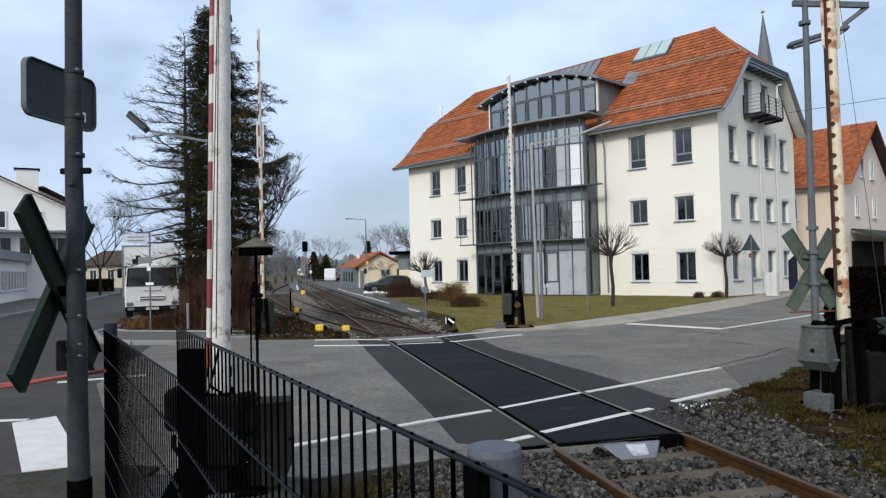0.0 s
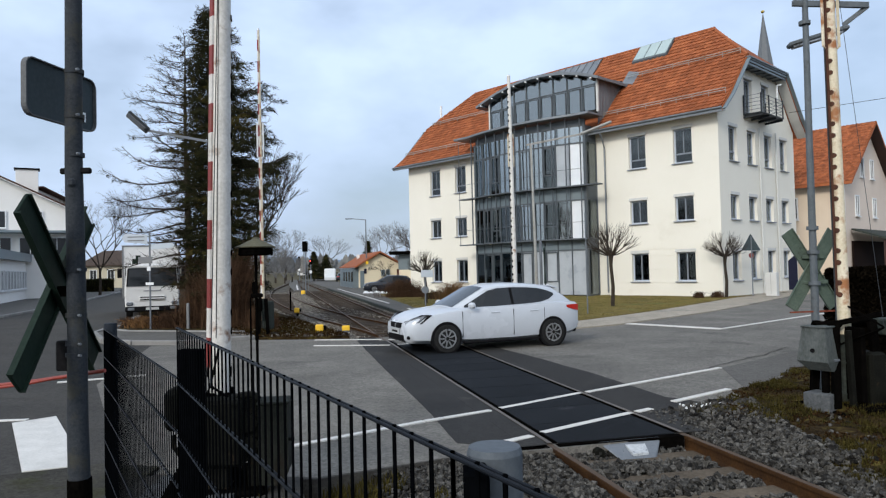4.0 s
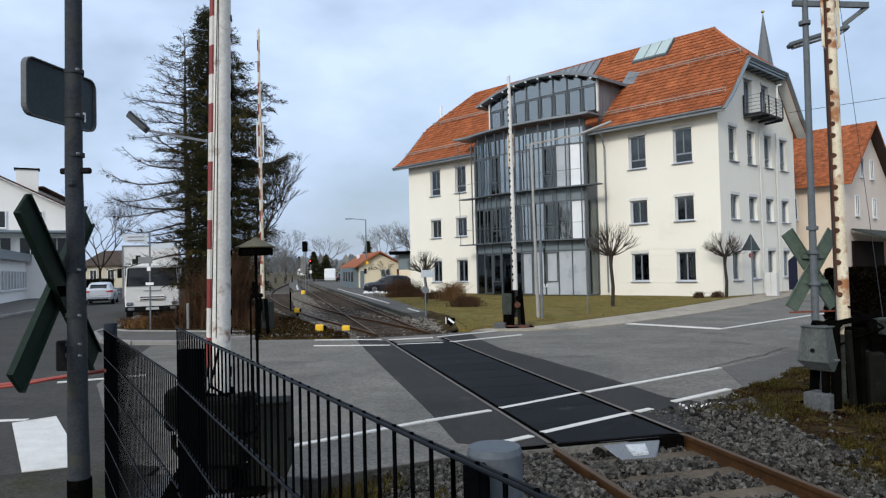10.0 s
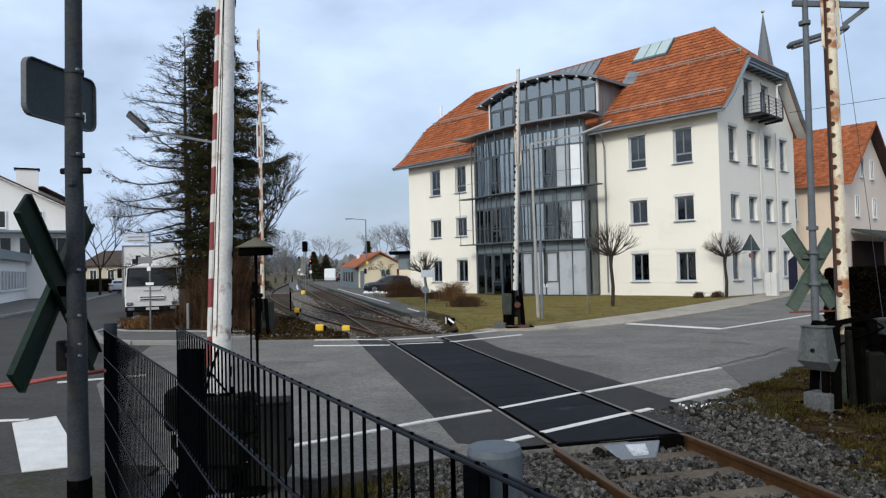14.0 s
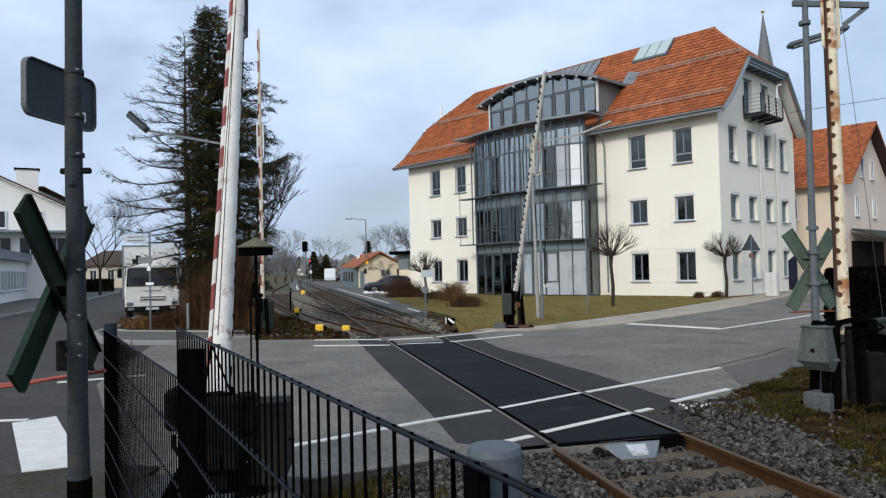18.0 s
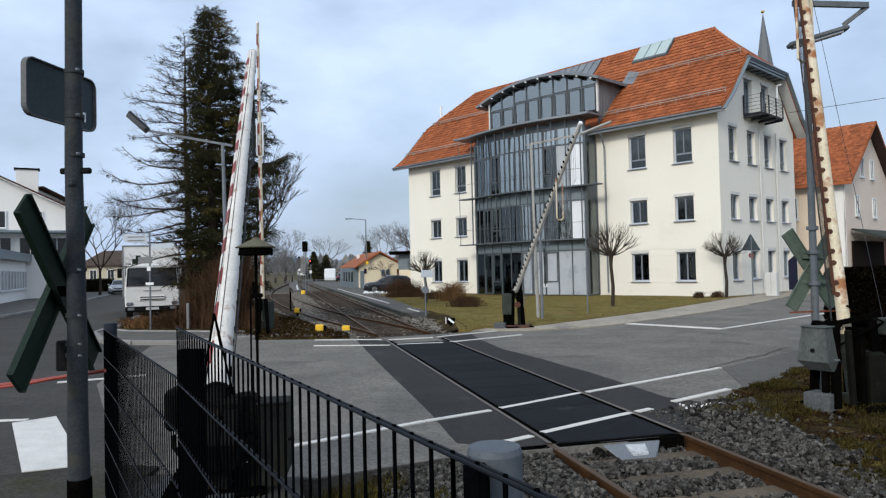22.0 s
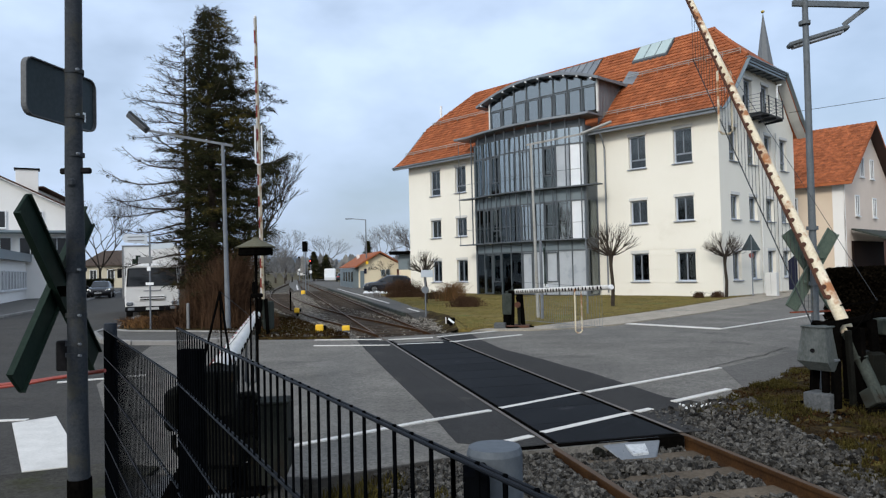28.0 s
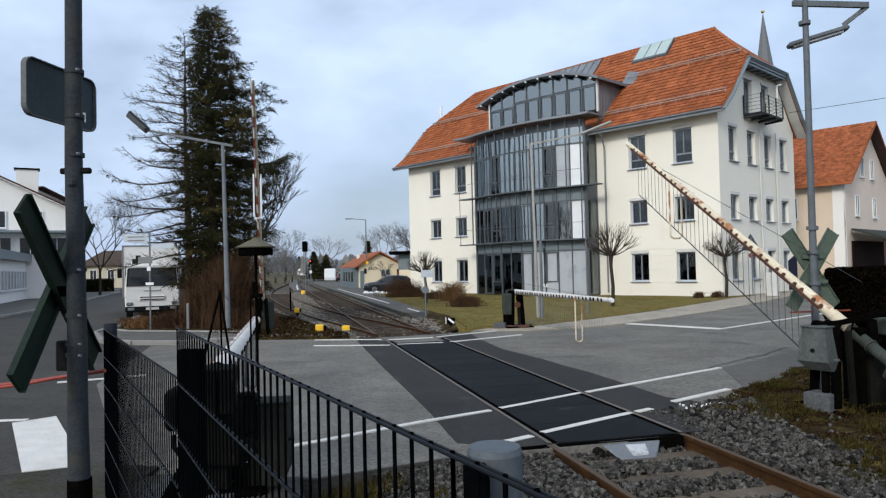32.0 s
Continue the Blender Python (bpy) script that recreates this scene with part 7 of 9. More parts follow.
def hedge(name, a, b, w, h, mat, label, n, seed, leaf=0.07):
    """A clipped hedge: a core coloured near-black for the shade inside, and a skin of many small leaves."""
    rnd = random.Random(seed)
    a, b = Vector((*a, 0)), Vector((*b, 0))
    t = (b - a).normalized()
    s = Vector((-t.y, t.x, 0))
    ln = (b - a).length
    top = thing(name, None, label, "hedge")
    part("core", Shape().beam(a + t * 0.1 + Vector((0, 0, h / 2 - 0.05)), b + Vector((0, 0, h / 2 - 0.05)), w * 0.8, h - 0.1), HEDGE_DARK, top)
    sk = Shape()
    for k in range(n):
        u = rnd.random() ** 1.8 * ln
        f = rnd.random()
        if f < 0.08:
            p = a + t * rnd.uniform(-0.05, 0.14) + s * rnd.uniform(-w / 2, w / 2) + Vector((0, 0, rnd.random() * h))
        elif f < 0.66:
            p = a + t * u + s * (w / 2) * rnd.choice((-1, 1)) * rnd.uniform(0.75, 1.1) + Vector((0, 0, rnd.random() * h))
        else:
            p = a + t * u + s * rnd.uniform(-w / 2, w / 2) + Vector((0, 0, h * rnd.uniform(0.92, 1.04)))
        x = Vector((rnd.gauss(0, 1), rnd.gauss(0, 1), rnd.gauss(0, 1))).normalized()
        y = x.cross(Vector((rnd.gauss(0, 1), rnd.gauss(0, 1), rnd.gauss(0, 1)))).normalized()
        i = len(sk.v)
        sk.v += [tuple(p - x * leaf), tuple(p + y * leaf * 0.45), tuple(p + x * leaf), tuple(p - y * leaf * 0.45)]
        sk.f.append((i, i + 1, i + 2, i + 3))
    tagged(part("foliage", sk, mat, top), kind="stuff")
    return top


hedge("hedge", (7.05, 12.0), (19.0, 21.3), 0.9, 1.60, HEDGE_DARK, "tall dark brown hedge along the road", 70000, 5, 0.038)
hedge("hedge", (-41.2, 80.0), (-38.4, 81.0), 1.0, 1.5, NEEDLE, "clipped dark hedge at the street's end", 2500, 6, 0.12)
hedge("hedge", (-33.0, 88.0), (-36.0, 118.0), 1.6, 1.6, HEDGE, "brown hedge behind the parked truck", 2500, 7, 0.14)


# ---- vehicles ----
def loft(stations):
    """A body skinned over cross-sections: lists of (y, z) for one half, mirrored, at each x."""
    s = Shape()
    n = len(stations[0][1])
    for x, half in stations:
        ring = [(x, y, z) for y, z in half] + [(x, -y, z) for y, z in reversed(half)]
        s.v += ring
    m = 2 * n
    for i in range(len(stations) - 1):
        for j in range(m):
            s.f.append((i * m + j, i * m + (j + 1) % m, (i + 1) * m + (j + 1) % m, (i + 1) * m + j))
    s.f.append(tuple(range(m - 1, -1, -1)))
    s.f.append(tuple((len(stations) - 1) * m + j for j in range(m)))
    return s


def wheel(parent, x, y, r, w, rim_mat, spokes=9):
    """A wheel whose axle lies along y; sign of y is the outer side."""
    sg = 1 if y > 0 else -1
    prof = [(r * 0.62, -w / 2), (r * 0.93, -w / 2), (r, -w * 0.33), (r, w * 0.33), (r * 0.93, w / 2), (r * 0.62, w / 2)]
    hub = part("wheel", Shape().rod((0, -w * 0.3, 0), (0, w * 0.3, 0), r * 0.2, n=10), rim_mat, parent)
    hub.matrix_local = pose(x, y, r)
    turn = Matrix.Rotation(radians(90), 4, "X")
    part("tyre", Shape().lathe(prof, 22).moved(turn), TYRE, hub, smooth=False)
    rim = Shape().lathe([(r * 0.56, -0.02), (r * 0.66, -0.02), (r * 0.66, 0.02), (r * 0.56, 0.02)], 20)
    rim.f = rim.f[:-2]
    rim.moved(turn)
    rim.v = [(a, b + sg * w * 0.5, c) for a, b, c in rim.v]
    for k in range(spokes):
        a = 2 * math.pi * k / spokes
        rim.beam((0.04 * math.cos(a), sg * w * 0.53, 0.04 * math.sin(a)), (r * 0.6 * math.cos(a), sg * w * 0.53, r * 0.6 * math.sin(a)), 0.026, 0.03, up=(0, 1, 0))
    part("rim", rim, rim_mat, hub)
    part("brake_disc", Shape().rod((0, sg * w * 0.44, 0), (0, sg * w * 0.485, 0), r * 0.62, n=20), BLACK_PLASTIC, hub)
    return hub


def hatchback(paint, label, lens=LAMP_CLEAR):
    """A five-door hatchback, nose along +x, 4.27 m long."""
    car = thing("car", None, label, "car", "cars")

    def sec(w, zb, zs, zt, wt):
        return [(w * 0.80, zb), (w * 0.95, zb + 0.08), (w * 0.995, zb + 0.22), (w, (zb + zs) / 2 + 0.08), (w * 0.985, zs - 0.06), (w * 0.955, zs), (wt, zt), (wt * 0.5, zt + 0.022), (0.001, zt + 0.03)]

    body = loft([(-2.125, sec(0.70, 0.40, 0.88, 0.945, 0.58)), (-2.08, sec(0.80, 0.32, 0.92, 0.965, 0.67)), (-1.95, sec(0.85, 0.26, 0.94, 0.98, 0.72)), (-1.7, sec(0.89, 0.22, 0.97, 1.00, 0.74)), (-1.2, sec(0.905, 0.20, 0.98, 1.00, 0.76)), (-0.4, sec(0.905, 0.18, 0.95, 0.98, 0.76)),
                 (0.5, sec(0.905, 0.18, 0.92, 0.955, 0.76)), (1.0, sec(0.905, 0.20, 0.90, 0.945, 0.74)), (1.4, sec(0.90, 0.20, 0.855, 0.905, 0.70)), (1.72, sec(0.875, 0.21, 0.80, 0.85, 0.64)), (1.92, sec(0.83, 0.22, 0.74, 0.785, 0.58)), (2.04, sec(0.77, 0.23, 0.68, 0.72, 0.54)),
                 (2.11, sec(0.70, 0.25, 0.62, 0.665, 0.50)), (2.14, sec(0.62, 0.28, 0.58, 0.63, 0.46))])
    part("body", body, paint, car, smooth=True)

    # upper body: painted shell with the panes set into it; x, half width and height at the belt and at the roof
    shell = [(-2.04, 0.63, 0.95, 0.60, 0.985), (-1.80, 0.72, 0.965, 0.585, 1.165), (-1.52, 0.765, 0.965, 0.57, 1.335), (-1.15, 0.785, 0.96, 0.575, 1.405), (-0.6, 0.79, 0.945, 0.585, 1.442),
             (-0.1, 0.79, 0.93, 0.585, 1.442), (0.25, 0.785, 0.92, 0.575, 1.385), (0.65, 0.77, 0.915, 0.60, 1.175), (1.08, 0.72, 0.90, 0.64, 0.945)]

    def hull(x):
        for p, q in zip(shell[:-1], shell[1:]):
            if x <= q[0]:
                return lerp(p[1:], q[1:], (x - p[0]) / (q[0] - p[0]))
        return shell[-1][1:]

    def ring(x):
        wb, zb, wt, zr = hull(x)
        return [(wb, zb - 0.03), (wb, zb), (wt * 1.05, zr - 0.055), (wt * 0.93, zr - 0.012), (wt * 0.5, zr + 0.012), (0.001, zr + 0.018)]

    part("cabin", loft([(x, ring(x)) for x in (-2.04, -1.92, -1.80, -1.66, -1.52, -1.34, -1.15, -0.88, -0.6, -0.35, -0.1, 0.08, 0.25, 0.45, 0.65, 0.86, 1.08)]), paint, car, "painted roof and pillars", smooth=True)

    def side_pane(rows, sg):
        """rows: x, and how far up the side the pane begins and ends there."""
        q = Shape()
        for x, f0, f1 in rows:
            wb, zb, wt, zr = hull(x)
            for f in (f0, f1):
                q.v.append((x, sg * (wb + (wt * 1.05 - wb) * f + 0.009), zb + (zr - 0.055 - zb) * f + 0.003))
        q.f = [(2 * i, 2 * i + 2, 2 * i + 3, 2 * i + 1)[::sg] for i in range(len(rows) - 1)]
        return q

    def end_pane(xs, share):
        q = Shape()
        for x in xs:
            wb, zb, wt, zr = hull(x)
            q.v += [(x, wt * share * k, zr + 0.028 - 0.030 * k * k * share) for k in (-1, -0.5, 0, 0.5, 1)]
        q.f = [(5 * i + j, 5 * i + j + 1, 5 * i + j + 6, 5 * i + j + 5) for i in range(len(xs) - 1) for j in range(4)]
        return q

    part("windscreen", end_pane((0.27, 0.45, 0.65, 0.85, 1.04), 0.92), CAR_GLASS, car, "dark windscreen", smooth=True)
    part("rear_window", end_pane((-1.97, -1.86, -1.74, -1.60), 0.84), CAR_GLASS, car, "dark rear window", smooth=True)
    part("spoiler", Shape().box((-1.60, 0, 1.335), (0.22, 1.02, 0.03), Matrix.Rotation(radians(-16), 4, "Y"), bevel=0.012), paint, car)
    part("wiper", Shape().beam((-1.99, 0.0, 1.015), (-1.90, 0.30, 1.09), 0.014, 0.014), BLACK_PLASTIC, car)
    for sg in (1, -1):
        part("front_window", side_pane([(0.80, 0.10, 0.60), (0.62, 0.08, 0.72), (0.40, 0.07, 0.82), (0.18, 0.06, 0.90), (-0.05, 0.06, 0.93), (-0.34, 0.06, 0.93)], sg), CAR_GLASS, car, "dark door window")
        part("rear_side_window", side_pane([(-0.41, 0.06, 0.93), (-0.75, 0.08, 0.93), (-1.10, 0.12, 0.91), (-1.34, 0.28, 0.84), (-1.50, 0.58, 0.72)], sg), CAR_GLASS, car, "dark tapering rear window")
        part("window_trim", side_pane([(-0.34, 0.06, 0.93), (-0.41, 0.06, 0.93)], sg), BLACK_PLASTIC, car)
        part("mirror", Shape().box((0.72, sg * 0.96, 1.0), (0.13, 0.20, 0.13), bevel=0.04), paint, car)
        lamp = part("headlamp", Shape().extrude([(2.10, sg * 0.47, 0.555), (2.075, sg * 0.43, 0.675), (1.80, sg * 0.76, 0.825), (1.62, sg * 0.87, 0.825), (1.84, sg * 0.835, 0.645)], (0.034, sg * 0.022, 0.012)), BLACK_PLASTIC, car, "dark-framed headlamp")
        part("lens", Shape().extrude([(2.085, sg * 0.53, 0.585), (2.065, sg * 0.50, 0.665), (1.86, sg * 0.73, 0.785), (1.72, sg * 0.835, 0.80), (1.88, sg * 0.805, 0.665)], (0.050, sg * 0.036, 0.020)), lens, lamp, "clear lens")
        tail = Shape()
        for (x, y), z0, z1 in zip(((-1.74, 0.885), (-1.95, 0.862), (-2.085, 0.80), (-2.135, 0.68), (-2.145, 0.47)), (0.865, 0.80, 0.775, 0.785, 0.82), (0.915, 0.925, 0.925, 0.91, 0.875)):
            tail.v += [(x, sg * y, z0), (x, sg * y, z1), (x + 0.05, sg * (y - 0.05), z1), (x + 0.05, sg * (y - 0.05), z0)]
        tail.f = [(4 * i + j, 4 * i + 4 + j, 4 * i + 4 + (j + 1) % 4, 4 * i + (j + 1) % 4) for i in range(4) for j in range(4)] + [(0, 1, 2, 3), (19, 18, 17, 16)]
        part("tail_lamp", tail, LAMP_RED, car, "wide red tail lamp")
        part("fog_lamp", Shape().box((2.06, sg * 0.62, 0.36), (0.08, 0.20, 0.075), Matrix.Rotation(radians(-sg * 30), 4, "Z"), bevel=0.02), BLACK_PLASTIC, car)
        for x in (0.12, -0.86):
            part("door_handle", Shape().box((x, sg * 0.905, 0.83), (0.20, 0.025, 0.03), bevel=0.008), paint, car)
        for x in (0.92, -0.33, -1.12):
            part("door_gap", Shape().box((x, sg * 0.898, 0.60), (0.008, 0.018, 0.56)), BLACK_PLASTIC, car)
        part("sill", Shape().box((-0.05, sg * 0.86, 0.20), (1.9, 0.06, 0.06), bevel=0.02), BLACK_PLASTIC, car)
        for x in (1.30, -1.33):
            # flat black disc stands in for the dark recess round the wheel
            part("wheel_arch", Shape().rod((x, sg * 0.78, 0.325), (x, sg * 0.909, 0.325), 0.352, n=28), BLACK_PLASTIC, car)
    part("grille", Shape().extrude([(2.115, -0.40, 0.655), (2.115, 0.40, 0.655), (2.14, 0.31, 0.54), (2.14, -0.31, 0.54)], (0.024, 0, 0.006)), BLACK_PLASTIC, car, "black grille")
    part("air_intake", Shape().extrude([(2.135, -0.48, 0.405), (2.135, 0.48, 0.405), (2.10, 0.56, 0.265), (2.10, -0.56, 0.265)], (0.035, 0, -0.004)), BLACK_PLASTIC, car, "black lower air intake")
    part("badge", Shape().rod((2.15, 0, 0.59), (2.162, 0, 0.59), 0.04, n=10), CHROME, car)
    plate = part("number_plate", Shape().box((2.172, 0, 0.472), (0.018, 0.52, 0.11)), PLATE, car, "pale number plate")
    part("lettering_bar", Shape().box((2.183, 0.02, 0.472), (0.004, 0.36, 0.045)), BLACK_PLASTIC, plate)
    part("number_plate", Shape().box((-2.135, 0, 0.62), (0.02, 0.52, 0.11)), PLATE, car, "pale number plate")
    part("rear_bumper", Shape().box((-2.06, 0, 0.50), (0.20, 1.50, 0.16), bevel=0.06), paint, car)
    part("diffuser", Shape().box((-2.07, 0, 0.33), (0.16, 1.24, 0.13), bevel=0.03), BLACK_PLASTIC, car, "black lower rear edge")
    part("hatch_gap", Shape().box((-2.127, 0, 0.555), (0.012, 1.1, 0.010)).box((-2.127, 0.56, 0.68), (0.012, 0.010, 0.25)).box((-2.127, -0.56, 0.68), (0.012, 0.010, 0.25)), BLACK_PLASTIC, car)
    part("badge", Shape().rod((-2.125, 0, 0.85), (-2.14, 0, 0.85), 0.045, n=12), CHROME, car)
    wheels = [wheel(car, x, y, 0.315, 0.20, CHROME) for x in (1.30, -1.33) for y in (0.82, -0.82)]
    return car, wheels


car_white, wheels_white = hatchback(CAR_WHITE, "white five-door hatchback driving over the crossing")
car_grey, wheels_grey = hatchback(CAR_SILVER, "silver hatchback driving down the street", GLOW_LAMP)
car_black, wheels_black = hatchback(CAR_BLACK, "glossy black hatchback driving down the street", GLOW_LAMP)


def parked(m, paint, label):
    """A parked car, built like the others."""
    ob, _ = hatchback(paint, label)
    ob.matrix_world = m
    return ob


parked(pose(-4.75, 60.0, -0.10, 0, 0, 190), CAR_DARK, "dark car parked beside the station lawn")

truck = thing("box_truck", pose(-12.65, 30.2, 0, 0, 0, -66.5), "white box truck parked at the kerb", "truck")
# local x runs out of the windscreen
part("cab", loft([(-1.75, [(1.05, 0.5), (1.08, 1.2), (1.07, 2.0), (1.0, 2.32), (0.001, 2.36)]), (-0.25, [(1.08, 0.5), (1.10, 1.2), (1.08, 1.65), (0.98, 2.30), (0.001, 2.34)]), (-0.08, [(1.08, 0.5), (1.10, 1.1), (1.06, 1.55), (0.97, 2.22), (0.001, 2.24)]),
                  (0.0, [(1.02, 0.5), (1.06, 1.0), (1.03, 1.25), (0.95, 1.32), (0.001, 1.34)])]), TRUCK_WHITE, truck, "white forward-control cab", smooth=False)
part("windscreen", Shape().extrude([(0.0, -0.97, 1.36), (0.0, 0.97, 1.36), (-0.05, 0.96, 1.9), (-0.07, 0.90, 2.13), (-0.07, -0.90, 2.13), (-0.05, -0.96, 1.9)], (0.03, 0, 0.01)), CAR_GLASS, truck, "dark windscreen")
part("roof_visor", Shape().box((-0.05, 0, 2.22), (0.14, 1.9, 0.14), bevel=0.03), TRUCK_WHITE, truck)
grille = part("grille", Shape().box((0.02, 0, 0.84), (0.05, 1.06, 0.22), bevel=0.02), TRUCK_WHITE, truck)
for k in range(2):
    part("slot", Shape().box((0.047, 0, 0.79 + 0.10 * k), (0.012, 0.98, 0.045), bevel=0.005), BLACK_PLASTIC, grille)
part("brand_bar", Shape().box((0.035, 0, 1.17), (0.012, 0.7, 0.03)), SIGN_EDGE, truck)
part("bumper", Shape().box((0.0, 0, 0.38), (0.30, 2.16, 0.22), bevel=0.05), BLACK_PLASTIC, truck, "dark plastic bumper")
part("number_plate", Shape().box((0.16, 0, 0.40), (0.02, 0.52, 0.11)), PLATE, truck, "pale number plate")
for sg in (1, -1):
    part("headlamp", Shape().box((0.0, sg * 0.90, 0.62), (0.12, 0.26, 0.15), bevel=0.03), LAMP_CLEAR, truck, "clear headlamp")
    part("pillar", Shape().beam((0.0, sg * 0.99, 1.36), (-0.06, sg * 0.93, 2.14), 0.05, 0.06), BLACK_PLASTIC, truck, "black windscreen pillar")
    part("fog_lamp", Shape().box((0.13, sg * 0.84, 0.40), (0.08, 0.26, 0.12), bevel=0.02), LAMP_CLEAR, truck)
    part("mirror", Shape().box((0.02, sg * 1.28, 1.95), (0.10, 0.18, 0.42), bevel=0.03), BLACK_PLASTIC, truck, "black wing mirror")
    part("mirror_arm", Shape().beam((-0.12, sg * 1.02, 2.25), (0.02, sg * 1.26, 2.2), 0.03, 0.03), BLACK_PLASTIC, truck)
    part("side_window", Shape().box((-0.75, sg * 1.06, 1.85), (0.8, 0.03, 0.65)), CAR_GLASS, truck)
    part("mudguard", Shape().box((-0.95, sg * 0.93, 0.55), (1.2, 0.30, 0.5), bevel=0.08), BLACK_PLASTIC, truck)
    for x in (-0.95, -4.6):
        wheel(truck, x, sg * 0.92, 0.40, 0.26, SIGN_EDGE, 6)
part("wiper", Shape().beam((0.06, -0.5, 1.46), (0.03, 0.1, 1.75), 0.02, 0.02).beam((0.06, 0.35, 1.46), (0.03, 0.85, 1.70), 0.02, 0.02), BLACK_PLASTIC, truck)
part("chassis", Shape().box((-3.5, 0, 0.75), (5.4, 0.9, 0.25)), BLACK_PLASTIC, truck)
part("cargo_box", Shape().box((-4.7, 0, 2.02), (5.6, 2.45, 2.38), bevel=0.03), TRUCK_WHITE, truck, "plain white cargo box")
part("painted_mark", Shape().box((-1.885, -0.55, 2.62), (0.012, 0.22, 0.26), bevel=0.004).box((-1.884, -0.68, 2.48), (0.012, 0.24, 0.22), bevel=0.004), GREEN_BACK, truck, "dark green painted mark")
part("box_trim", ring_frame(2.45, 2.38, 0.07, 0.03).moved(Matrix.Translation((-1.89, -1.225, 0.83)) @ Matrix.Rotation(radians(90), 4, "Z")), SIGN_EDGE, truck)


# ---- bell, drives and cabinets at the near left barrier ----
bell = thing("warning_bell", pose(-1.67, 6.2, 0), "old warning bell under a metal hood on a thin post", "warning bell")
part("hood", Shape().lathe([(0.174, 2.044), (0.178, 2.052), (0.032, 2.122), (0.026, 2.138), (0.005, 2.142)], 24), OLIVE_IRON, bell, "grey-green conical hood")
part("gong", Shape().lathe([(0.150, 1.978), (0.152, 1.99), (0.142, 2.045), (0.03, 2.05)], 24), MACHINE_DARK, bell, "dark iron gong")
part("post", Shape().rod((0, 0, 0.0), (0, 0, 2.0), 0.013, n=10), MACHINE_DARK, bell)
part("rod", Shape().rod((-0.055, 0, 0.0), (-0.055, 0, 1.60), 0.008, n=6), MACHINE_DARK, bell)
part("striker", Shape().box((0.01, -0.02, 1.62), (0.10, 0.06, 0.04), bevel=0.01).box((0.04, -0.03, 1.54), (0.035, 0.04, 0.12), bevel=0.01).box((-0.02, 0.0, 1.69), (0.035, 0.035, 0.10), bevel=0.01), MACHINE_DARK, bell, "dark iron striking gear")
cab = thing("control_cabinet", pose(-1.435, 5.85, 0, 0, 0, 6), "dark green control cabinet beside the barrier", "cabinet")
part("body", Shape().extrude([(-0.12, -0.15, 0.10), (0.07, -0.15, 0.08), (0.12, -0.15, 0.20), (0.115, -0.15, 0.745), (-0.12, -0.15, 0.745)], (0, 0.26, 0)), CABINET_GREEN, cab)
part("lid", Shape().box((0, -0.02, 0.755), (0.26, 0.29, 0.025), bevel=0.008), CABINET_GREEN, cab)
part("latch", Shape().box((0.14, -0.10, 0.45), (0.05, 0.03, 0.025)), GRIME, cab)
part("column", Shape().box((-0.175, 0.0, 0.39), (0.09, 0.16, 0.80), bevel=0.01), GRIME, cab, "greasy black column")
drv = thing("barrier_drive", pose(-2.10, 5.78, 0, 0, 0, 4), "black oily barrier drive with gears", "barrier drive")
part("housing", Shape().box((0.245, 0, 0.53), (0.36, 0.36, 0.54), bevel=0.03), GRIME, drv)
part("leg", Shape().box((0.22, 0, 0.15), (0.18, 0.24, 0.30)), GRIME, drv)
part("lever_arc", Shape().tube([(0.33, -0.05, 0.66), (0.35, -0.05, 0.75), (0.41, -0.05, 0.81), (0.50, -0.05, 0.82), (0.55, -0.05, 0.77)], 0.035, 8), GRIME, drv, "curved black lever")
part("plinth", Shape().box((0, 0, 0.02), (0.75, 0.7, 0.1)), CONCRETE, drv)
part("motor_box", Shape().box((-0.13, 0.02, 0.72), (0.14, 0.30, 0.34), bevel=0.04), GRIME, drv, "black oily motor box")
part("bracket", Shape().tube([(-0.16, 0, 0.50), (-0.15, 0, 0.40), (-0.08, 0, 0.30), (-0.05, 0, 0.06)], 0.022, 8), GRIME, drv)
for k, (x, z, r) in enumerate(((0.46, 0.60, 0.08), (0.48, 0.42, 0.07), (0.40, 0.31, 0.06))):
    part("gear", Shape().rod((x, -0.10, z), (x, -0.02, z), r, n=14), GRIME, drv)
# drive of the barrier on the verge, and the tripod-like stay beside it
drd = thing("barrier_drive", pose(5.05, 8.25, 0, 0, 0, 10), "black oily barrier drive on the verge", "barrier drive")
part("housing", Shape().box((-0.08, 0, 0.42), (0.22, 0.36, 0.62), bevel=0.03), GRIME, drd)
part("plinth", Shape().box((-0.1, -0.1, 0.03), (0.7, 0.7, 0.22)), MACHINE_DARK, drd)
part("side_plate", Shape().box((-0.30, -0.05, 0.60), (0.06, 0.3, 0.85)), MACHINE_DARK, drd)
part("side_plate", Shape().box((0.36, -0.05, 0.60), (0.06, 0.10, 0.9)), GRIME, drd)
part("rust_post", Shape().beam((-0.42, -0.16, 0.05), (-0.46, -0.16, 1.0), 0.06, 0.05), GRIME, drd, "grimy stand post")
part("low_box", Shape().box((0.34, -0.10, 0.36), (0.32, 0.25, 0.26), bevel=0.02), GRIME, drd, "greasy low gear box")
part("tie_beam", Shape().beam((-0.1, -0.35, 0.12), (1.6, -0.55, 0.10), 0.18, 0.16), MACHINE_DARK, drd, "black timber tie")
part("grey_box", Shape().box((0.50, 0.3, 0.98), (0.34, 0.24, 0.20), bevel=0.02), MACHINE, drd)
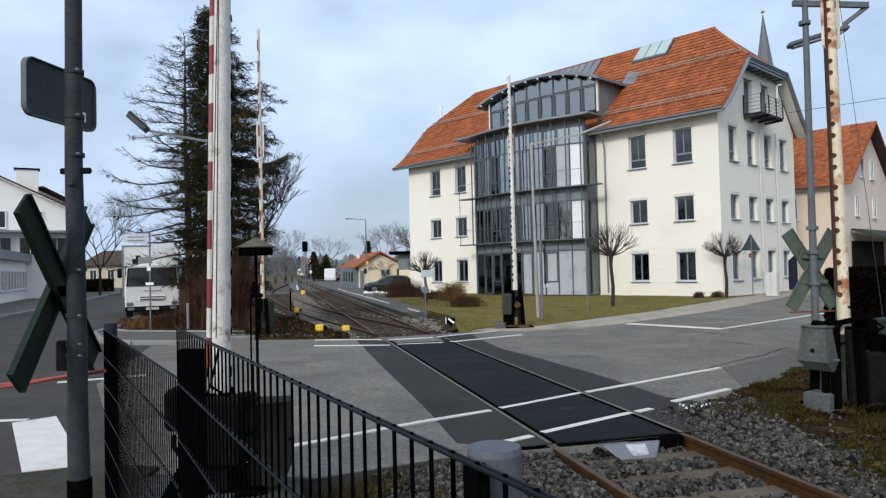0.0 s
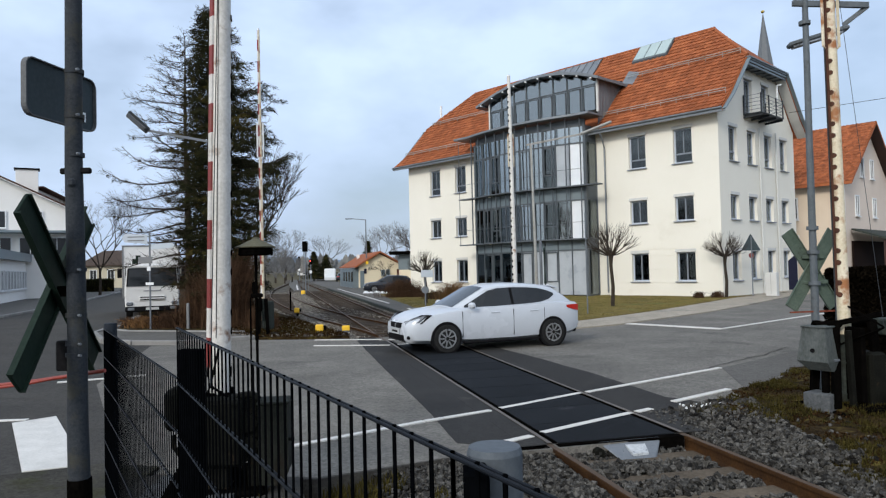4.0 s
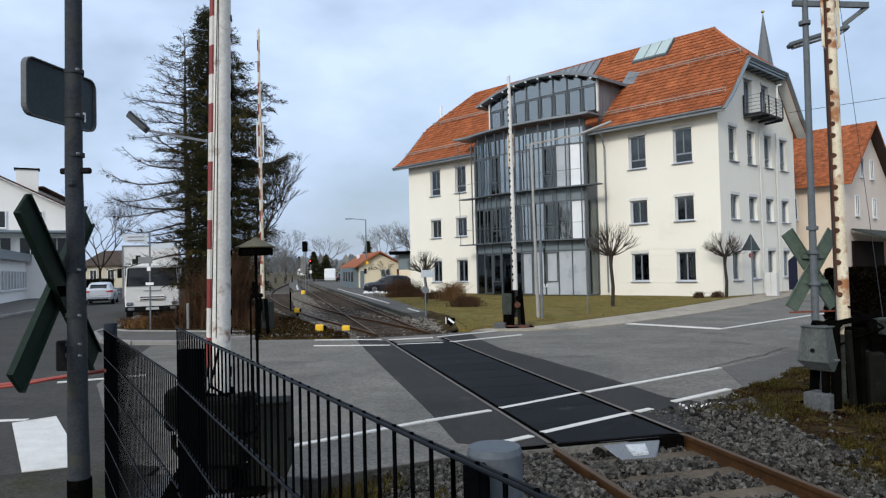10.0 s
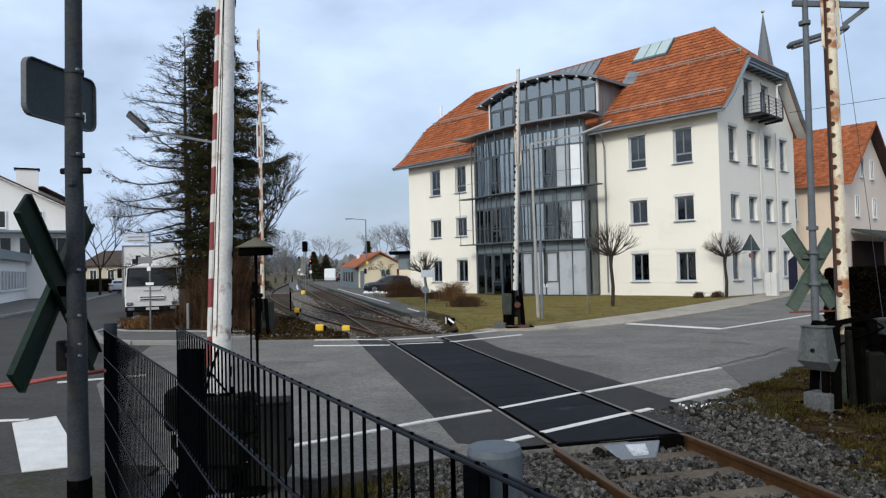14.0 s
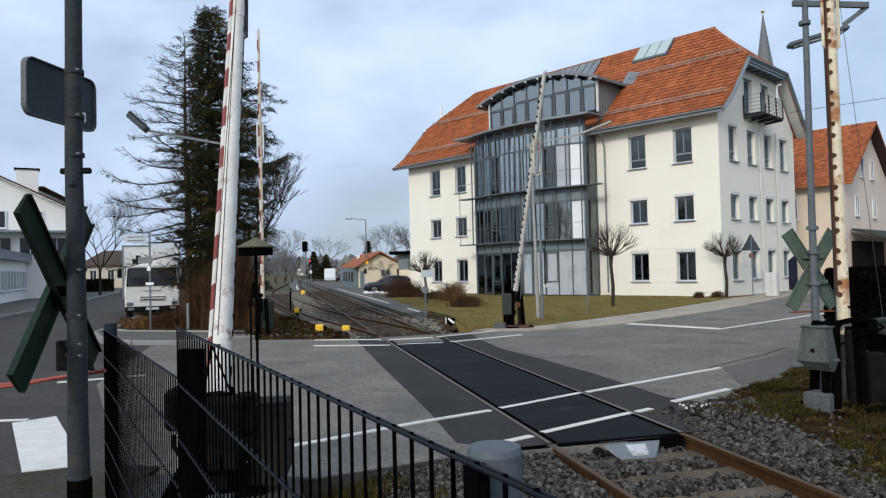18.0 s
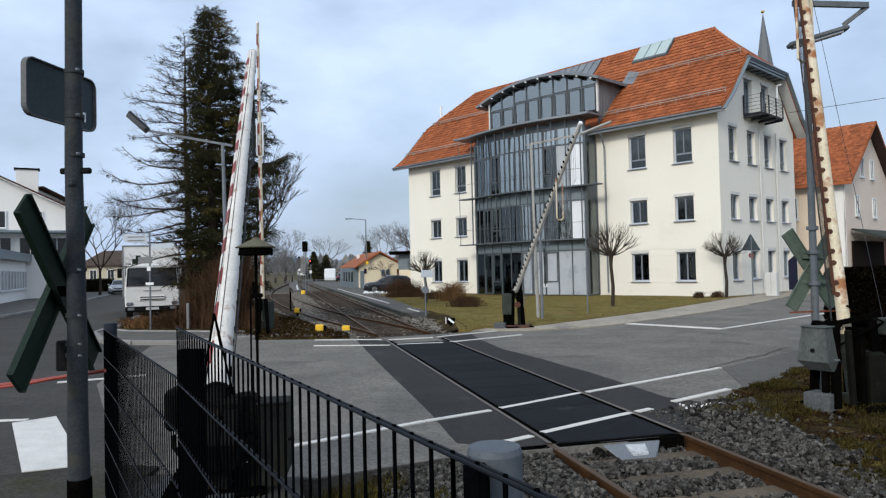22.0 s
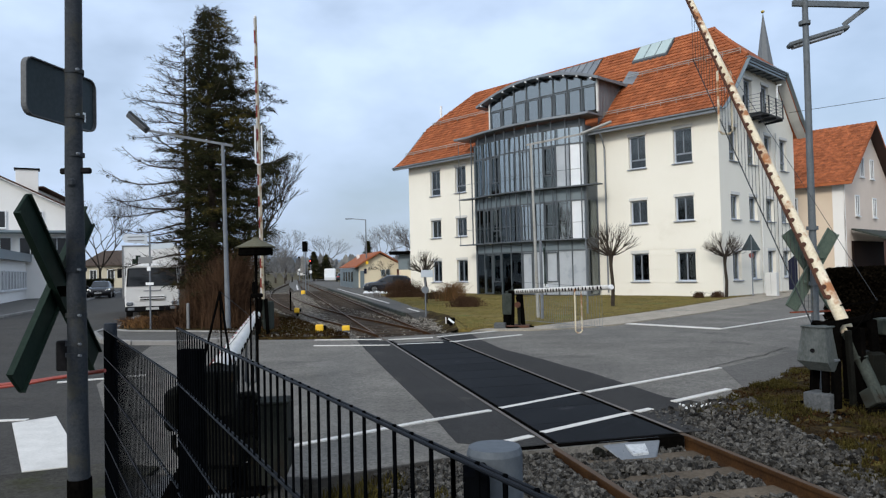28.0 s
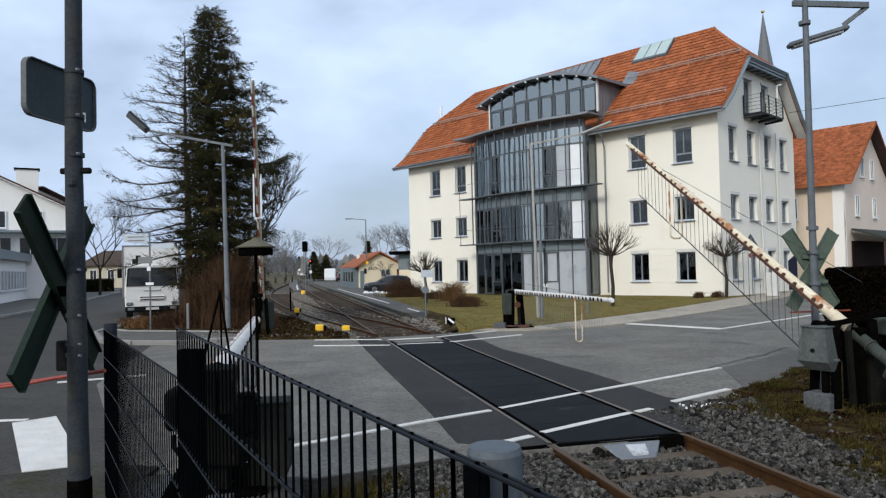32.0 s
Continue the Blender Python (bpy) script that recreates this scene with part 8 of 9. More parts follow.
part("guard_rail", Shape().beam((-0.62, -0.05, 1.06), (0.72, 0.02, 1.24), 0.05, 0.055), MACHINE_DARK, drd, "dark steel rail")
part("guard_post", Shape().beam((0.66, 0.0, 0.0), (0.62, 0.0, 1.2), 0.07, 0.07), MACHINE_DARK, drd)
part("guard_brace", Shape().beam((0.42, 0.02, 0.55), (0.72, 0.02, 1.0), 0.03, 0.03), MACHINE_DARK, drd)
part("gear_case", Shape().box((0.10, -0.42, 0.22), (0.34, 0.22, 0.34), bevel=0.02), GRIME, drd, "grimy green gear case at the ground")
part("cable_shelf", Shape().box((0.98, 0.1, 0.66), (0.62, 0.30, 0.05), bevel=0.01).box((0.98, 0.22, 0.84), (0.62, 0.04, 0.30), bevel=0.01), MACHINE, drd, "dull grey sheet metal shelf")
solid("warning_bar", Shape().beam((4.58, 9.24, 1.13), (5.48, 9.42, 1.13), 0.02, 0.02), RUSTY_BAR, "thin rust-red bar fixed to the mast", "bar")
# drive cabinet at the barrier on the lawn's corner
drb = thing("barrier_drive", pose(1.95, 20.75, 0, 0, 0, -10), "grey-green barrier drive cabinet by the lawn", "barrier drive")
part("housing", Shape().box((-0.07, 0, 0.72), (0.29, 0.36, 0.62), bevel=0.03), MACHINE, drb)
part("leg", Shape().box((-0.10, 0, 0.24), (0.20, 0.2, 0.40)), MACHINE_DARK, drb)
part("plinth", Shape().box((0.1, 0, 0.03), (0.95, 0.7, 0.14), bevel=0.02), RUST_SPOT, drb, "rusty brown base plate")
part("gear", Shape().rod((0.24, -0.20, 0.70), (0.24, -0.12, 0.70), 0.09, n=14), RUST_SPOT, drb)
part("gear", Shape().rod((0.27, -0.20, 0.90), (0.27, -0.12, 0.90), 0.08, n=14), MACHINE_DARK, drb)
part("gear_post", Shape().box((0.27, -0.05, 0.42), (0.08, 0.14, 0.72), bevel=0.01), GRIME, drb)
part("foot_block", Shape().box((-0.28, -0.30, 0.08), (0.34, 0.3, 0.22), bevel=0.02), CONCRETE, drb)
drc = thing("barrier_drive", pose(-5.0, 19.75, 0, 0, 0, -10), "dark barrier drive cabinet at the verge", "barrier drive")
part("housing", Shape().box((0.02, 0, 0.62), (0.22, 0.3, 0.8), bevel=0.03), MACHINE, drc)
part("plinth", Shape().box((0.05, 0, 0.04), (0.5, 0.5, 0.14), bevel=0.02), GRIME, drc)

# ---- signs and posts ----
def post_sign(m, h, r, label, name="sign_post", group=""):
    t = thing(name, m, label, "sign", group)
    part("post", Shape().rod((0, 0, 0), (0, 0, h), r, n=8), GALV, t)
    return t


guide = post_sign(pose(-9.66, 22.9, 0.05), 3.2, 0.03, "thin steel post with small direction signs")
part("board", Shape().extrude([(-0.82, 0, 2.88), (-0.08, 0, 2.82), (-0.08, 0, 3.12), (-0.82, 0, 3.16), (-0.92, 0, 3.02)], (0, 0.02, 0)), SIGN_PALE, guide, "pale blue-grey arrow-shaped direction board")
part("board", Shape().extrude([(0.04, 0, 2.63), (0.72, 0, 2.66), (0.82, 0, 2.76), (0.72, 0, 2.84), (0.04, 0, 2.80)], (0, 0.02, 0)), SIGN_PALE, guide, "pale blue-grey arrow-shaped direction board")
part("board", Shape().box((-0.14, -0.02, 2.28), (0.46, 0.02, 0.22)), SIGN_EDGE, guide, "small grey board")
part("board", Shape().box((-0.03, -0.02, 2.0), (0.12, 0.02, 0.14)), SIGN_WHITE, guide, "small white plate")
part("board", Shape().box((0.0, -0.03, 1.50), (0.26, 0.02, 0.09)), SIGN_WHITE, guide, "small white plate")
for z in (2.93, 3.05):
    part("lettering_bar", Shape().box((-0.45, -0.012, z), (0.55, 0.006, 0.035)), SIGN_EDGE, guide)
solid("marker_post", Shape().box((0, 0, 0.42), (0.09, 0.09, 0.84), bevel=0.015), SIGN_EDGE, "short grey marker post by the thicket", "marker post", m=pose(-8.35, 22.7, 0.05))
tri = post_sign(pose(15.85, 35.75, 0), 3.1, 0.03, "grey backs of a triangular road sign on a post")
part("triangle", Shape().extrude([(-0.50, 0.05, 2.38), (0.50, 0.05, 2.38), (0.0, 0.05, 3.25)], (0, 0.02, 0)), SIGN_GREY, tri, "grey back of a triangular sign")
part("plate", Shape().rod((0, 0.05, 2.12), (0, 0.07, 2.12), 0.13, n=20), SIGN_RED, tri, "dull red round plate")
tcab = thing("distribution_cabinet", pose(16.85, 35.75, 0, 0, 0, -46), "pale grey distribution cabinet by the wall", "cabinet")
part("body", Shape().box((0, 0, 0.62), (0.56, 0.34, 1.2), bevel=0.02), LINTEL_GREY, tcab)
part("base", Shape().box((0, 0, 0.06), (0.54, 0.32, 0.14)), CONCRETE, tcab)
part("door_gap", Shape().box((0.0, -0.172, 0.65), (0.012, 0.006, 1.05)), SIGN_EDGE, tcab)
board = thing("notice_board", pose(19.2, 38.3, 0, 0, 0, -20), "dark blue notice board beside the building", "notice board")
part("panel", Shape().extrude([(-0.2, 0, 0.2), (0.25, 0, 0.2), (0.25, 0, 2.2), (-0.2, 0, 1.8)], (0, 0.08, 0)), SIGN_BLUE, board)
lawn_sign = post_sign(pose(-0.72, 26.9, 0), 1.8, 0.028, "white rectangular sign board on a grey post")
part("board", Shape().box((0.08, -0.05, 1.64), (0.46, 0.03, 0.28), bevel=0.01), SIGN_PALE, lawn_sign)
part("round_plate", Shape().rod((0.0, -0.04, 1.02), (0.0, -0.06, 1.02), 0.15, n=8), GALV, lawn_sign, "grey back of a small round sign")
part("lower_post", Shape().box((0, 0.02, 0.60), (0.06, 0.06, 1.2), bevel=0.01), GALV_DARK, lawn_sign)
dwarf = thing("shunting_sign", pose(0.20, 22.2, -0.07, 0, 0, -6), "low black marker with a white diagonal bar", "railway sign")
part("panel", Shape().box((0, 0, 0.22), (0.25, 0.05, 0.20), bevel=0.01), SIGN_BLACK, dwarf)
part("diagonal", Shape().beam((-0.08, -0.03, 0.30), (0.10, -0.03, 0.15), 0.02, 0.06, up=(0, 0, 1)), SIGN_WHITE, dwarf, "white diagonal bar")
part("edge_plate", Shape().box((-0.16, -0.02, 0.24), (0.025, 0.04, 0.22)), SIGN_WHITE, dwarf)
part("foot", Shape().box((0, 0, 0.06), (0.1, 0.1, 0.14)), MACHINE_DARK, dwarf)
for x, y, s, lab in ((-3.65, 20.3, 0.23, "yellow signal box beside the track"), (-6.40, 30.2, 0.22, "small yellow cable box beside the track")):
    yb = thing("track_box", pose(x, y, -0.05, 0, 0, 8), lab, "track box", "yellow track boxes")
    part("box", Shape().box((0, 0, 0.10 + s / 2), (s, s * 0.7, s), bevel=0.03), YELLOW_PAINT, yb)
    part("bracket", Shape().box((s * 0.62, 0.05, 0.10 + s * 0.5), (0.10, 0.12, s * 0.6)).box((s * 0.2, 0, 0.06), (0.1, 0.1, 0.22)), MACHINE_DARK, yb)
lb = thing("track_box", pose(-2.92, 20.15, -0.07, 0, 0, 6), "yellow lettered plate on a pale track box", "track box", "yellow track boxes")
part("base", Shape().box((-0.05, 0, 0.10), (0.38, 0.26, 0.14), bevel=0.02), CONCRETE, lb)
part("plate", Shape().box((0.06, -0.02, 0.24), (0.22, 0.09, 0.15), bevel=0.02), YELLOW_PAINT, lb)
part("lettering_bar", Shape().box((-0.05, -0.135, 0.10), (0.28, 0.006, 0.05)), SIGN_BLACK, lb)

mid = [(-14.2, 66.0), (-13.55, 66.2), (-20.0, 96.0), (-33.2, 157.8), (-35.4, 161.0), (-21.6, 97.0)]
mp = solid("platform", Shape().prism(mid, -0.2, 0.05), ASPHALT_PALE, "narrow pale platform between the two tracks", "platform", kind="structure")
solid("platform_line", strip((-14.7, 70.0), (-20.3, 96.0), 0.16, 0.058), PAINT_ROAD, "worn white line along the platform's edge", "platform line", "platform lines", "structure")
solid("marker_post", Shape().box((0, 0, 0.45), (0.07, 0.07, 0.95), bevel=0.01), MACHINE_DARK, "short dark marker post beside the diverging track", "marker post", m=pose(-7.5, 34.0, -0.05))

# ---- signals and lamps along the line ----
sig = thing("railway_signal", pose(-11.9, 60.0, 0), "tall railway signal with a black head", "railway signal", "railway signals")
part("post", Shape().rod((0, 0, 0), (0, 0, 3.8), 0.06, n=8), GALV, sig)
part("head", Shape().box((0, -0.05, 4.0), (0.44, 0.3, 0.90), bevel=0.03), SIGN_BLACK, sig)
part("ladder", Shape().beam((0.25, 0, 0.3), (0.12, 0, 3.6), 0.04, 0.04).beam((-0.25, 0, 0.3), (-0.12, 0, 3.6), 0.04, 0.04), GALV, sig)
part("foot", Shape().box((-0.15, -0.4, 0.05), (0.34, 0.3, 0.36), bevel=0.04), YELLOW_PAINT, sig, "yellow box at the signal's foot")
for x, y, h, lit in ((-22.5, 118.0, 3.6, True), (-29.0, 140.0, 4.6, False)):
    s2 = thing("railway_signal", pose(x, y, 0), "distant railway signal showing red" if lit else "distant unlit railway signal post", "railway signal", "railway signals")
    part("post", Shape().rod((0, 0, 0), (0, 0, h), 0.08, n=6), GALV, s2)
    part("head", Shape().box((0, 0, h - 0.1), (0.45, 0.25, 0.9), bevel=0.04), SIGN_BLACK, s2)
    if lit:
        part("red_light", Shape().rod((0, -0.13, h + 0.05), (0, -0.17, h + 0.05), 0.09, n=12), GLOW_RED, s2, "glowing red lamp")
    part("plate", Shape().box((0, -0.1, h * 0.5), (0.4, 0.06, 0.5)), SIGN_WHITE, s2)
plamp = thing("street_lamp", pose(-7.95, 72.0, 0), "slender platform lamp with a thin arm", "street lamp", "street lamps")
part("pole", Shape().rod((0, 0, 0), (0, 0, 7.1), 0.09, 0.05, n=8), GALV, plamp)
part("arm", Shape().beam((0, 0, 7.05), (-1.5, 0, 7.22), 0.07, 0.07), GALV, plamp)
part("head", Shape().box((-1.75, 0, 7.2), (0.7, 0.25, 0.1), bevel=0.03), GALV, plamp)
thin = solid("thin_pole", Shape().rod((0, 0, 0), (0, 0, 3.7), 0.025, 0.02, n=8), GALV, "thin steel pole on the lawn", "pole", m=pose(5.22, 25.4, 0.05))
cross_b = thing("crossing_sign", pose(3.31, 23.6, 0, 0, 0, 20), "dark crossing sign on a post seen nearly edge-on", "crossing sign")
part("post", Shape().rod((0, 0, 0), (0, 0, 2.7), 0.05, n=10), GALV, cross_b)
for sg in (1, -1):
    a = Shape().box((0, 0, 0), (0.17, 0.03, 1.42), bevel=0.004).moved(Matrix.Translation((0.11, -0.05, 1.80)) @ Matrix.Rotation(radians(64), 4, "Z") @ Matrix.Rotation(radians(31 * sg), 4, "Y"))
    part("cross_arm", a, GREEN_BACK, cross_b)
part("lamp", Shape().box((0.16, 0, 1.16), (0.18, 0.14, 0.12), bevel=0.02), SIGN_WHITE, cross_b)
solid("overhead_cable", Shape().tube([(20.2, 40.0, 10.35), (24.0, 36.0, 10.25), (28.5, 31.0, 10.6)], 0.014, 5), BLACK_PLASTIC, "thin black overhead cable", "cable")

# ---- more of the station and what stands beyond it ----
name = bpy.data.curves.new("station_name", "FONT")
name.body, name.size, name.extrude, name.align_x = "BACH", 0.40, 0.01, "CENTER"
txt = new("lettering", name)
txt.parent = st
txt.matrix_local = pose(1.45, -0.03, 1.85, 90, 0, 0)
name.materials.append(SIGN_BLACK)
part("blue_sign", Shape().box((0.62, -0.04, 1.75), (0.26, 0.05, 0.5)), SIGN_BLUE, st, "small dark blue sign")
part("yellow_sign", Shape().box((0.75, -0.5, 2.6), (0.26, 0.05, 0.3)), YELLOW_PAINT, st, "small yellow plate under the verge")
for y in (1.0, 3.2, 5.4, 7.6):
    part("window", Shape().box((-0.61, y, 1.2), (0.05, 1.1, 1.0)), CAR_GLASS, st)
part("door", Shape().box((0.3, -0.03, 0.9), (0.4, 0.06, 1.8)), PANEL_GREY, st)
part("chimney", Shape().box((1.2, 9.0, 3.35), (0.3, 0.3, 0.6)), WHITE_WALL, st)
part("gutter", Shape().rod((-0.5, -0.4, 2.08), (-0.5, 13.3, 2.08), 0.05), ZINC, st)
solid("white_van", Shape().box((0, 0, 1.25), (2.0, 4.6, 2.1), bevel=0.15).box((0, -1.2, 0.55), (1.9, 5.0, 0.7), bevel=0.1), SIGN_WHITE, "distant white box van by the platform", "van", m=pose(-20.4, 125.0, 0, 0, 0, 10))
for x, y, c in ((-17.9, 122.0, CAR_DARK), (-24.6, 140.0, CAR_SILVER)):
    parked(pose(x, y, 0.0, 0, 0, 100), c, "distant parked car beside the platform")
for k, (x, y, w, h, mat) in enumerate(((-2, 190, 12, 6.0, WHITE_WALL), (-80, 380, 14, 6.0, WHITE_WALL), (-64, 360, 12, 5.0, CREAM_DIM))):
    simple_house("house", pose(x, y, 0, 0, 0, -8 + 5 * k), w, w * 0.8, h * 0.62, h, mat, FAR_WOOD, "distant house beyond the railway", 0.4)
far = Shape()
rnd = random.Random(9)
for k in range(2600):
    x, y = rnd.uniform(-420, 260), rnd.uniform(330, 520)
    h = rnd.uniform(5, 11)
    a = rnd.random() * 3.14
    i = len(far.v)
    dx, dy = math.cos(a) * h * 0.32, math.sin(a) * h * 0.32
    far.v += [(x - dx, y - dy, h * 0.25), (x + dx, y + dy, h * 0.2), (x + dx * 0.6, y + dy * 0.6, h * 0.8), (x, y, h), (x - dx * 0.7, y - dy * 0.7, h * 0.7)]
    far.f.append((i, i + 1, i + 2, i + 3, i + 4))
tagged(solid("far_woods", far, FAR_WOOD, "leafless woods on the horizon, coloured grey for haze", "woods"), kind="stuff")

for x, y, r in ((-6.0, 53.6, 0.26), (-5.6, 53.4, 0.22), (-5.1, 53.2, 0.27), (-4.7, 53.0, 0.24), (-4.3, 52.8, 0.20)):
    solid("pale_stone", Shape().lathe([(r * 0.8, 0.0), (r, r * 0.3), (r * 0.75, r * 0.75), (r * 0.2, r * 0.95)], 8), SIGN_WHITE, "whitish boulder at the station lawn's edge", "stone", "pale stones", m=pose(x, y, -0.02, 6, 4, 40 * x))
# plain walls that close the street behind the camera
for x, y, w, h in ((-30, -34, 22, 7.5), (-4, -40, 20, 6.0), (26, -36, 24, 8.0)):
    solid("wall_behind", Shape().box((x, y, h / 2), (w, 1.0, h)), WHITE_WALL, "plain house wall behind the viewer", "wall", kind="structure")

# ---- stones and grass ----
def stones(name, n, place, size, label, seed, mat=BALLAST):
    """Angular stones strewn by place(rnd) -> (x, y, z)."""
    r = np.random.RandomState(seed)
    rnd = random.Random(seed)
    base = np.array([(-1, -1, -1), (1, -1, -1), (1, 1, -1), (-1, 1, -1), (-1, -1, 1), (1, -1, 1), (1, 1, 1), (-1, 1, 1)], float)
    quads = np.array([(3, 2, 1, 0), (4, 5, 6, 7), (0, 1, 5, 4), (1, 2, 6, 5), (2, 3, 7, 6), (3, 0, 4, 7)])
    v = base[None] * (1 + r.uniform(-0.55, 0.25, (n, 8, 3)))
    v *= (np.array([1.0, 0.75, 0.6])[None] * r.uniform(size[0], size[1], (n, 1)))[:, None, :] / 2
    q = r.normal(size=(n, 4))
    q /= np.linalg.norm(q, axis=1)[:, None]
    w, x, y, z = q.T
    rot = np.stack([1 - 2 * (y * y + z * z), 2 * (x * y - z * w), 2 * (x * z + y * w), 2 * (x * y + z * w), 1 - 2 * (x * x + z * z), 2 * (y * z - x * w), 2 * (x * z - y * w), 2 * (y * z + x * w), 1 - 2 * (x * x + y * y)], 1).reshape(n, 3, 3)
    v = np.einsum("nij,nkj->nki", rot, v)
    v += np.array([place(rnd) for _ in range(n)])[:, None, :]
    me = bpy.data.meshes.new(name)
    me.from_pydata(v.reshape(-1, 3).tolist(), [], (quads[None] + 8 * np.arange(n)[:, None, None]).reshape(-1, 4).tolist())
    me.materials.append(mat)
    return tagged(new(name, me), label, "ballast", kind="stuff")


def near_bed(r):
    """Ballast that laps over the sleepers' edges, and heaps up beside the rails."""
    while True:
        s, d = r.uniform(-8.5, -2.85), r.uniform(-2.3, 1.75)
        if abs(abs(d) - 0.7525) < 0.085:
            continue
        bay = abs((-3.10 - s + 0.30) % 0.60 - 0.30)
        bare = 0.060 + 0.03 * noise.noise(Vector((d * 2.5, s * 0.8, 0))) + 0.02 * math.cos(d * 2.2)
        if abs(d) < 0.70 and bay < bare and r.random() > 0.04:
            continue
        p = on_track(s, d)
        lift = 0.052 * min(1.0, max(0.0, bay - bare) / 0.10) if abs(d) < 0.70 else 0.085
        z = -0.188 + lift + 0.03 * r.random() + (0.10 * max(0, (abs(d) - 1.1)) if d > 0 else 0.03)
        return p.x, p.y, z


def rear_bed(r):
    """The same ballast farther along the near track."""
    while True:
        s, d = r.uniform(-15.9, -8.5), r.uniform(-2.3, 1.75)
        bay = abs((-3.10 - s + 0.30) % 0.60 - 0.30)
        if abs(abs(d) - 0.7525) > 0.085 and (abs(d) > 0.70 or bay > 0.08):
            p = on_track(s, d)
            return p.x, p.y, -0.145 + 0.04 * r.random() + (0.02 if abs(d) > 0.8 else 0.0)


def left_heap(r):
    s, d = r.uniform(-4.2, -2.9), r.uniform(-2.6, -0.9)
    p = on_track(s, d)
    return p.x, p.y, -0.075 + 0.05 * r.random()


def right_heap(r):
    s = r.uniform(-4.2, -1.62)
    d = 0.88 + r.random() ** 1.2 * (0.85 + 0.42 * max(0, s + 3.4))
    p = on_track(s, d)
    return p.x, p.y, -0.09 + 0.09 * r.random() + 0.07 * max(0.0, min(1.0, (d - 1.1) / 0.5))


def far_bed(r):
    s, d = 8.9 + 46 * r.random() ** 1.7, r.choice((r.uniform(-2.3, 2.2), r.uniform(-2.6, -0.85)))
    if abs(abs(d) - 0.7525) < 0.09:
        d += 0.3
    p = on_track(s, d)
    return p.x, p.y, -0.150 + 0.04 * max(0.0, abs(d) - 0.9) + 0.02 * r.random()


def branch_bed(r):
    i = r.randrange(4, 26)
    a, b = branch_line[i], branch_line[i + 1]
    p = lerp(a, b, r.random())
    d = r.uniform(-2.0, 2.0)
    t = (Vector(b) - Vector(a)).normalized()
    return p[0] + t.y * d, p[1] - t.x * d, -0.152 + 0.04 * max(0.0, abs(d) - 0.9) + 0.02 * r.random()


stones("ballast_stones", 17000, near_bed, (0.032, 0.070), "loose grey ballast stones between the near rails", 1)
stones("ballast_stones", 14000, rear_bed, (0.04, 0.085), "loose grey ballast stones farther along the near track", 6)
stones("ballast_stones", 1800, left_heap, (0.03, 0.062), "loose grey ballast stones beside the crossing", 2)
stones("ballast_stones", 4600, right_heap, (0.03, 0.065), "loose grey ballast stones beside the crossing", 3)


def limed(r):
    p = on_track(r.gauss(-1.72, 0.07), r.gauss(1.68, 0.12))
    return p.x, p.y, 0.03 + 0.03 * r.random()


def strays(r):
    p = on_track(r.uniform(-6.0, -1.6), 1.5 + 1.1 * r.random() ** 1.5)
    return p.x, p.y, verge_level(p, 0, (p - on_track(0, 0)).dot(TRACK_SIDE)) + 0.004


stones("painted_stones", 44, limed, (0.025, 0.05), "paint-splashed white ballast stones by the crossing", 7, SIGN_WHITE)
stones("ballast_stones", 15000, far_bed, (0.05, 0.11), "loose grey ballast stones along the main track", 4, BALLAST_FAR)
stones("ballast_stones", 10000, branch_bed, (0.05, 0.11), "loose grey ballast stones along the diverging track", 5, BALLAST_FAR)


def blades(name, n, place, h, mat, label, seed):
    """Grass blades, each a thin bent leaf."""
    rnd = random.Random(seed)
    s = Shape()
    for k in range(n):
        x, y, z = place(rnd)
        a, ln = rnd.random() * 6.283, rnd.uniform(h[0], h[1])
        dx, dy = math.cos(a), math.sin(a)
        b = rnd.uniform(0.1, 0.7) * ln
        w = 0.0035 + 0.002 * rnd.random()
        i = len(s.v)
        s.v += [(x - dy * w, y + dx * w, z), (x + dy * w, y - dx * w, z), (x + dx * b * 0.4 + dy * w * 0.8, y + dy * b * 0.4 - dx * w * 0.8, z + ln * 0.6), (x + dx * b * 0.4 - dy * w * 0.8, y + dy * b * 0.4 + dx * w * 0.8, z + ln * 0.6), (x + dx * b, y + dy * b, z + ln * 0.85)]
        s.f += [(i, i + 1, i + 2, i + 3), (i + 3, i + 2, i + 4)]
    return tagged(solid(name, s, mat, label, "grass"), kind="stuff")


GRASS_MOSS = material("moss_and_grass", (0.011, 0.0105, 0.003), (0.068, 0.055, 0.0145), 1.2, 0.95, bump=0, vary=0.55, spec=0.05)


def verge_level(p, s, d):
    """Height of the mossy verge at a point d metres beside the track."""
    u = (max(0.0, d - 1.30) / 14.0) ** 0.625
    return -0.13 + 0.19 * min(1, u * 7) + 0.10 * noise.noise(Vector((p.x * 0.9, p.y * 0.9, 0))) + 0.05 * noise.noise(Vector((p.x * 4, p.y * 4, 3)))


def on_verge(r):
    while True:
        s, d = r.uniform(-6.5, 1.5), 1.32 + 5.0 * r.random() ** 1.3
        p = on_track(s, d)
        if (p.y - 9.0) < 1.06 * (p.x - 3.34) - 0.12:
            return p.x, p.y, verge_level(p, s, d) - 0.004


def by_fence(r):
    while True:
        s, d = r.uniform(-4.6, -3.2), r.uniform(-3.9, -2.1)
        p = on_track(s, d)
        if noise.noise(Vector((p.x * 2.2, p.y * 2.2, 4))) > -0.1:
            return p.x, p.y, -0.05


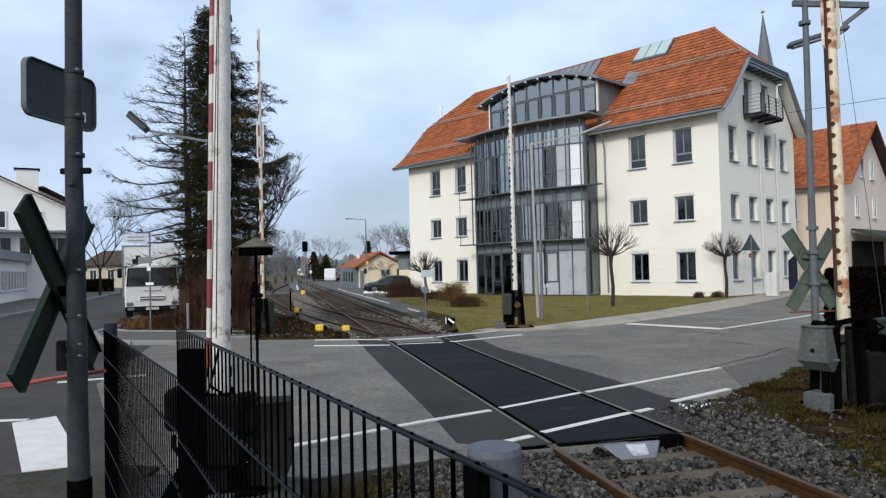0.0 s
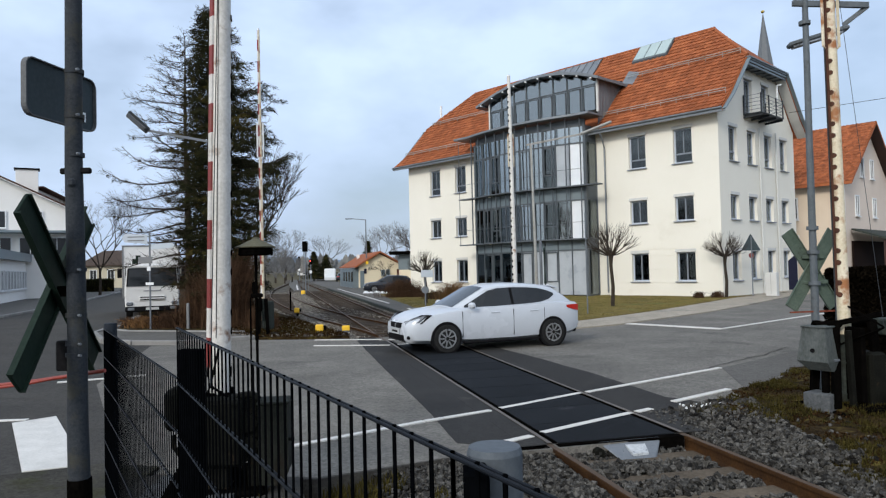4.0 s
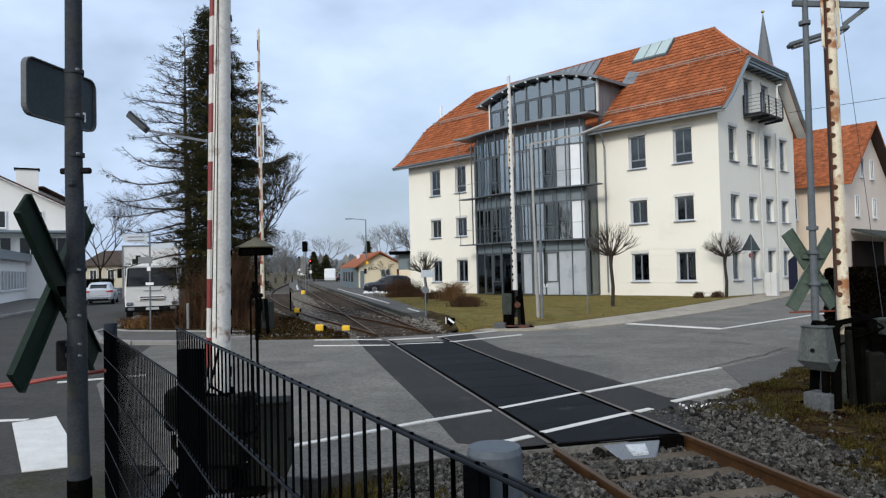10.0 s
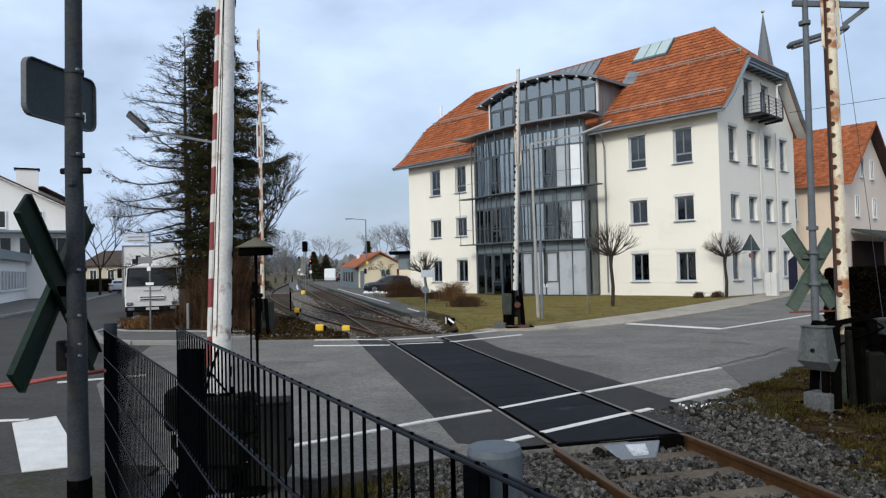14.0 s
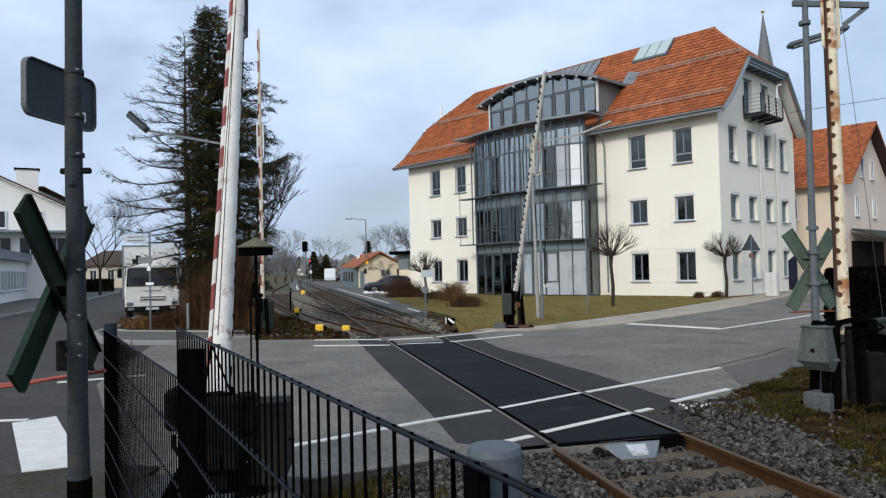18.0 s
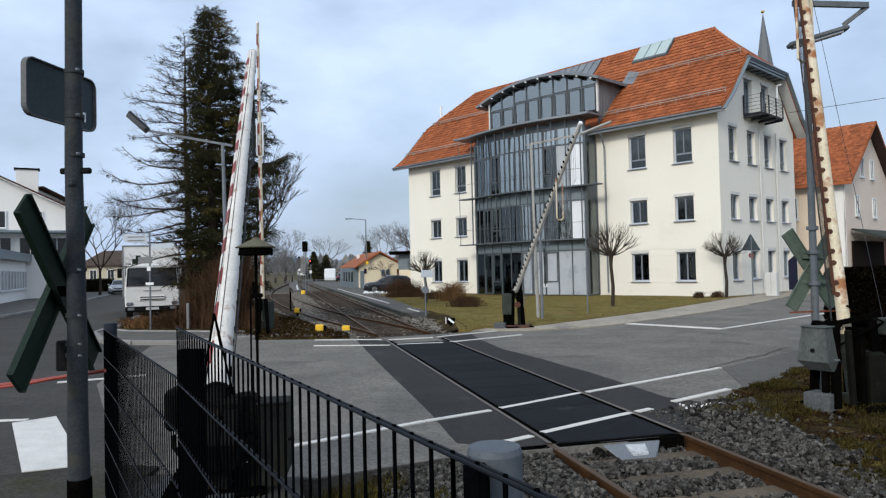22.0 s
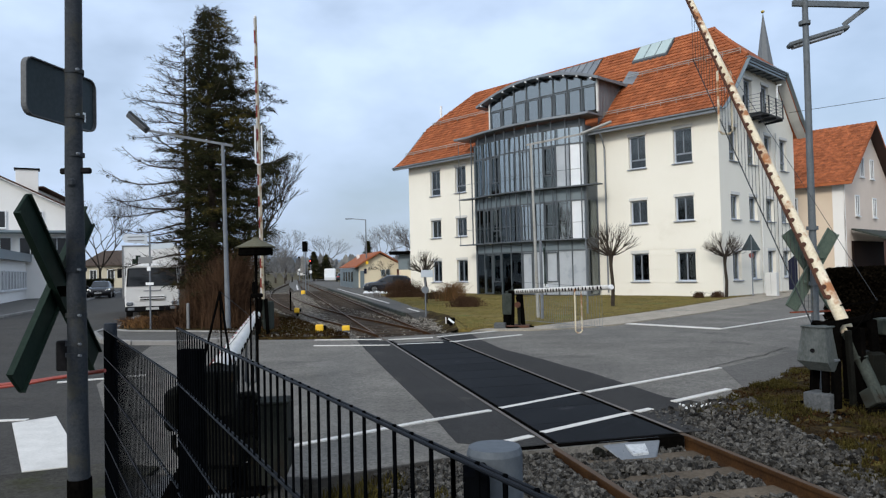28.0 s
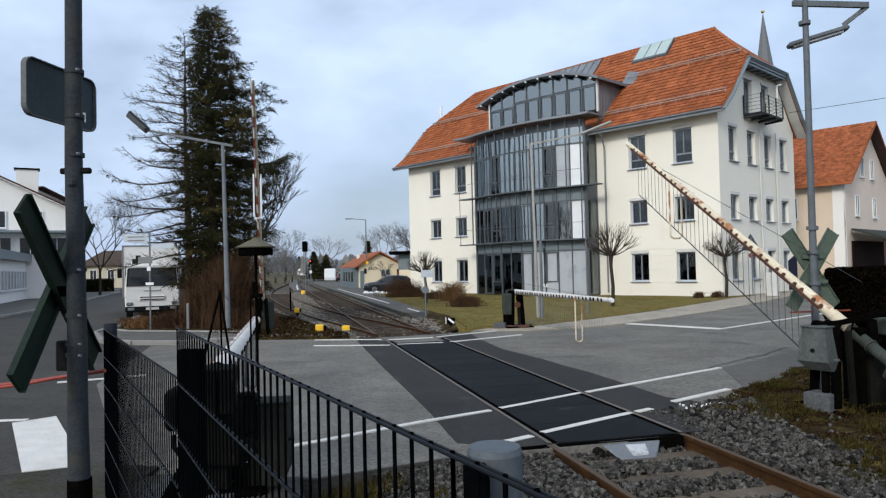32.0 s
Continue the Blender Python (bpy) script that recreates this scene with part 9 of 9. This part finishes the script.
def track_verge(r):
    i = r.randrange(0, 14)
    p = lerp(branch_line[i], branch_line[i + 1], r.random())
    return p[0] - r.uniform(2.0, 4.5), p[1] + r.uniform(-0.5, 0.5), 0.02


blades("grass_tufts", 2600, by_fence, (0.04, 0.13), GRASS_MOSS, "sparse grass beside the ballast", 22)
blades("grass_tufts", 5000, track_verge, (0.05, 0.2), GRASS_MOSS, "dry pale grass beside the diverging track", 23)
LAWN_EDGE = [(0.5, 20.45), (1.2, 20.6), (2.75, 21.05), (5.0, 23.3), (7.6, 26.1), (9.8, 28.8), (14.72, 35.05), (14.0, 36.3), (-3.2, 54.3), (-4.8, 52.0), (-3.0, 41.0), (-1.4, 32.0), (0.2, 26.0)]


def in_poly(x, y, poly):
    c = False
    for (x0, y0), (x1, y1) in zip(poly, poly[1:] + poly[:1]):
        if (y0 > y) != (y1 > y) and x < (x1 - x0) * (y - y0) / (y1 - y0) + x0:
            c = not c
    return c


def on_lawn(r):
    while True:
        x, y = r.uniform(-4, 14), 20.4 + 22 * r.random() ** 1.3
        if in_poly(x, y, LAWN_EDGE) and noise.noise(Vector((x * 0.8, y * 0.8, 7))) > -0.25 + 0.3 * r.random():
            return x, y, 0.045


def clumps(name, n, place, h, mat, label, seed, w0=0.012):
    """Small tufts: three broad blades from one foot."""
    rnd = random.Random(seed)
    s = Shape()
    for k in range(n):
        x, y, z = place(rnd)
        for j in range(3):
            a, ln = rnd.random() * 6.283, rnd.uniform(h[0], h[1])
            dx, dy = math.cos(a), math.sin(a)
            b = rnd.uniform(0.2, 1.0) * ln
            i = len(s.v)
            s.v += [(x - dy * w0, y + dx * w0, z), (x + dy * w0, y - dx * w0, z), (x + dx * b, y + dy * b, z + ln)]
            s.f.append((i, i + 1, i + 2))
    return tagged(solid(name, s, mat, label, "grass"), kind="stuff")


def on_moss(r):
    while True:
        p = on_verge(r)
        if noise.noise(Vector((p[0] * 1.6, p[1] * 1.6, 5))) + 0.4 * noise.noise(Vector((p[0] * 7, p[1] * 7, 1))) > -0.12 + 0.2 * r.random():
            return p


LITTER = material("leaf_litter", (0.008, 0.0048, 0.0026), (0.052, 0.029, 0.0125), 2, 0.95, bump=0, vary=0.6, spec=0.0)
clumps("grass_tufts", 20000, on_moss, (0.015, 0.075), GRASS_MOSS, "mossy winter grass on the verge", 25, 0.006)
stones("ballast_stones", 260, strays, (0.025, 0.055), "stray ballast stones in the mossy verge", 8)
clumps("leaf_litter", 16000, on_verge, (0.005, 0.03), LITTER, "brown leaf litter on the verge", 26, 0.012)


def rubble(r):
    x, y, z = by_switch(r)
    return (x, y, z + 0.01) if r.random() < 0.6 else (x, 19.05 + 0.5 * r.random() + 0.2 * abs(x + 3.5), z)


def by_switch(r):
    while True:
        x, y = r.uniform(-7.0, -1.5), r.uniform(18.95, 27.0)
        if in_poly(x, y, [(-7.2, 21.0), (-5.2, 19.2), (-3.4, 18.95), (-2.6, 19.1), (-4.3, 23), (-5.9, 27.0), (-8.0, 27.0)]):
            return x, y, 0.055


stones("ballast_stones", 900, rubble, (0.03, 0.10), "grey rubble strewn over the verge beside the tracks", 9, BALLAST_FAR)
clumps("leaf_litter", 9000, by_switch, (0.01, 0.10), LITTER, "brown dead grass and litter beside the tracks", 27, 0.012)
clumps("grass_tufts", 350, by_switch, (0.03, 0.10), GRASS_MOSS, "dry pale grass beside the tracks", 28, 0.008)
clumps("lawn_grass", 30000, on_lawn, (0.012, 0.045), GRASS_BLADE, "short yellowed winter grass on the lawn", 24, 0.010)

# ---- roof tiles of the office building ----
def tile_mesh(w, ln):
    """A shallow S-shaped clay tile lying along +y, its foot lifted."""
    s = Shape()
    xs = [(-0.5, 0.014), (-0.30, 0.0), (0.0, 0.002), (0.26, 0.046), (0.5, 0.020)]
    for y, dz in ((0.0, 0.058), (ln * 1.06, 0.012)):
        s.v += [(x * w, y, z + dz) for x, z in xs]
    s.v += [(x * w, 0.0, z + 0.012) for x, z in xs]
    n = len(xs)
    s.f = [(i, i + 1, n + i + 1, n + i) for i in range(n - 1)] + [(2 * n + i, 2 * n + i + 1, i + 1, i) for i in range(n - 1)]
    return s


TW = 0.30
tile = tile_mesh(TW, 0.34)
tile_me = tile.mesh("roof_tile", TILE)
rest = Shape()
singles = 0
span = []
for (y0, z0), (y1, z1) in zip(PROFILE[:-1], PROFILE[1:]):
    ln = math.hypot(y1 - y0, z1 - z0)
    n = round(ln / 0.335)
    for k in range(n):
        span.append((y0 + (y1 - y0) * k / n, z0 + (z1 - z0) * k / n, math.degrees(math.atan2(z1 - z0, y1 - y0))))
for y, z, tilt in span:
    f = 0 if y < 2.55 else (y - 2.55) / 2.6
    xa, xb = -0.9 + (3.3 * f if y > 2.55 else 0.1), 24.85 - 3.1 * f
    n = int((xb - xa) / TW)
    for i in range(n):
        x = xb - (i + 0.5) * TW
        if (8.7 < x < 17.4 and y < 2.9) or (10.1 < x < 14.4 and y >= 2.9) or (17.1 < x < 19.5 and 3.8 < y < 4.9):
            continue
        mm = pose(x, y, z + 0.012, tilt, 0, 0)
        if x > 21.3 and y < 2.6 and singles < 200:
            ob = part("roof_tile", tile_me, None, roof_ob)
            ob.matrix_local = mm
            singles += 1
        else:
            k = len(rest.v)
            rest.v += [tuple(mm @ Vector(p)) for p in tile.v]
            rest.f += [tuple(q + k for q in g) for g in tile.f]
tagged(part("roof_tiles", rest, TILE, roof_ob), kind="stuff")


def courses(parent, y0, z0, y1, z1, x0, x1, mat):
    """Tile courses of a farther roof: overlapping wavy strips."""
    s = Shape()
    n = round(math.hypot(y1 - y0, z1 - z0) / 0.36)
    m = int((x1 - x0) / 0.15)
    for k in range(n):
        a, b = k / n, (k + 1) / n
        i0 = len(s.v)
        for i in range(m + 1):
            x = x0 + (x1 - x0) * i / m
            w = 0.03 if i % 2 else 0.0
            s.v += [(x, y0 + (y1 - y0) * a, z0 + (z1 - z0) * a + 0.01), (x, y0 + (y1 - y0) * a, z0 + (z1 - z0) * a + 0.05 + w), (x, y0 + (y1 - y0) * b, z0 + (z1 - z0) * b + 0.015 + w)]
        for i in range(m):
            q = i0 + 3 * i
            s.f += [(q, q + 3, q + 4, q + 1), (q + 1, q + 4, q + 5, q + 2)]
    tagged(part("roof_tiles", s, mat, parent), kind="stuff")


courses(peach_roof, -0.7, 7.15 - 0.7 * (4.05 / 5.3) + 0.16, 5.3, 11.36, -0.7, 9.7, TILE_HOUSE)


# ---- what moves ----
ANG_B = [(0, 91), (12.2, 91), (13, 87), (14.5, 81), (16, 73.5), (17.5, 65.5), (19, 56.5), (20.5, 46.5), (22, 37.5), (23, 31.5), (24, 25.0), (25, 18.5), (25.5, 15.0), (26.5, 9.0), (27.5, 4.1), (28, 2.4), (28.3, 1.5), (28.6, 1.3), (29, 1.2), (29.5, 0.5), (30, 0.0), (32, 0.0)]
ANG_A = [(0, 91), (12.2, 91), (13, 87), (14.5, 81), (16, 74.5), (17.5, 67.5), (19, 59.5), (20, 54), (21, 48.3), (21.5, 45.0), (22, 40.8), (22.5, 36.4), (23, 31.9), (23.5, 27.3), (24.2, 20.7), (25, 13.5), (25.6, 9.2), (26.5, 4.6), (27.5, 1.8), (28.0, 0.8), (28.6, 0.4), (29, 0.3), (30, 0.0), (32, 0.0)]
ANG_D = [(0, 89.6), (20, 89.6), (21, 87.9), (22, 83.8), (23, 81.2), (24, 78.0), (25, 74.6), (26.2, 69.2), (27.5, 62.2), (28, 59.2), (29, 52.4), (30, 44.8), (31, 37.3), (32, 30.3)]
ANG_C = [(0, 88.5), (20, 88.5), (21, 86.5), (22, 83.2), (23, 80.2), (24, 77.5), (25, 75.0), (26.2, 71.5), (27.5, 66.5), (28, 64.0), (29, 58.0), (30, 51.0), (31, 44.0), (32, 37.0)]
WAY_WHITE = [(0, 31.0, 41.2), (1, 23.3, 34.7), (2, 15.65, 28.2), (2.5, 11.87, 24.96), (3, 8.12, 21.69), (3.5, 4.43, 18.5), (4, 0.9, 16.3), (4.5, -2.6, 15.6), (5, -5.9, 16.1), (5.5, -8.8, 17.1), (6, -11.5, 18.8), (6.5, -13.5, 20.7), (7, -15.0, 23.4),
             (7.5, -16.4, 27.0), (8, -17.9, 31.0), (9, -20.8, 39.8), (10, -23.3, 47.4), (11, -26.2, 54.5), (13, -32.4, 69.0), (16, -43.5, 94.0), (20, -64.0, 142.0), (24, -95.0, 172.0), (32, -110.0, 186.0)]
WAY_GREY = [(0, -110, 178), (16, -84, 160), (19, -59.0, 131.0), (21, -38.9, 86.0), (22, -33.3, 71.5), (22.5, -31.3, 65.6), (23, -29.5, 59.8), (23.5, -27.6, 54.1), (24, -25.6, 48.4), (24.5, -23.3, 42.6), (25, -21.0, 36.8), (25.6, -19.4, 30.0), (26.3, -19.8, 24.0), (27, -23.0, 19.5), (28, -30.0, 16.0), (30, -46.0, 13.0), (32, -58.0, 12.0)]
WAY_BLACK = [(0, -118, 184), (22, -84, 160), (25, -47.6, 104.0), (27, -33.3, 71.3), (27.5, -31.4, 65.6), (28, -29.5, 59.9), (28.5, -27.2, 54.0), (29, -25.2, 49.0), (29.5, -24.4, 45.2), (30, -22.9, 41.3), (30.5, -21.4, 36.5), (31, -19.9, 32.2), (31.5, -20.0, 28.9), (32, -22.0, 25.0)]


def swing(boom, pivot, rows, hung=(), foot=None, drop=0.0):
    walk(boom, [(t, pose(0, 0, pivot, 0, -a, 0)) for t, a in rows])
    for ob, d in hung:
        walk(ob, [(t, pose(d * math.cos(radians(a)), 0, pivot + d * math.sin(radians(a)))) for t, a in rows])
    if foot:
        walk(foot, [(t, pose(0, 0, pivot - drop, 0, -a, 0)) for t, a in rows])


def drive(car, wheels, way, t0, t1, r=0.315):
    """Drives a car along its way, nose first; its wheels roll while it is near."""
    def at(t):
        for i in range(len(way) - 1):
            if t <= way[i + 1][0]:
                break
        p = [Vector(way[min(max(i + k, 0), len(way) - 1)][1:]) for k in (-1, 0, 1, 2)]
        ts = [way[min(max(i + k, 0), len(way) - 1)][0] for k in (-1, 0, 1, 2)]
        h = ts[2] - ts[1]
        m1 = (p[2] - p[0]) / max(1e-6, ts[2] - ts[0])
        m2 = (p[3] - p[1]) / max(1e-6, ts[3] - ts[1])
        u = (t - ts[1]) / h
        pos = p[1] * (2 * u ** 3 - 3 * u ** 2 + 1) + m1 * h * (u ** 3 - 2 * u ** 2 + u) + p[2] * (-2 * u ** 3 + 3 * u ** 2) + m2 * h * (u ** 3 - u ** 2)
        vel = (p[1] * (6 * u ** 2 - 6 * u) / h + m1 * (3 * u ** 2 - 4 * u + 1) + p[2] * (-6 * u ** 2 + 6 * u) / h + m2 * (3 * u ** 2 - 2 * u))
        return pos, vel

    rows = []
    for k in range(0, 32 * 4 + 1):
        t = k / 4
        pos, vel = at(t)
        a = math.degrees(math.atan2(vel.y, vel.x))
        rows.append((t, pose(pos.x, pos.y, 0, 0, 0, a)))
    walk(car, rows)
    rolls, angle, prev = [(0.0, 0.0)], 0.0, at(t0)[0]
    k = round(t0 * FPS)
    while k <= t1 * FPS:
        pos, _ = at(k / FPS)
        angle += math.degrees((pos - prev).length / r)
        prev = pos
        rolls.append((k / FPS, angle))
        k += 1
    rolls.append((32.0, angle))
    for w in wheels:
        x, y, z = w.location
        walk(w, [(t, pose(x, y, z, 0, a % 360, 0)) for t, a in rolls])


def motions():
    swing(boom_a, 0.98, ANG_A, rods_a + [leg_a], foot_a, 0.72)
    swing(boom_b, 1.08, ANG_B, rods_b + [leg_b], foot_b, 0.84)
    swing(boom_c, 1.05, ANG_C, [leg_c])
    swing(boom_d, 1.05, ANG_D, rods_d + [leg_d], foot_d, 0.72)
    drive(car_white, wheels_white, WAY_WHITE, 1.9, 10.5)
    drive(car_grey, wheels_grey, WAY_GREY, 22.0, 26.0)
    drive(car_black, wheels_black, WAY_BLACK, 27.5, 31.6)


motions()
